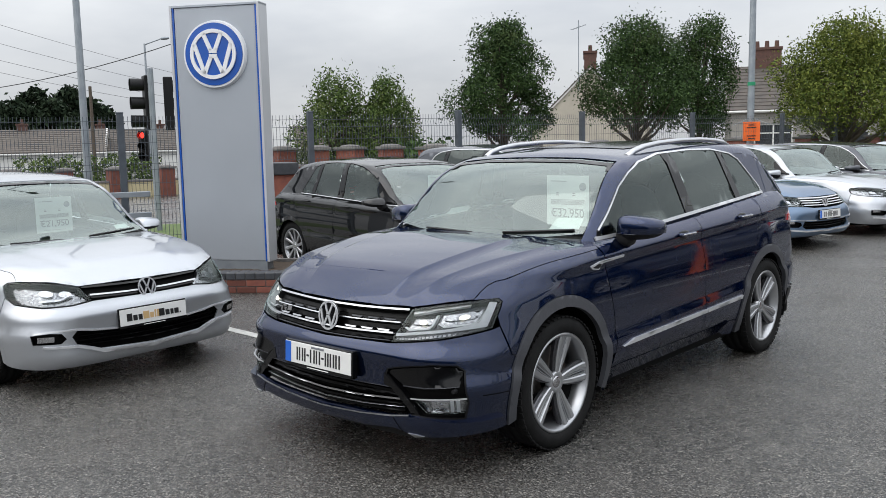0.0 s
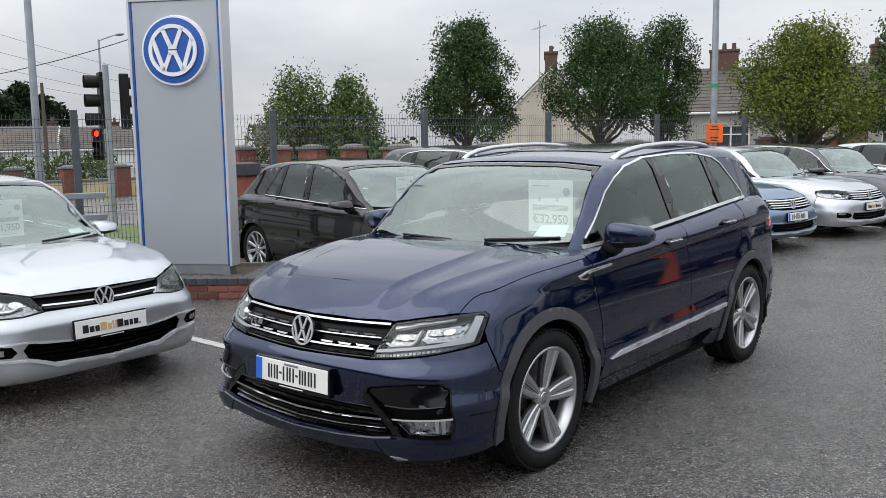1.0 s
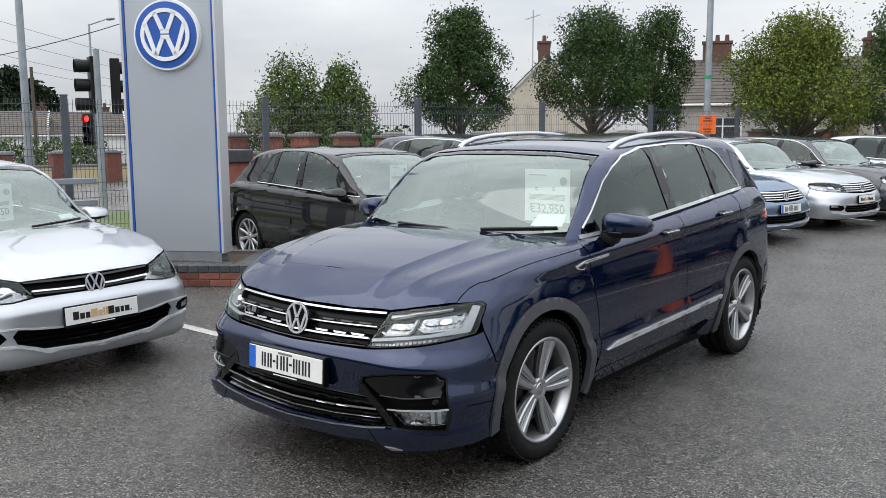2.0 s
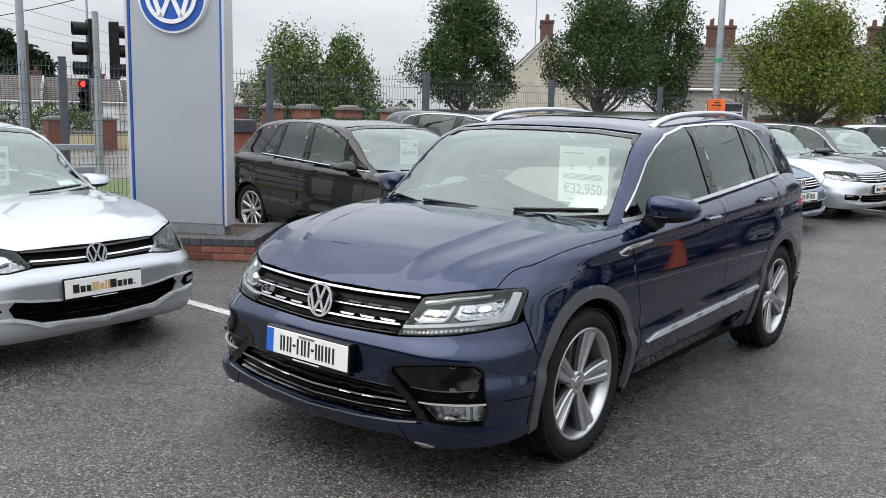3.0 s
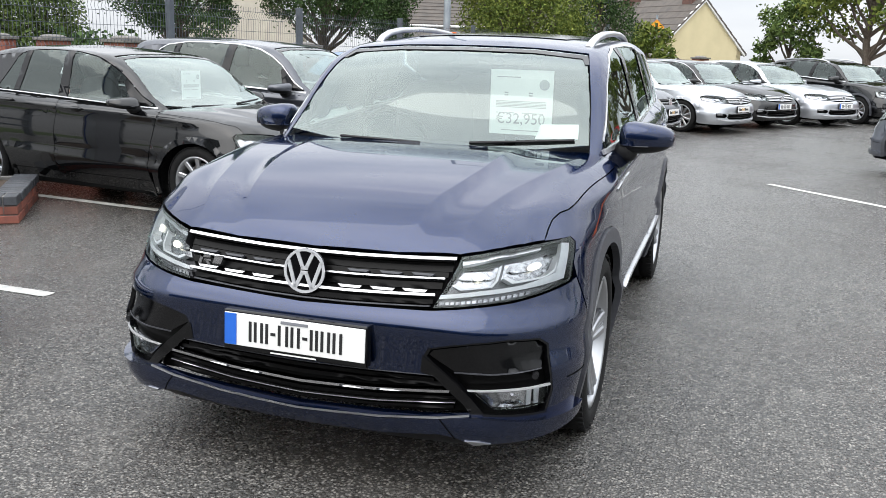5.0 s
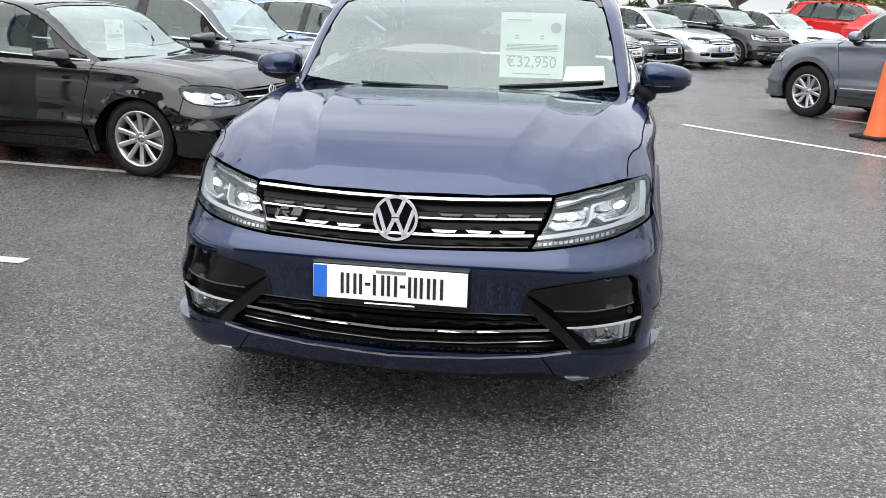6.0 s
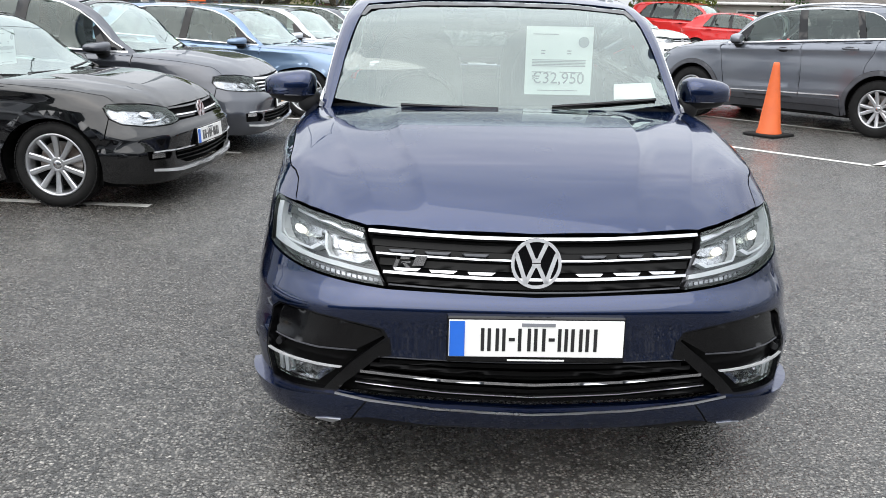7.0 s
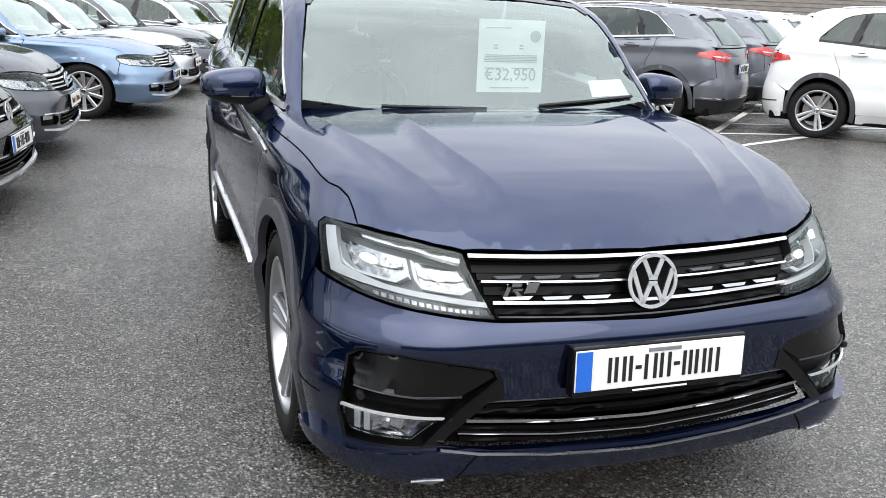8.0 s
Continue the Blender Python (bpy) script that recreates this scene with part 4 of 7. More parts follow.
FRONTS = {
    # half outlines of the openings in the nose, as front-view (x, z) or side-view (y, z) points
    "suv": dict(grille=[(0, .818), (.30, .822), (.515, .830), (.446, .672), (.30, .664), (0, .660)],
                lamp=[('f', .520, .829), ('f', .637, .851), ('f', .753, .866), ('s', -.455, .873), ('s', -.442, .856), ('s', -.49, .79), ('s', -.525, .738), ('f', .76, .714), ('f', .697, .702), ('f', .595, .690), ('f', .455, .674)],
                under=[('f', 0, .652), ('f', .43, .664), ('f', .46, .666), ('f', .595, .682), ('f', .697, .694), ('f', .76, .706), ('s', -.525, .730), ('s', -.488, .740)],
                hood=[(0, .825), (.30, .829), (.513, .837), (.58, .848), (.637, .858), (.70, .867), (.753, .873)], badge=.751, badge_r=.076,
                mouth=[('f', 0, .448), ('f', .42, .455), ('f', .475, .455), ('f', .53, .405), ('f', .575, .368), ('f', .598, .340), ('f', .45, .315), ('f', 0, .296)],
                pocket=[('f', .44, .520), ('f', .455, .548), ('f', .53, .566), ('f', .60, .578), ('f', .70, .588), ('f', .790, .583), ('f', .815, .560), ('f', .833, .47), ('f', .838, .40), ('f', .822, .322), ('f', .64, .330), ('f', .595, .382), ('f', .545, .432)], plate=.543),
    "golf": dict(grille=[(0, .820), (.30, .822), (.465, .822), (.415, .722), (.30, .716), (0, .712)],
                 lamp=[('f', .475, .822), ('f', .56, .845), ('f', .68, .868), ('s', -.45, .875), ('s', -.43, .85), ('s', -.475, .77), ('s', -.56, .722), ('f', .72, .692), ('f', .56, .696), ('f', .42, .717)],
                 under=[('f', 0, .704), ('f', .30, .708), ('f', .41, .709), ('f', .56, .688), ('f', .72, .684), ('s', -.56, .714), ('s', -.475, .762)],
                 hood=[(0, .827), (.30, .829), (.472, .829), (.56, .852), (.68, .875), (.74, .880), (.785, .882)], badge=.760, badge_r=.070,
                 mouth=[('f', 0, .447), ('f', .30, .458), ('f', .45, .475), ('f', .555, .495), ('f', .59, .45), ('f', .56, .385), ('f', .40, .330), ('f', 0, .312)],
                 pocket=[('f', .82, .485), ('f', .72, .497), ('f', .655, .487), ('f', .625, .44), ('f', .66, .405), ('f', .81, .41)], plate=.540),
    "saloon": dict(grille=[(0, .835), (.30, .836), (.505, .838), (.490, .705), (.30, .675), (0, .668)],
                   lamp=[('f', .512, .836), ('f', .66, .860), ('f', .76, .864), ('s', -.44, .858), ('s', -.43, .82), ('s', -.475, .765), ('s', -.56, .735), ('f', .74, .716), ('f', .62, .706), ('f', .498, .70)],
                   under=[('f', 0, .660), ('f', .30, .667), ('f', .494, .692), ('f', .62, .698), ('f', .74, .708), ('s', -.56, .728), ('s', -.475, .757)],
                   hood=[(0, .842), (.30, .843), (.505, .845), (.58, .853), (.66, .867), (.74, .871), (.785, .872)], badge=.755, badge_r=.066,
                   mouth=[('f', 0, .44), ('f', .44, .445), ('f', .52, .46), ('f', .57, .37), ('f', .50, .33), ('f', 0, .315)],
                   pocket=[('f', .81, .47), ('f', .70, .465), ('f', .60, .445), ('f', .57, .395), ('f', .64, .36), ('f', .80, .37)], plate=.555),
}
BODY, CABIN = body_form, cabin_form
FENDER_SEAM = [(-.445, .60), (-.409, .59)]


def build_car(name, label, m, spec, group=""):
    """A whole car whose front axle stands at the pose m, its nose towards -y."""
    car = thing(name, label, "car", m, group)
    WARP[0] = spec.get("warp")
    paint, st, fine = spec["paint"], spec.get("step", .075), spec.get("fine", False)
    fr = FRONTS[spec["front"]]
    trim_arch = spec.get("arch", "paint")
    R_AR, R_TR = .408, .468
    # -- bonnet and wings
    edge = xy_of('front', fr["hood"], BODY)
    edge[0] = (0.0, edge[0][1])
    corner = chart('front', [fr["hood"][-1]], BODY)[0]
    cy, cz = float(corner[1]), float(corner[2])
    seam = [(cy, cz)] + [(cy + (-.36 - cy) * k / 4, cz + (z_shut(-.36) - cz) * math.sin(math.pi * k / 8)) for k in (1, 2, 3)] + [(y, z_shut(y)) for y in np.linspace(-.36, .40, 17).tolist()]
    shut = [(x - .002, y) for x, y in xy_of('side', seam[1:], BODY)]
    rear = [(.72, .455), (.5, .395), (.25, .36), (0, .35)]
    hood = part("bonnet", panel(sym(edge + shut + rear), 'top', BODY, .019 if fine else st), paint, car)
    arch_f = arc(0, .355, R_TR + .004, 8, 150, 16)
    seam_y = fr["under"][-1][1], fr["under"][-1][2]
    lamp_back = [(u, v) for k, u, v in fr["lamp"] if k == 's' and u > -.5]
    wing = [(seam_y[0] + .006, seam_y[1] + .004)] + [(u + .006, v) for u, v in lamp_back[::-1]] + [(y, z - .0015) for y, z in seam] + [(.41, 1.0), (.425, .95), (.495, .65), (.518, .50), (.505, .42)] + arch_f + [(-.442, .60)]
    part("front_wing", panel(wing, 'side', BODY, st, sides=(1,)), paint, car)
    part("front_wing", panel(wing, 'side', BODY, st, sides=(-1,)), paint, car)
    # -- front bumper with its openings
    under = wrap(BODY, *fr["under"])
    under[0] = (0.0, under[0][1])
    side_b = wrap(BODY, *[('s', y, z) for y, z in [(-.449, .60)] + arc(0, .355, R_TR + .004, 151, 194, 6)])
    low = wrap(BODY, ('f', .74, .225), ('f', .4, .222), ('f', .001, .232))
    low[-1] = (0.0, low[-1][1])
    mouth = wrap(BODY, *fr["mouth"])
    mouth[0], mouth[-1] = (0.0, mouth[0][1]), (0.0, mouth[-1][1])
    pocket = wrap(BODY, *fr["pocket"])
    pocket_l = [(-u, v) for u, v in pocket]
    bumper = part("front_bumper", panel(sym(under + side_b + low), 'nose', BODY, st * .8, holes=(sym(mouth), pocket, pocket_l)), paint, car)
    # Near-black sheet behind the mouth bars stands for the shade inside.
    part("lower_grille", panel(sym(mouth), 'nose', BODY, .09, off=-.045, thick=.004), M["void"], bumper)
    grow = lambda z0, z1, x, off=-.008, th=.03, up=.018: panel(sym([(0, z0), (x * .5, z0 + up * .3), (x, z0 + up), (x, z1 + up), (x * .5, z1 + up * .3), (0, z1)]), 'front', BODY, .08, off=off, thick=th)
    W = lambda *p: wrap(BODY, *p)
    if spec["front"] == "suv":
        for z0, z1, x, up in ((.430, .418, .47, .006), (.408, .394, .50, .018), (.352, .342, .55, .03), (.322, .312, .54, .03)):
            part("grille_bar", grow(z0, z1, x, -.022, .02, up), M["grille_black"], bumper)
        part("grille_bar", grow(.380, .371, .527, .003, .03, .029), M["chrome"], bumper, "chrome grille bar")
        part("grille_bar", grow(.334, .331, .545, -.010, .02, .031), M["satin"], bumper)
        part("mouth_edge", grow(.449, .446, .47, .002, .02, .008), M["greyplastic"], bumper)
        part("splitter", panel(sym(W(('f', 0.0, .290), ('f', .3, .301), ('f', .5, .317), ('f', .62, .330), ('f', .72, .322), ('f', .80, .316), ('s', -.52, .318), ('s', -.50, .275), ('f', .80, .258), ('f', .60, .250), ('f', .56, .266), ('f', .50, .272), ('f', .3, .254), ('f', 0.0, .246))), 'nose', BODY, st * .8, off=.028, thick=.06), paint, bumper)
        part("lower_lip", panel(sym(W(('f', 0.0, .297), ('f', .3, .308), ('f', .5, .324), ('f', .60, .340), ('f', .60, .333), ('f', .5, .318), ('f', .3, .304), ('f', 0.0, .293))), 'nose', BODY, .08, off=.031, thick=.006), M["satin"], bumper)
        part("valance", panel(sym(W(('f', 0.0, .246), ('f', .5, .262), ('f', .78, .258), ('f', .74, .19), ('f', .4, .17), ('f', 0.0, .17))), 'nose', BODY, .08, off=.004), M["plastic"], bumper)
    else:
        for z0, z1, x in ((.425, .432, .54), (.388, .398, .56), (.352, .362, .53)):
            part("grille_bar", grow(z0, z1, x), M["grille_black"], bumper)
        swept = spec.get("swept")
        lip = ((0.0, .304), (.38, .322), (.56, .378), (.76, .395), (.76, .378), (.56, .358), (.38, .300), (0.0, .282)) if swept else ((0.0, .300), (.5, .312), (.78, .34), (.78, .322), (.5, .292), (0.0, .280))
        part("lower_lip", panel(sym(W(*[('f', x, z) for x, z in lip])), 'nose', BODY, .08, off=.012, thick=.03), M["badge_silver"] if spec.get("bright") else paint, bumper)
    for sgn in (1, -1):
        one = lambda pts, off, th, stp=.04: panel(W(*pts), 'nose', BODY, stp, off=off, thick=th, sides=(sgn,))
        ins = part("air_intake", panel(pocket, 'nose', BODY, .05, off=-.034, thick=.02, sides=(sgn,)), M["grille_black"], bumper)
        cu, cv = sum(u for u, _ in pocket) / len(pocket), sum(v for _, v in pocket) / len(pocket)
        part("intake_rim", panel(pocket, 'nose', BODY, .05, off=-.001, thick=.036, sides=(sgn,), holes=([(cu + (u - cu) * .955, cv + (v - cv) * .95) for u, v in pocket],)), M["gloss_black"], ins)
        if spec["front"] == "suv":
            part("intake_bridge", one((('f', .436, .522), ('f', .545, .437), ('f', .598, .388), ('f', .645, .335), ('f', .60, .334), ('f', .575, .364), ('f', .53, .401), ('f', .475, .451), ('f', .43, .462)), .002, .02), M["gloss_black"], ins)
            part("intake_blade", one((('f', .785, .572), ('f', .70, .577), ('f', .60, .566), ('f', .47, .537), ('f', .455, .520), ('f', .545, .468), ('f', .66, .470), ('f', .81, .486), ('f', .812, .552)), -.014, .004, .02), M["gloss_black"], ins)
            part("blade_edge", one((('f', .54, .469), ('f', .66, .473), ('f', .81, .488), ('f', .81, .484), ('f', .66, .468), ('f', .54, .465)), -.010, .003, .02), M["greyplastic"], ins)
            bm = bmesh.new()
            q = chart('nose', W(('f', .785, .462)), BODY)[0]
            rod(bm, (sgn * q[0], q[1] + .03, q[2]), (sgn * (q[0] + .004), q[1] + .004, q[2]), .011, .010, 14)
            warp_all(bm)
            part("parking_sensor", bm, M["plastic"], ins)
            lens_pts = (('f', .830, .414), ('f', .70, .408), ('f', .608, .401), ('f', .672, .352), ('f', .76, .350), ('f', .828, .354))
            fog = part("fog_lamp", one(lens_pts, -.030, .01), M["lamp_cup"], bumper)
            part("fog_cup", one((('f', .775, .405), ('f', .69, .402), ('f', .70, .362), ('f', .77, .358)), -.024, .006), M["reflector"], fog)
            part("fog_bulb", one([('f', .735 + .010 * math.cos(k * math.pi / 4), .384 + .011 * math.sin(k * math.pi / 4)) for k in range(8)], -.016, .008), M["chrome"], fog)
            for x0 in (.775, .797):
                part("fog_facet", one((('f', x0, .409), ('f', x0 + .014, .410), ('f', x0 + .012, .354), ('f', x0, .354)), -.020, .006), M["drl"], fog)
            part("fog_lens", one(lens_pts, -.010, .004), M["lens"], fog)
            part("fog_trim", one((('f', .832, .427), ('f', .70, .422), ('f', .585, .414), ('f', .59, .410), ('f', .70, .4165), ('f', .832, .421)), .000, .008), M["badge_silver"], fog, "silver fog lamp strip")
            part("splitter_tip", one((('f', .585, .262), ('f', .63, .262), ('f', .66, .256), ('f', .61, .247)), .032, .02), M["satin"], bumper)
            part("bumper_seam", one([('f', .50, .318), ('f', .506, .318), ('f', .556, .264), ('f', .550, .264)], .0295, .004), M["void"], bumper)
            part("bumper_seam", panel(strip([(-.640, .433), (-.56, .431), (-.478, .424)], .004), 'side', BODY, .05, off=.0015, thick=.004, sides=(sgn,)), M["void"], bumper)
        else:
            part("fog_lamp", one((('f', .79, .470), ('f', .70, .468), ('f', .70, .425), ('f', .79, .425)), -.004, .02, .05), M["reflector"], bumper)
            trim = ((.80, .502), (.70, .515), (.55, .511), (.45, .490), (.25, .468), (.25, .457), (.45, .478), (.55, .499), (.70, .502), (.80, .490)) if swept else ((.78, .486), (.70, .489), (.55, .478), (.28, .466), (.28, .456), (.55, .467), (.70, .477), (.78, .474))
            part("fog_trim", one([('f', x, z) for x, z in trim], .008, .02, .05), M["badge_silver"] if spec.get("bright") else M["satin"], bumper)
    # -- grille and badge
    gp = [tuple(p) for p in fr["grille"]]
    gz = fr["badge"]
    # The grille's backing sheet is near-black: shade behind the bars, as colour.
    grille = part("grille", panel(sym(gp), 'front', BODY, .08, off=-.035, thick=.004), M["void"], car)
    zt, zb2 = gp[1][1], gp[-2][1]
    wide = gp[2][0]
    narrow = gp[3][0]

    def gbar(za, zc, off, mat, lab=""):
        fa = (zt - (za + zc) / 2) / (zt - zb2)
        x = wide + (narrow - wide) * fa - .004
        part("grille_bar", panel(sym([(0, za), (x * .35, za + .0015), (x * .7, za + .007), (x, za + .013), (x, zc + .013), (x * .7, zc + .007), (x * .35, zc + .0015), (0, zc)]), 'front', BODY, .08, off=off, thick=.025), mat, grille, lab)
    if spec["front"] == "suv":
        gbar(.814, .806, .004, M["chrome"], "chrome grille bar")
        gbar(.800, .782, -.026, M["grille_black"])
        gbar(.778, .762, -.020, M["grille_black"])
        gbar(.757, .752, -.004, M["satin"])
        gbar(.745, .724, -.024, M["grille_black"])
        gbar(.706, .698, .004, M["chrome"], "chrome grille bar")
        gbar(.689, .673, -.018, M["grille_black"])
        gbar(.668, .664, -.004, M["greyplastic"])
        for sgn in (1, -1):
            for x, dz in ((.12, .002), (.235, .005), (.345, .009)):
                part("grille_dash", panel([(x, .718 + dz), (x + .085, .719 + dz), (x + .078, .711 + dz), (x + .012, .710 + dz)], 'front', BODY, .06, off=-.002, thick=.02, sides=(sgn,)), M["chrome"], grille)
                part("grille_dash", panel([(x + .02, .770 + dz), (x + .10, .771 + dz), (x + .09, .764 + dz), (x + .03, .763 + dz)], 'front', BODY, .06, off=-.008, thick=.02, sides=(sgn,)), M["greyplastic"], grille)
        bm = bmesh.new()
        yb = chart('front', [(-.38, .745)], BODY)[0][1] - .006
        for pts in ([(-.43, .728), (-.418, .728), (-.405, .762), (-.417, .762)], [(-.417, .754), (-.38, .754), (-.377, .762), (-.417, .762)], [(-.405, .742), (-.377, .742), (-.375, .748), (-.403, .748)],
                    [(-.39, .728), (-.376, .728), (-.392, .744), (-.402, .744)], [(-.372, .734), (-.338, .734), (-.326, .762), (-.360, .762)]):
            sheet(bm, pts, .008, Matrix.Translation((0, yb, 0)))
        warp_all(bm)
        part("trim_badge", bm, M["chrome"], grille)
    elif spec["front"] == "golf":
        gbar(zb2 + .034, zb2 + .022, .006, M["badge_silver"])
        gbar(zb2 + .016, zb2 + .004, -.006, M["gloss_black"])
        gbar(zt - .004, zt - .018, -.006, M["gloss_black"])
    else:
        for k in range(4):
            za = zt - .008 - k * (zt - zb2 - .01) / 4
            gbar(za, za - .014, .003, M["badge_silver"])
    yb = float(chart('front', [(0, gz)], BODY)[0][1])
    pb = warped(Vector((0, yb - .012, gz)))
    badge = chevron_badge(car, "nose_badge", fr["badge_r"], M["gloss_black"], M["badge_silver"], Matrix.Translation(pb) @ pose(0, 0, 0, -8), .13)
    # -- headlamps
    lp = wrap(BODY, *fr["lamp"])
    for sgn in (1, -1):
        lamp = part("headlamp", panel(lp, 'nose', BODY, .05, off=-.060, thick=.01, sides=(sgn,)), M["alloy_dark"], car)
        part("lamp_wall", panel([(u * 1.0, v) for u, v in lp], 'nose', BODY, .05, off=-.004, thick=.06, sides=(sgn,), holes=([(u * .985 + .006, v * .93 + .0535) for u, v in lp],)), M["plastic"], lamp)
        part("lens", panel(lp, 'nose', BODY, .05, off=0, thick=.004, sides=(sgn,)), M["lens"], lamp)
        if spec["front"] == "suv":
            def lit(name, pts, off, th, mat):
                part(name, panel(W(*pts), 'nose', BODY, .03, off=off, thick=th, sides=(sgn,)), mat, lamp)
            lit("light_strip", (('f', .470, .704), ('f', .60, .721), ('f', .72, .734), ('s', -.545, .748), ('s', -.462, .856), ('s', -.495, .862), ('s', -.575, .772), ('f', .72, .748), ('f', .60, .735), ('f', .475, .717)), -.010, .02, M["drl"])
            lit("lower_strip", (('f', .460, .678), ('f', .595, .694), ('f', .70, .706), ('f', .77, .719), ('s', -.555, .742), ('f', .72, .729), ('f', .60, .716), ('f', .470, .699)), -.022, .02, M["alloy_dark"])
            lit("top_trim", (('f', .525, .824), ('f', .637, .846), ('f', .755, .861), ('f', .755, .852), ('f', .637, .836), ('f', .528, .812)), -.016, .02, M["satin"])
            for pts, pc in ((((.505, .750), (.535, .736), (.636, .747), (.650, .768), (.652, .816), (.640, .821), (.532, .808)), (.588, .785)),
                            (((.664, .775), (.695, .756), (.795, .763), (.818, .784), (.822, .834), (.806, .842), (.664, .828)), (.756, .806))):
                cx, cz = sum(x for x, _ in pts) / 7, sum(z for _, z in pts) / 7
                small = [(cx + (x - cx) * .86, cz + (z - cz) * .82) for x, z in pts]
                lit("lamp_cup", [('f', *q) for q in pts], -.052, .006, M["lamp_cup"])
                # a bright channel down both sides and along the foot
                lit("lamp_bezel", [('f', *q) for q in pts[:5] + tuple(small[4::-1])], -.018, .03, M["drl"])
                lit("lamp_shade", [('f', cx + (x - cx) * .84, cz + .012 + (z - cz) * .35) for x, z in pts], -.040, .008, M["lamp_cup"])
                lit("projector", [('f', pc[0] + .020 * math.cos(k * math.pi / 4), pc[1] + .012 * math.sin(k * math.pi / 4)) for k in range(8)], -.030, .01, M["led"])
            for i in range(16):
                x = .475 + i * .0175
                z = .684 + i * .0021
                lit("light_tooth", (('f', x, z), ('f', x + .012, z + .0015), ('f', x + .012, z + .0115), ('f', x, z + .010)), -.016, .01, M["lamp_cup"])
        else:
            top = [p for p in fr["lamp"]]
            zc = .785 if spec["front"] == "golf" else .775
            for x in (.57, .68):
                part("projector", panel(wrap(BODY, *[('f', x + .042 * math.cos(t), zc + (.02 if x > .6 else .008) + .026 * math.sin(t)) for t in [k * math.pi / 4 for k in range(8)]]), 'nose', BODY, .04, off=-.030, thick=.02, sides=(sgn,)), M["reflector"], lamp)
            part("light_strip", panel(wrap(BODY, ('f', .52, zc - .012), ('f', .62, zc - .045), ('f', .73, zc - .052), ('f', .73, zc - .040), ('f', .62, zc - .032), ('f', .535, zc - .004)), 'nose', BODY, .05, off=-.016, thick=.02, sides=(sgn,)), M["drl"] if spec.get("drl") else M["reflector"], lamp)
            part("lamp_bezel", panel([(u * .97 + .02, v * .86 + .107) for u, v in lp], 'nose', BODY, .05, off=-.05, thick=.004, sides=(sgn,)), M["lamp_cup"], lamp)
    # -- doors, sills, quarters
    arch_r = arc(2.681, .355, R_TR + .004, 118, 180, 10)
    belt = lambda ys: [(y, z_belt(y)) for y in ys]
    doors = (([(.50, .335), (.526, .50), (.503, .65), (.433, .95), (.418, 1.0), (.418, z_belt(.42))] + belt((.7, 1.0, 1.3, 1.60)) + [(1.60, 1.03), (1.640, .80), (1.648, .335)], 1.38, 1.02),
             ([(1.654, .335), (1.646, .80), (1.606, 1.03), (1.606, z_belt(1.606))] + belt((1.9, 2.2, 2.58)) + [(2.55, 1.02), (2.47, .87)] + arch_r + [(2.205, .335)], 2.26, 1.066))
    for poly, hy, hz in doors:
        for sgn in (1, -1):
            d = part("door", panel(poly, 'side', BODY, st, sides=(sgn,)), paint, car)
            p = chart('side', [(hy, hz)], BODY)[0]
            bm = bmesh.new()
            rounded(bm, (p[0] + .022, hy, hz), (.012, .105, .014), 3.0, m=Matrix.Diagonal((sgn, 1, 1, 1)), seg=(14, 8))
            rounded(bm, (p[0] + .010, hy - .085, hz), (.016, .018, .014), 2.5, m=Matrix.Diagonal((sgn, 1, 1, 1)), seg=(10, 6))
            rounded(bm, (p[0] + .010, hy + .085, hz), (.016, .018, .014), 2.5, m=Matrix.Diagonal((sgn, 1, 1, 1)), seg=(10, 6))
            handle = part("door_handle", bm, paint, d)
            if fine:
                bm = bmesh.new()
                rounded(bm, (p[0] + .030, hy, hz + .003), (.006, .095, .006), 3.0, m=Matrix.Diagonal((sgn, 1, 1, 1)), seg=(14, 8))
                part("handle_strip", bm, M["chrome"], handle, "chrome handle strip")
            # The cup behind the handle is a black lens, its shade put into colour.
            bm = bmesh.new()
            rounded(bm, (p[0] - .004, hy - .02, hz - .006), (.008, .075, .032), 2.2, m=Matrix.Diagonal((sgn, 1, 1, 1)), seg=(16, 8))
            part("handle_recess", bm, M["gloss_black"], d)
    quarter = [(2.586, z_belt(2.586)), (2.9, z_belt(2.9)), (3.28, 1.19), (3.34, 1.05), (3.37, .86), (3.40, .70), (3.30, .66), (3.14, .58)] + arc(2.681, .355, R_TR + .004, 28, 117, 14) + [(2.476, .87), (2.556, 1.02)]
    for sgn in (1, -1):
        part("rear_quarter", panel(quarter, 'side', BODY, st, sides=(sgn,)), paint, car)
        part("sill", panel([(.47, .20), (2.2, .22), (2.2, .330), (.49, .330)], 'side', BODY, st * 1.5, sides=(sgn,), off=.002), paint if not spec.get("clad") else M["greyplastic"], car)
        for cy, a0, a1 in ((0, 194, -16), (2.681, 196, -10)):
            if trim_arch == "paint":
                part("arch_lip", panel(arc(cy, .355, R_TR + .006, a0, a1, 24) + arc(cy, .355, R_AR, a1, a0, 24), 'side', BODY, .06, off=.001, thick=.03, sides=(sgn,)), paint, car)
            else:
                part("arch_trim", panel(arc(cy, .355, R_TR, a0, a1, 24) + arc(cy, .355, R_AR, a1, a0, 24), 'side', BODY, .025 if fine else .06, off=.010, thick=.03, sides=(sgn,)), M["greyplastic"], car, "dark grey plastic arch trim")
            # Arch liner, near-black: its colour also holds the shade of the arch.
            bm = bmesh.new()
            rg = []
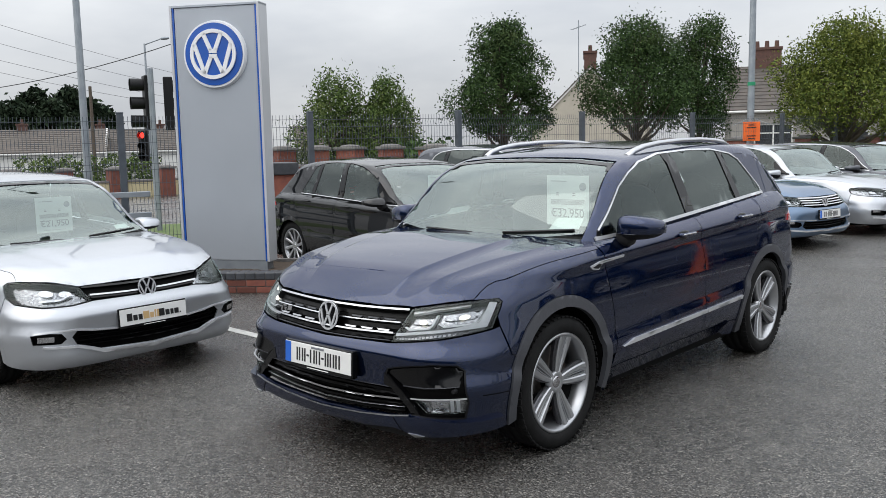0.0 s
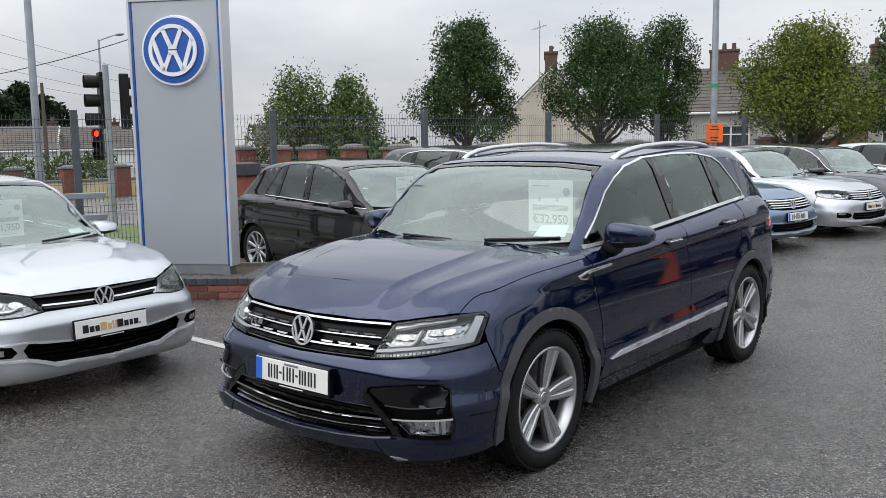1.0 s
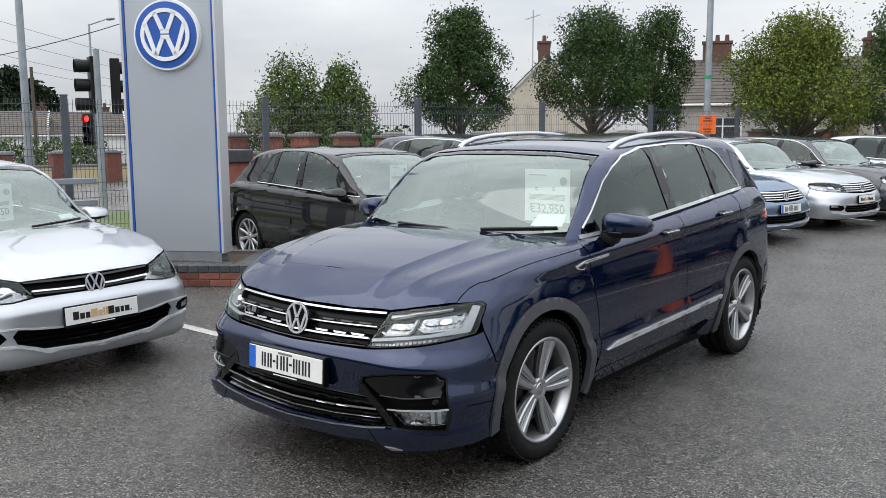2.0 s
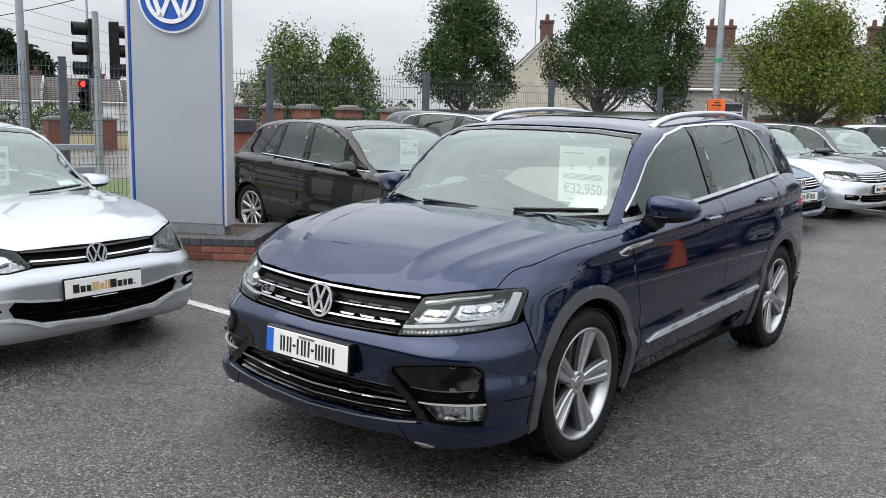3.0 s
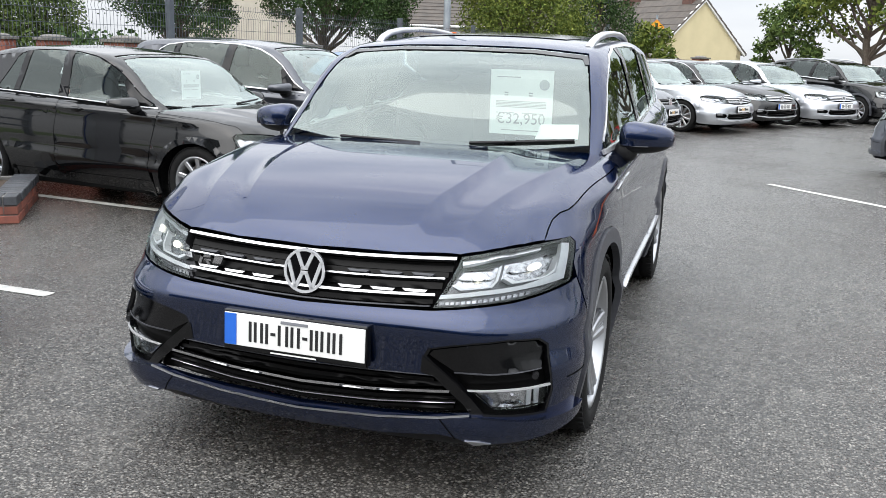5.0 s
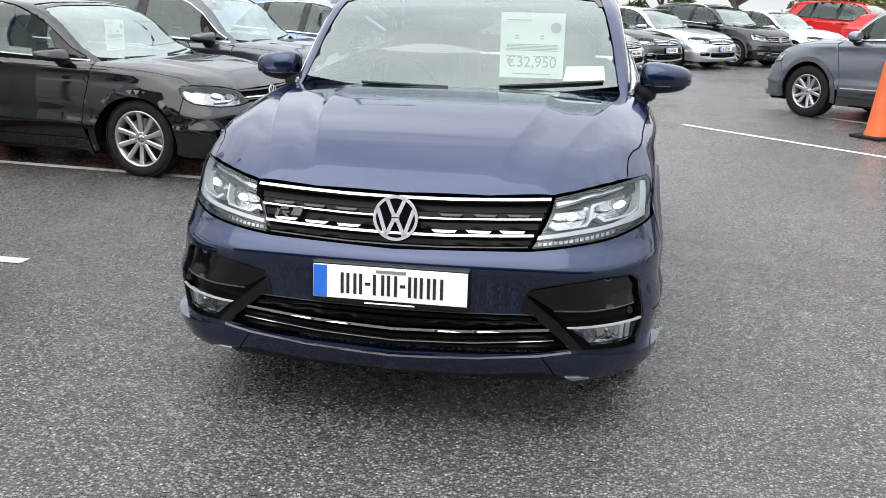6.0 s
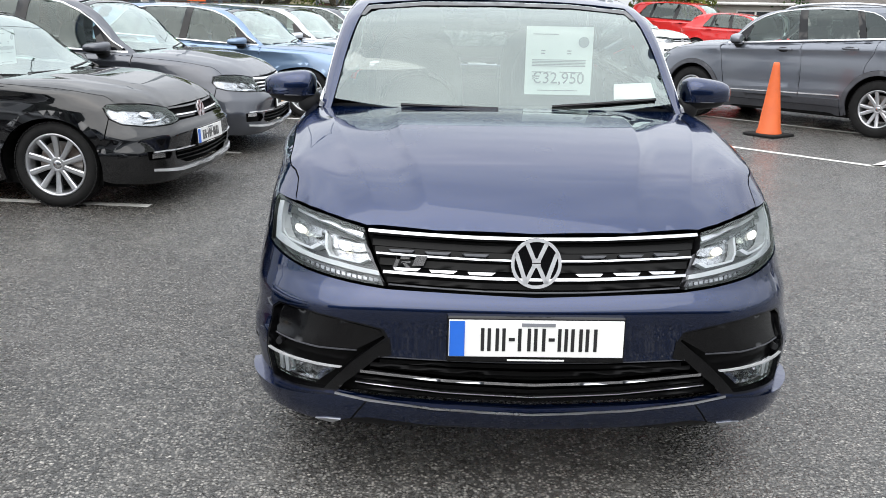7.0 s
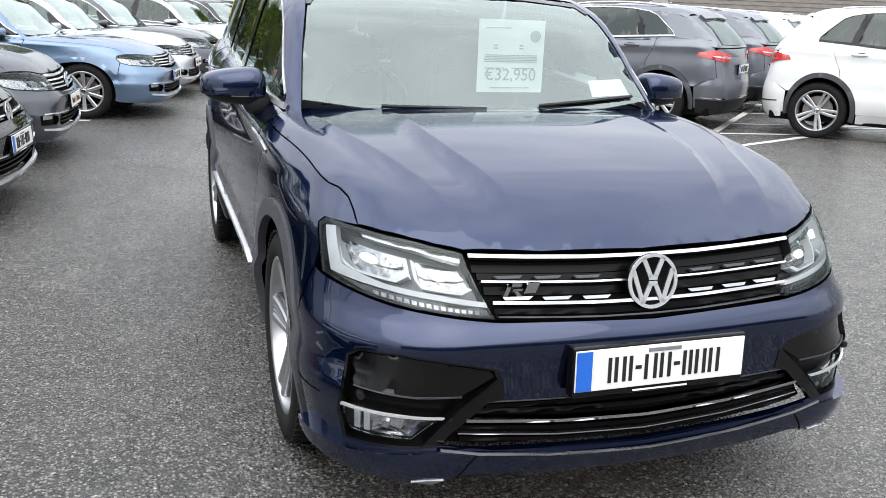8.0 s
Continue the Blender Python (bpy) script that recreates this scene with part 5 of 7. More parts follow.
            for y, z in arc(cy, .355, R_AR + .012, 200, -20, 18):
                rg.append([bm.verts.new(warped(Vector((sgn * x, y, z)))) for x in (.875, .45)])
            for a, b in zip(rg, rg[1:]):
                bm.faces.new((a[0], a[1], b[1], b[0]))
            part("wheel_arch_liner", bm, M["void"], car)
        if spec.get("side_strip"):
            part("side_strip", panel([(.585, .446), (.70, .475), (1.645, .497), (1.645, .474)], 'side', BODY, .07, off=.012, thick=.02, sides=(sgn,)), M["badge_silver"], car, "silver side strip")
            part("side_strip", panel([(1.655, .474), (1.655, .497), (2.205, .512), (2.195, .488)], 'side', BODY, .07, off=.012, thick=.02, sides=(sgn,)), M["badge_silver"], car, "silver side strip")
            b = part("wing_badge", panel([(.27, .945), (.36, .965), (.62, .975), (.62, .963), (.40, .952), (.36, .915), (.30, .925)], 'side', BODY, .05, off=.006, thick=.012, sides=(sgn,)), M["badge_silver"], car)
            part("badge_field", panel([(.30, .940), (.36, .955), (.385, .947), (.355, .922), (.31, .930)], 'side', BODY, .05, off=.009, thick=.012, sides=(sgn,)), M["gloss_black"], b)
        if spec.get("thin_strip"):
            part("side_strip", panel([(.56, .452), (1.64, .478), (1.64, .464), (.56, .440)], 'side', BODY, .07, off=.012, thick=.02, sides=(sgn,)), M["badge_silver"], car, "silver side strip")
            part("side_strip", panel([(1.655, .464), (1.655, .478), (2.20, .490), (2.20, .476)], 'side', BODY, .07, off=.012, thick=.02, sides=(sgn,)), M["badge_silver"], car, "silver side strip")
        if spec.get("clad"):
            part("door_cladding", panel([(.505, .34), (2.2, .34), (2.2, .43), (.52, .41)], 'side', BODY, .08, off=.010, thick=.02, sides=(sgn,)), M["greyplastic"], car)
    # -- ledge under the windows
    led = [(.838, .42), (.850, 1.0), (.850, 1.8), (.841, 2.5), (.808, 3.1), (.70, 3.1), (.72, 2.5), (.74, 1.6), (.76, .9), (.74, .42)]
    for sgn in (1, -1):
        part("waist_ledge", panel(led, 'top', BODY, .10, off=-.002, sides=(sgn,)), paint, car)
    part("scuttle", panel(sym([(0, .345), (.25, .355), (.5, .39), (.74, .455), (.82, .60), (.70, .60), (.4, .50), (0, .46)]), 'top', BODY, .06, off=-.010), M["plastic"], car)
    # -- cabin: roof with pillars, glass
    ws = [(0, 1.070), (.5, 1.075), (.725, 1.100), (.694, 1.25), (.650, 1.40), (.608, 1.487), (.35, 1.508), (0, 1.513)]
    win_f = [(.525, 1.112), (.64, 1.20), (.812, 1.348), (.95, 1.425), (1.115, 1.483), (1.40, 1.528), (1.8, 1.543), (2.13, 1.540), (2.40, 1.505), (2.52, 1.46), (2.78, 1.245), (2.79, 1.215)]
    end = 2.79
    if spec.get("hatch"):
        win_f = win_f[:6] + [(1.75, 1.540), (2.02, 1.532), (2.20, 1.503), (2.28, 1.465), (2.50, 1.245), (2.505, 1.215)]
        end = 2.505
    ws_edge = xy_of('front', [(0, 1.519), (.35, 1.514), (.612, 1.493), (.655, 1.404), (.699, 1.252), (.731, 1.095), (.742, 1.045)], CABIN)
    ws_edge[0] = (0.0, ws_edge[0][1])
    sd = [(x + .001, y) for x, y in xy_of('side', [(.47, 1.045), (.50, 1.09)] + [(y - (.008 if z < 1.5 else 0), z + .006) for y, z in win_f[:9]], CABIN)]
    base = xy_of('side', [(2.58, 1.502), (2.75, 1.488), (2.92, 1.440)], CABIN)
    rear_edge = xy_of('rear', [(.56, 1.47), (.3, 1.50), (0, 1.505)], CABIN)
    rear_edge[-1] = (0.0, rear_edge[-1][1])
    roof = part("roof", panel(sym(ws_edge + sd + base + rear_edge), 'top', CABIN, st * .8), paint, car)
    if spec.get("sunroof"):
        part("sunroof", panel(sym([(0, 1.36), (.42, 1.40), (.46, 1.6), (.46, 2.35), (0, 2.38)]), 'top', CABIN, .1, off=.004), M["gloss_black"], roof)
    dp = [(win_f[8][0] + .01, win_f[8][1] + .004)] + [(2.75, 1.49), (3.0, 1.40), (3.20, 1.25), (3.28, 1.17), (end + .01, 1.17), (end + .01, 1.215), (end, 1.25), (end - (.22 if spec.get("hatch") else .26), 1.467)]
    for sgn in (1, -1):
        part("rear_pillar", panel(dp, 'side', CABIN, st, sides=(sgn,)), paint, car)
        part("rear_corner", panel(wrap(CABIN, ('r', .52, 1.478), ('r', .575, 1.40), ('r', .70, 1.17), ('r', .76, 1.085), ('s', 3.24, 1.10), ('s', 3.17, 1.25), ('s', 2.96, 1.405), ('s', 2.86, 1.455)), 'tail', CABIN, .07, off=-.003, sides=(sgn,)), paint, car)
    glass = part("windscreen", panel(sym(ws), 'front', CABIN, .07, off=-.002, thick=.004), M["glass_front"], car)
    glass.visible_shadow = False
    part("glass_band", panel(sym([(0, 1.508), (.35, 1.503), (.613, 1.482), (.64, 1.44), (.62, 1.44), (.595, 1.467), (.35, 1.488), (0, 1.493)]), 'front', CABIN, .07, off=.001, thick=.003), M["gloss_black"], glass)
    dv = .14 if spec.get("hatch") else 0.0
    top_f, top_m, top_r = [p for p in win_f if p[0] < 1.43], [p for p in win_f if 1.6 < p[0] < 2.2 - dv], [p for p in win_f if p[0] > 2.3 - dv]
    zl = lambda y: z_belt(y) + .020
    panes = (([(.525, 1.105)] + top_f[1:] + [(1.44, 1.530), (1.535, zl(1.535)), (.9, zl(.9)), (.58, zl(.58))], "glass"),
             ([(1.63, zl(1.63)), (1.53, 1.532)] + top_m + [(2.20 - dv, 1.530), (2.33 - dv, zl(2.33))], spec.get("rear_glass", "glass_dark")),
             ([(2.39 - dv, zl(2.39)), (2.27 - dv, 1.522 - dv * .1)] + top_r + [(end - .09, zl(end - .09))], spec.get("rear_glass", "glass_dark")))
    for sgn in (1, -1):
        for poly, g in panes:
            w = part("side_window", panel(poly, 'side', CABIN, .08, off=-.004, thick=.003, sides=(sgn,)), M[g], car)
            w.visible_shadow = False
        part("window_pillar", panel([(1.525, zl(1.5)), (1.43, 1.534), (1.54, 1.536), (1.64, zl(1.6))], 'side', CABIN, .08, off=.001, sides=(sgn,)), M["gloss_black"], car)
        part("window_pillar", panel([(2.32 - dv, zl(2.3)), (2.19 - dv, 1.534), (2.28 - dv, 1.526), (2.40 - dv, zl(2.4))], 'side', CABIN, .08, off=.001, sides=(sgn,)), M["gloss_black"], car)
        part("window_pillar", panel([(.56, zl(.56)), (.54, 1.115), (.785, 1.325), (.82, 1.30), (.75, zl(.75))], 'side', CABIN, .08, off=-.0025, sides=(sgn,)), M["gloss_black"] if not fine else M["glass_dark"], car)
        tr = M["badge_silver"] if spec.get("bright") else M["gloss_black"]
        part("waist_trim", panel(strip([(y, zl(y) - .010) for y in (.48, .8, 1.2, 1.6, 2.0, end - .3, end + .01)], .013 if spec.get("hatch") else .020), 'side', CABIN, .08, off=.010, thick=.03, sides=(sgn,)), tr, car, "chrome window strip" if spec.get("bright") else "")
        if spec.get("bright_top"):
            part("window_trim", panel(strip([(y, z + .002) for y, z in win_f], .009), 'side', CABIN, .06, off=.003, thick=.012, sides=(sgn,)), tr, car, "chrome window strip")
        mirror(car, paint, sgn)
        if spec.get("rails"):
            roof_rail(car, sgn)
    # -- rear end
    tail = sym([(0, 1.06)] + wrap(BODY, ('r', .5, 1.06), ('r', .70, 1.06), ('s', 3.345, 1.04), ('s', 3.375, .86), ('s', 3.405, .70), ('s', 3.305, .66), ('s', 3.145, .57), ('s', 3.155, .30), ('r', .7, .26)) + [(0, .26)])
    tb = part("tailgate", panel(tail, 'tail', BODY, st), paint, car)
    part("rear_bumper_skirt", panel(sym([(0, .40)] + wrap(BODY, ('r', .6, .40), ('s', 3.18, .42), ('s', 3.18, .24), ('r', .6, .22)) + [(0, .22)]), 'tail', BODY, .1, off=.012, thick=.03), paint if spec.get("pale_skirt") else M["plastic"], tb)
    part("rear_window", panel(sym([(0, 1.10), (.64, 1.12), (.55, 1.40), (0, 1.42)]), 'rear', CABIN, .1, off=.002, thick=.004), M["glass_dark"], car)
    part("rear_panel", panel(sym([(0, 1.08), (.80, 1.08), (.74, 1.16), (.60, 1.40), (.56, 1.475), (.3, 1.50), (0, 1.505)]), 'rear', CABIN, .1, off=-.006, thick=.004, holes=(sym([(0, 1.115), (.62, 1.13), (.535, 1.39), (0, 1.41)]),)), paint, car)
    part("roof_spoiler", panel(sym([(0, 1.43), (.56, 1.41), (.57, 1.46), (.3, 1.495), (0, 1.50)]), 'rear', CABIN, .1, off=.035, thick=.05), paint, car)
    for sgn in (1, -1):
        lit = part("rear_lamp", panel(wrap(BODY, ('r', .45, .99), ('r', .62, 1.01), ('s', 3.34, 1.045), ('s', 3.16, 1.01), ('s', 3.13, .965), ('s', 3.32, .935), ('r', .70, .90), ('r', .50, .905)), 'tail', BODY, .06, off=.010, thick=.03, sides=(sgn,)), M["tail"], car)
        part("lamp_strip", panel(wrap(BODY, ('r', .50, .955), ('r', .68, .965), ('s', 3.33, .975), ('s', 3.33, .96), ('r', .68, .945), ('r', .50, .935)), 'tail', BODY, .06, off=.014, thick=.01, sides=(sgn,)), M["reflector"], lit)
    if spec.get("bright") or spec.get("rails"):
        part("bumper_strip", panel(sym([(0, .435)] + wrap(BODY, ('r', .6, .435), ('s', 3.25, .45), ('s', 3.25, .435), ('r', .6, .418)) + [(0, .418)]), 'tail', BODY, .1, off=.012, thick=.02), M["chrome"], tb)
    # -- underside and cavity fillers, near-black: the shade within is put into their colour
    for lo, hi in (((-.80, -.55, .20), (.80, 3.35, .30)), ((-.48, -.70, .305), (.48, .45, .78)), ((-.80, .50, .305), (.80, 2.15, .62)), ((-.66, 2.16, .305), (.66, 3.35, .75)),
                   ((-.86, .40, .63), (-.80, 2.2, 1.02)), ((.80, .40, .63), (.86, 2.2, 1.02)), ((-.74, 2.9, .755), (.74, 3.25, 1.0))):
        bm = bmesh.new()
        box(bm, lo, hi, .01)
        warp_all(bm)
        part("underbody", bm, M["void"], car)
    # -- inside
    bm = bmesh.new()
    rounded(bm, (0, .62, .92), (.76, .30, .13), 3.2)
    part("dashboard", bm, M["plastic"], car)
    for x in (-.37, .37):
        seat(car, x, 1.25, .66)
    for x in (-.38, .38):
        seat(car, x, 2.05, .70, "rear_seat")
    bm = bmesh.new()
    n = 24
    for i in range(n):
        a, b = 2 * math.pi * i / n, 2 * math.pi * (i + 1) / n
        rod(bm, (-.37 + .18 * math.cos(a), .92 - .07 * math.sin(a), 1.02 + .165 * math.sin(a)), (-.37 + .18 * math.cos(b), .92 - .07 * math.sin(b), 1.02 + .165 * math.sin(b)), .014, seg=6)
    box(bm, (-.53, .90, 1.0), (-.21, .93, 1.04), .01)
    warp_all(bm)
    part("steering_wheel", bm, M["plastic"], car)
    bm = bmesh.new()
    rounded(bm, (0, 1.02, 1.405), (.12, .018, .035), 3)
    rounded(bm, (0, .99, 1.44), (.05, .05, .03), 3)
    part("rear_view_mirror", bm, M["plastic"], car)
    # -- wipers
    for pts in ([(.20, 1.082), (.45, 1.098), (.66, 1.113)], [(-.44, 1.078), (-.2, 1.074), (-.03, 1.071)]):
        bm = panel(strip(pts, .006), 'front', CABIN, .06, off=.010, thick=.008, sides=(1,))
        part("wiper", bm, M["plastic"], car)
    if spec.get("plate"):
        yp = float(chart('front', [(0, fr["plate"])], BODY)[0][1])
        out = .036 if fine else .018
        px = warped(Vector((0, yp - out, fr["plate"])))
        number_plate(car, spec["plate"], px[1], px[2], -3, deep=out + .004)
    if spec.get("rear_plate"):
        px = warped(Vector((0, float(chart('rear', [(0, .80)], BODY)[0][1]) + .02, .80)))
        number_plate(car, "irish", px[1], px[2], 0, True)
    if spec.get("sheet"):
        x0, x1, z0, z1, price = spec["sheet"]
        c0, c1 = warped(Vector((x0, .92, z0))), warped(Vector((x1, .92, z1)))
        w, L = c1[0] - c0[0], c1[2] - c0[2]
        bm = bmesh.new()
        box(bm, (c0[0], c0[1], c0[2]), (c1[0], c0[1] + .002, c1[2]))
        sh = part("price_sheet", bm, M["paper"], car, "white printed price sheet")
        mid = (c0[0] + c1[0]) / 2
        if price:
            text_mesh(price, w * .235, M["ink_grey"], sh, pose(mid, c0[1] - .002, c0[2] + L * .17), "price")
        at = pose(mid, c0[1] - .001, c0[2])
        for z, h, a, b in [(.42 + .022 * k, .012, -.40, .40) for k in range(5)] + [(.60 + .04 * k, .016, u, u + .06) for k in range(2) for u in (-.27, .12)] + [(.33, .012, -.40, -.1), (.33, .012, .02, .36), (.88, .014, -.40, -.02), (.06, .010, -.30, .30)]:
            bm = bmesh.new()
            box(bm, (a * w, -.001, z * L), (b * w, .001, (z + h) * L), 0, at)
            part("print_bar", bm, M["ink_grey"], sh)
        bm = bmesh.new()
        bmesh.ops.create_cone(bm, cap_ends=True, segments=20, radius1=w * .08, radius2=w * .08, depth=.002, matrix=at @ pose(w * .36, 0, L * .78, 90))
        part("print_seal", bm, M["ink_grey"], sh)
        if spec.get("slip"):
            a, b, c, d = spec["slip"]
            part("paper_slip", panel([(a, c), (b, c + .006), (b - .01, d + .006), (a + .01, d)], 'front', CABIN, .05, off=-.016, thick=.001, sides=(1,)), M["paper"], car)
    WARP[0] = None
    tr, rad, rim, wid, style, ry = spec["wheels"]
    add_wheels(car, 0.0, ry, tr, rad, rim, wid, style)
    return car


def warper(zs, ys, xs, rake=0.0, zr=1.07, fall=0.0):
    """A change of the base form's proportions: heights, lengths and width; fall: how far the roof drops to the back."""
    za, zb = np.array([p[0] for p in zs]), np.array([p[1] for p in zs])
    ya, yb = np.array([p[0] for p in ys]), np.array([p[1] for p in ys])

    def w(v):
        return np.stack([v[:, 0] * xs, np.interp(v[:, 1], ya, yb) + rake * np.maximum(0.0, v[:, 2] - zr) * (1 - 2.0 * np.clip((v[:, 1] - 1.2) / 1.9, 0, 1)),
                         np.interp(v[:, 2], za, zb) - fall * np.clip((v[:, 1] - 1.7) / 1.4, 0, 1) ** 2 * np.clip((v[:, 2] - 1.1) / .35, 0, 1)], 1)
    return w


def facing(a, x, y, back=0.0):
    """The pose of a car that heads along a degrees from +x, its front axle's middle at (x, y)."""
    return pose(x - back * math.cos(radians(a)), y - back * math.sin(radians(a)), 0, 0, 0, 90 + a)


HATCH = warper([(0, 0), (.2, .155), (.355, .316), (.82, .705), (.86, .745), (1.07, .925), (1.2, 1.02), (1.5, 1.36), (1.61, 1.45), (1.7, 1.5)],
               [(-.95, -.90), (-.47, -.425), (0, 0), (.47, .455), (2.2, 2.19), (2.681, 2.63), (3.1, 3.0), (3.6, 3.38)], .972, .32, fall=.075)
VAN = warper([(0, 0), (.2, .17), (.355, .322), (.82, .715), (.86, .775), (1.07, .985), (1.2, 1.09), (1.5, 1.46), (1.61, 1.57), (1.7, 1.65)],
             [(-.95, -.93), (-.47, -.44), (0, 0), (.47, .44), (2.2, 2.22), (2.681, 2.685), (3.1, 3.05), (3.6, 3.45)], .98)
LONG = warper([(0, 0), (.2, .165), (.355, .325), (.82, .715), (.86, .755), (1.07, .93), (1.2, 1.03), (1.5, 1.37), (1.61, 1.46), (1.7, 1.5)],
              [(-.95, -.99), (-.47, -.43), (0, 0), (.40, .62), (.5, .70), (1.2, 1.42), (2.2, 2.32), (2.681, 2.79), (3.1, 3.25), (3.6, 3.78)], .995)
OLD = warper([(0, 0), (1.07, 1.08), (1.61, 1.66), (1.7, 1.7)], [(-.95, -.92), (0, 0), (2.681, 2.604), (3.6, 3.42)], .985)
TALL = warper([(0, 0), (.355, .335), (.82, .76), (.86, .82), (1.07, 1.02), (1.61, 1.56), (1.7, 1.6)], [(-.95, -.88), (0, 0), (2.681, 2.59), (3.6, 3.36)], .99)

# ---- ground ----
bm = bmesh.new()
N = 60
bmesh.ops.create_grid(bm, x_segments=N, y_segments=N, size=400.0)
tagged(part("ground", bm, M["asphalt"], None), "worn dark grey asphalt, damp in patches", "ground", kind="structure")

# ---- the cars ----
build_car("car", "dark blue metallic sport utility car with chrome trim, standing alone", pose(0, 0, 0), dict(
    paint=M["paint_blue"], front="suv", step=.04, fine=True, arch="trim", side_strip=True, bright=True, bright_top=True, rails=True, sunroof=True,
    plate="irish", sheet=(.14, .46, 1.085, 1.405, "€32,950"), slip=(.48, .67, 1.125, 1.185), wheels=(.775, .358, .262, .235, "five", 2.681)))
HW = (.745, .316, .226, .205, "turbine", 2.63)
PW = (.775, .325, .232, .215, "turbine", 2.79)
build_car("car", "silver metallic hatchback with a printed sheet behind its windscreen", facing(1.5, -3.022, -.646), dict(
    paint=M["paint_silver"], front="golf", hatch=True, warp=HATCH, bright=True, swept=True, plate="dealer", sheet=(.02, .34, 1.09, 1.39, "€21,950"), slip=(.50, .64, 1.13, 1.17), wheels=HW, rear_glass="glass", step=.06), "parked cars")
build_car("car", "black hatchback with ten-spoke alloy wheels, parked beside a brick planter", facing(-7, -2.91, 3.84), dict(
    paint=M["paint_black"], front="golf", hatch=True, warp=HATCH, bright=True, plate="irish", sheet=(.05, .33, 1.10, 1.38, ""), wheels=HW, step=.06), "parked cars")
build_car("car", "dark grey tall family car parked in a marked bay", facing(-5, -2.74, 6.25), dict(
    paint=M["paint_grey"], front="saloon", warp=VAN, bright=True, bright_top=True, plate="dealer", wheels=(.76, .322, .21, .21, "turbine", 2.685), step=.07), "parked cars")
build_car("car", "light blue metallic saloon with chrome grille bars", facing(-12, -1.73, 9.33), dict(
    paint=M["paint_sky"], front="saloon", warp=LONG, bright=True, bright_top=True, drl=True, plate="irish", wheels=PW, step=.07), "parked cars")
for col, tag, a, x, y, pl, fr in (("silver", "silver metallic saloon with chrome grille bars", -12, -1.31, 11.75, "dealer", "saloon"), ("grey", "dark grey saloon with a white show plate", -16, -.70, 14.0, "dealer", "golf"),
                              ("silver", "silver metallic saloon with a white show plate", -25, .60, 16.1, "dealer", "saloon"), ("black", "black saloon with chrome grille bars", -33, 1.53, 18.05, "irish", "saloon"),
                              ("silver", "silver saloon with a number plate and lit bumper chrome", -38, 2.98, 19.7, "irish", "saloon")):
    build_car("car", tag, facing(a, x, y), dict(paint=M["paint_" + col], front=fr, warp=LONG, bright=True, bright_top=True, plate=pl, wheels=PW, step=.09), "parked cars")
build_car("car", "black compact sport utility car with roof rails", facing(-42, 4.7, 21.3), dict(
    paint=M["paint_black"], front="suv", warp=TALL, rails=True, bright=True, clad=True, arch="trim", wheels=(.77, .34, .23, .22, "turbine", 2.59), step=.09), "parked cars")
build_car("car", "white hatchback at the end of a parked row", facing(-45, 6.5, 22.9), dict(paint=M["paint_white"], front="golf", hatch=True, warp=HATCH, wheels=HW, step=.1), "parked cars")
build_car("car", "bright red hatchback parked beyond other cars", facing(-38, 11.0, 24.6), dict(paint=M["paint_red"], front="golf", hatch=True, warp=HATCH, wheels=HW, step=.1), "parked cars")
build_car("van", "bright red panel van parked beyond a white car", facing(-38, 10.2, 27.2) @ Matrix.Scale(1.14, 4), dict(paint=M["paint_red"], front="golf", warp=VAN, wheels=(.76, .322, .21, .21, "turbine", 2.685), step=.12), "parked cars")
SUV = dict(front="suv", thin_strip=True, rails=True, bright=True, bright_top=True, clad=True, arch="trim", plate="irish", rear_plate=True, wheels=(.775, .355, .23, .225, "split", 2.681), step=.07)
build_car("car", "mid grey sport utility car with roof rails and tinted rear windows", facing(129.8, 4.23, 10.1), dict(SUV, paint=M["paint_midgrey"]), "parked cars")
build_car("car", "grey sport utility car parked beside one of its kind", facing(129.8, 6.45, 11.95), dict(SUV, paint=M["paint_midgrey"], step=.1), "parked cars")
build_car("car", "silver sport utility car in a row seen from behind", facing(129.8, 8.7, 13.8), dict(SUV, paint=M["paint_silver"], step=.1), "parked cars")
build_car("car", "silver sport utility car at the end of its row", facing(129.8, 10.9, 15.65), dict(SUV, paint=M["paint_silver"], step=.1), "parked cars")
build_car("car", "white sport utility car with silver five-spoke wheels", facing(-50, 9.27, 4.93), dict(
    paint=M["paint_white"], front="suv", warp=OLD, rails=True, arch="trim", pale_skirt=True, rear_plate=True, wheels=(.765, .355, .255, .23, "five_plain", 2.604), step=.07), "parked cars")
build_car("car", "white car on the street beyond the fence", pose(-19.5, 2.6, -.25, 0, 0, 150), dict(paint=M["paint_white"], front="golf", hatch=True, warp=HATCH, wheels=HW, step=.12))

# ---- painted lines on the asphalt ----
def ground_line(a, b, w=.10):
    a, b = Vector((*a, 0)), Vector((*b, 0))
    d = (b - a).normalized()
    n = Vector((-d.y, d.x, 0)) * w / 2
    bm = bmesh.new()
    k = max(2, int((b - a).length / .25))
    rnd = random.Random(int(a.x * 977 + a.y * 331))
    lo, hi = [], []
    for i in range(k + 1):
        c = a + (b - a) * i / k
        lo.append(bm.verts.new(c - n * rnd.uniform(.90, 1.06) + Vector((0, 0, .004))))
        hi.append(bm.verts.new(c + n * rnd.uniform(.90, 1.06) + Vector((0, 0, .004))))
    for i in range(k):
        bm.faces.new((lo[i], lo[i + 1], hi[i + 1], hi[i]))
    tagged(part("road_marking", bm, M["line"], None), "worn white painted parking line on asphalt", "line", "parking lines", "structure")


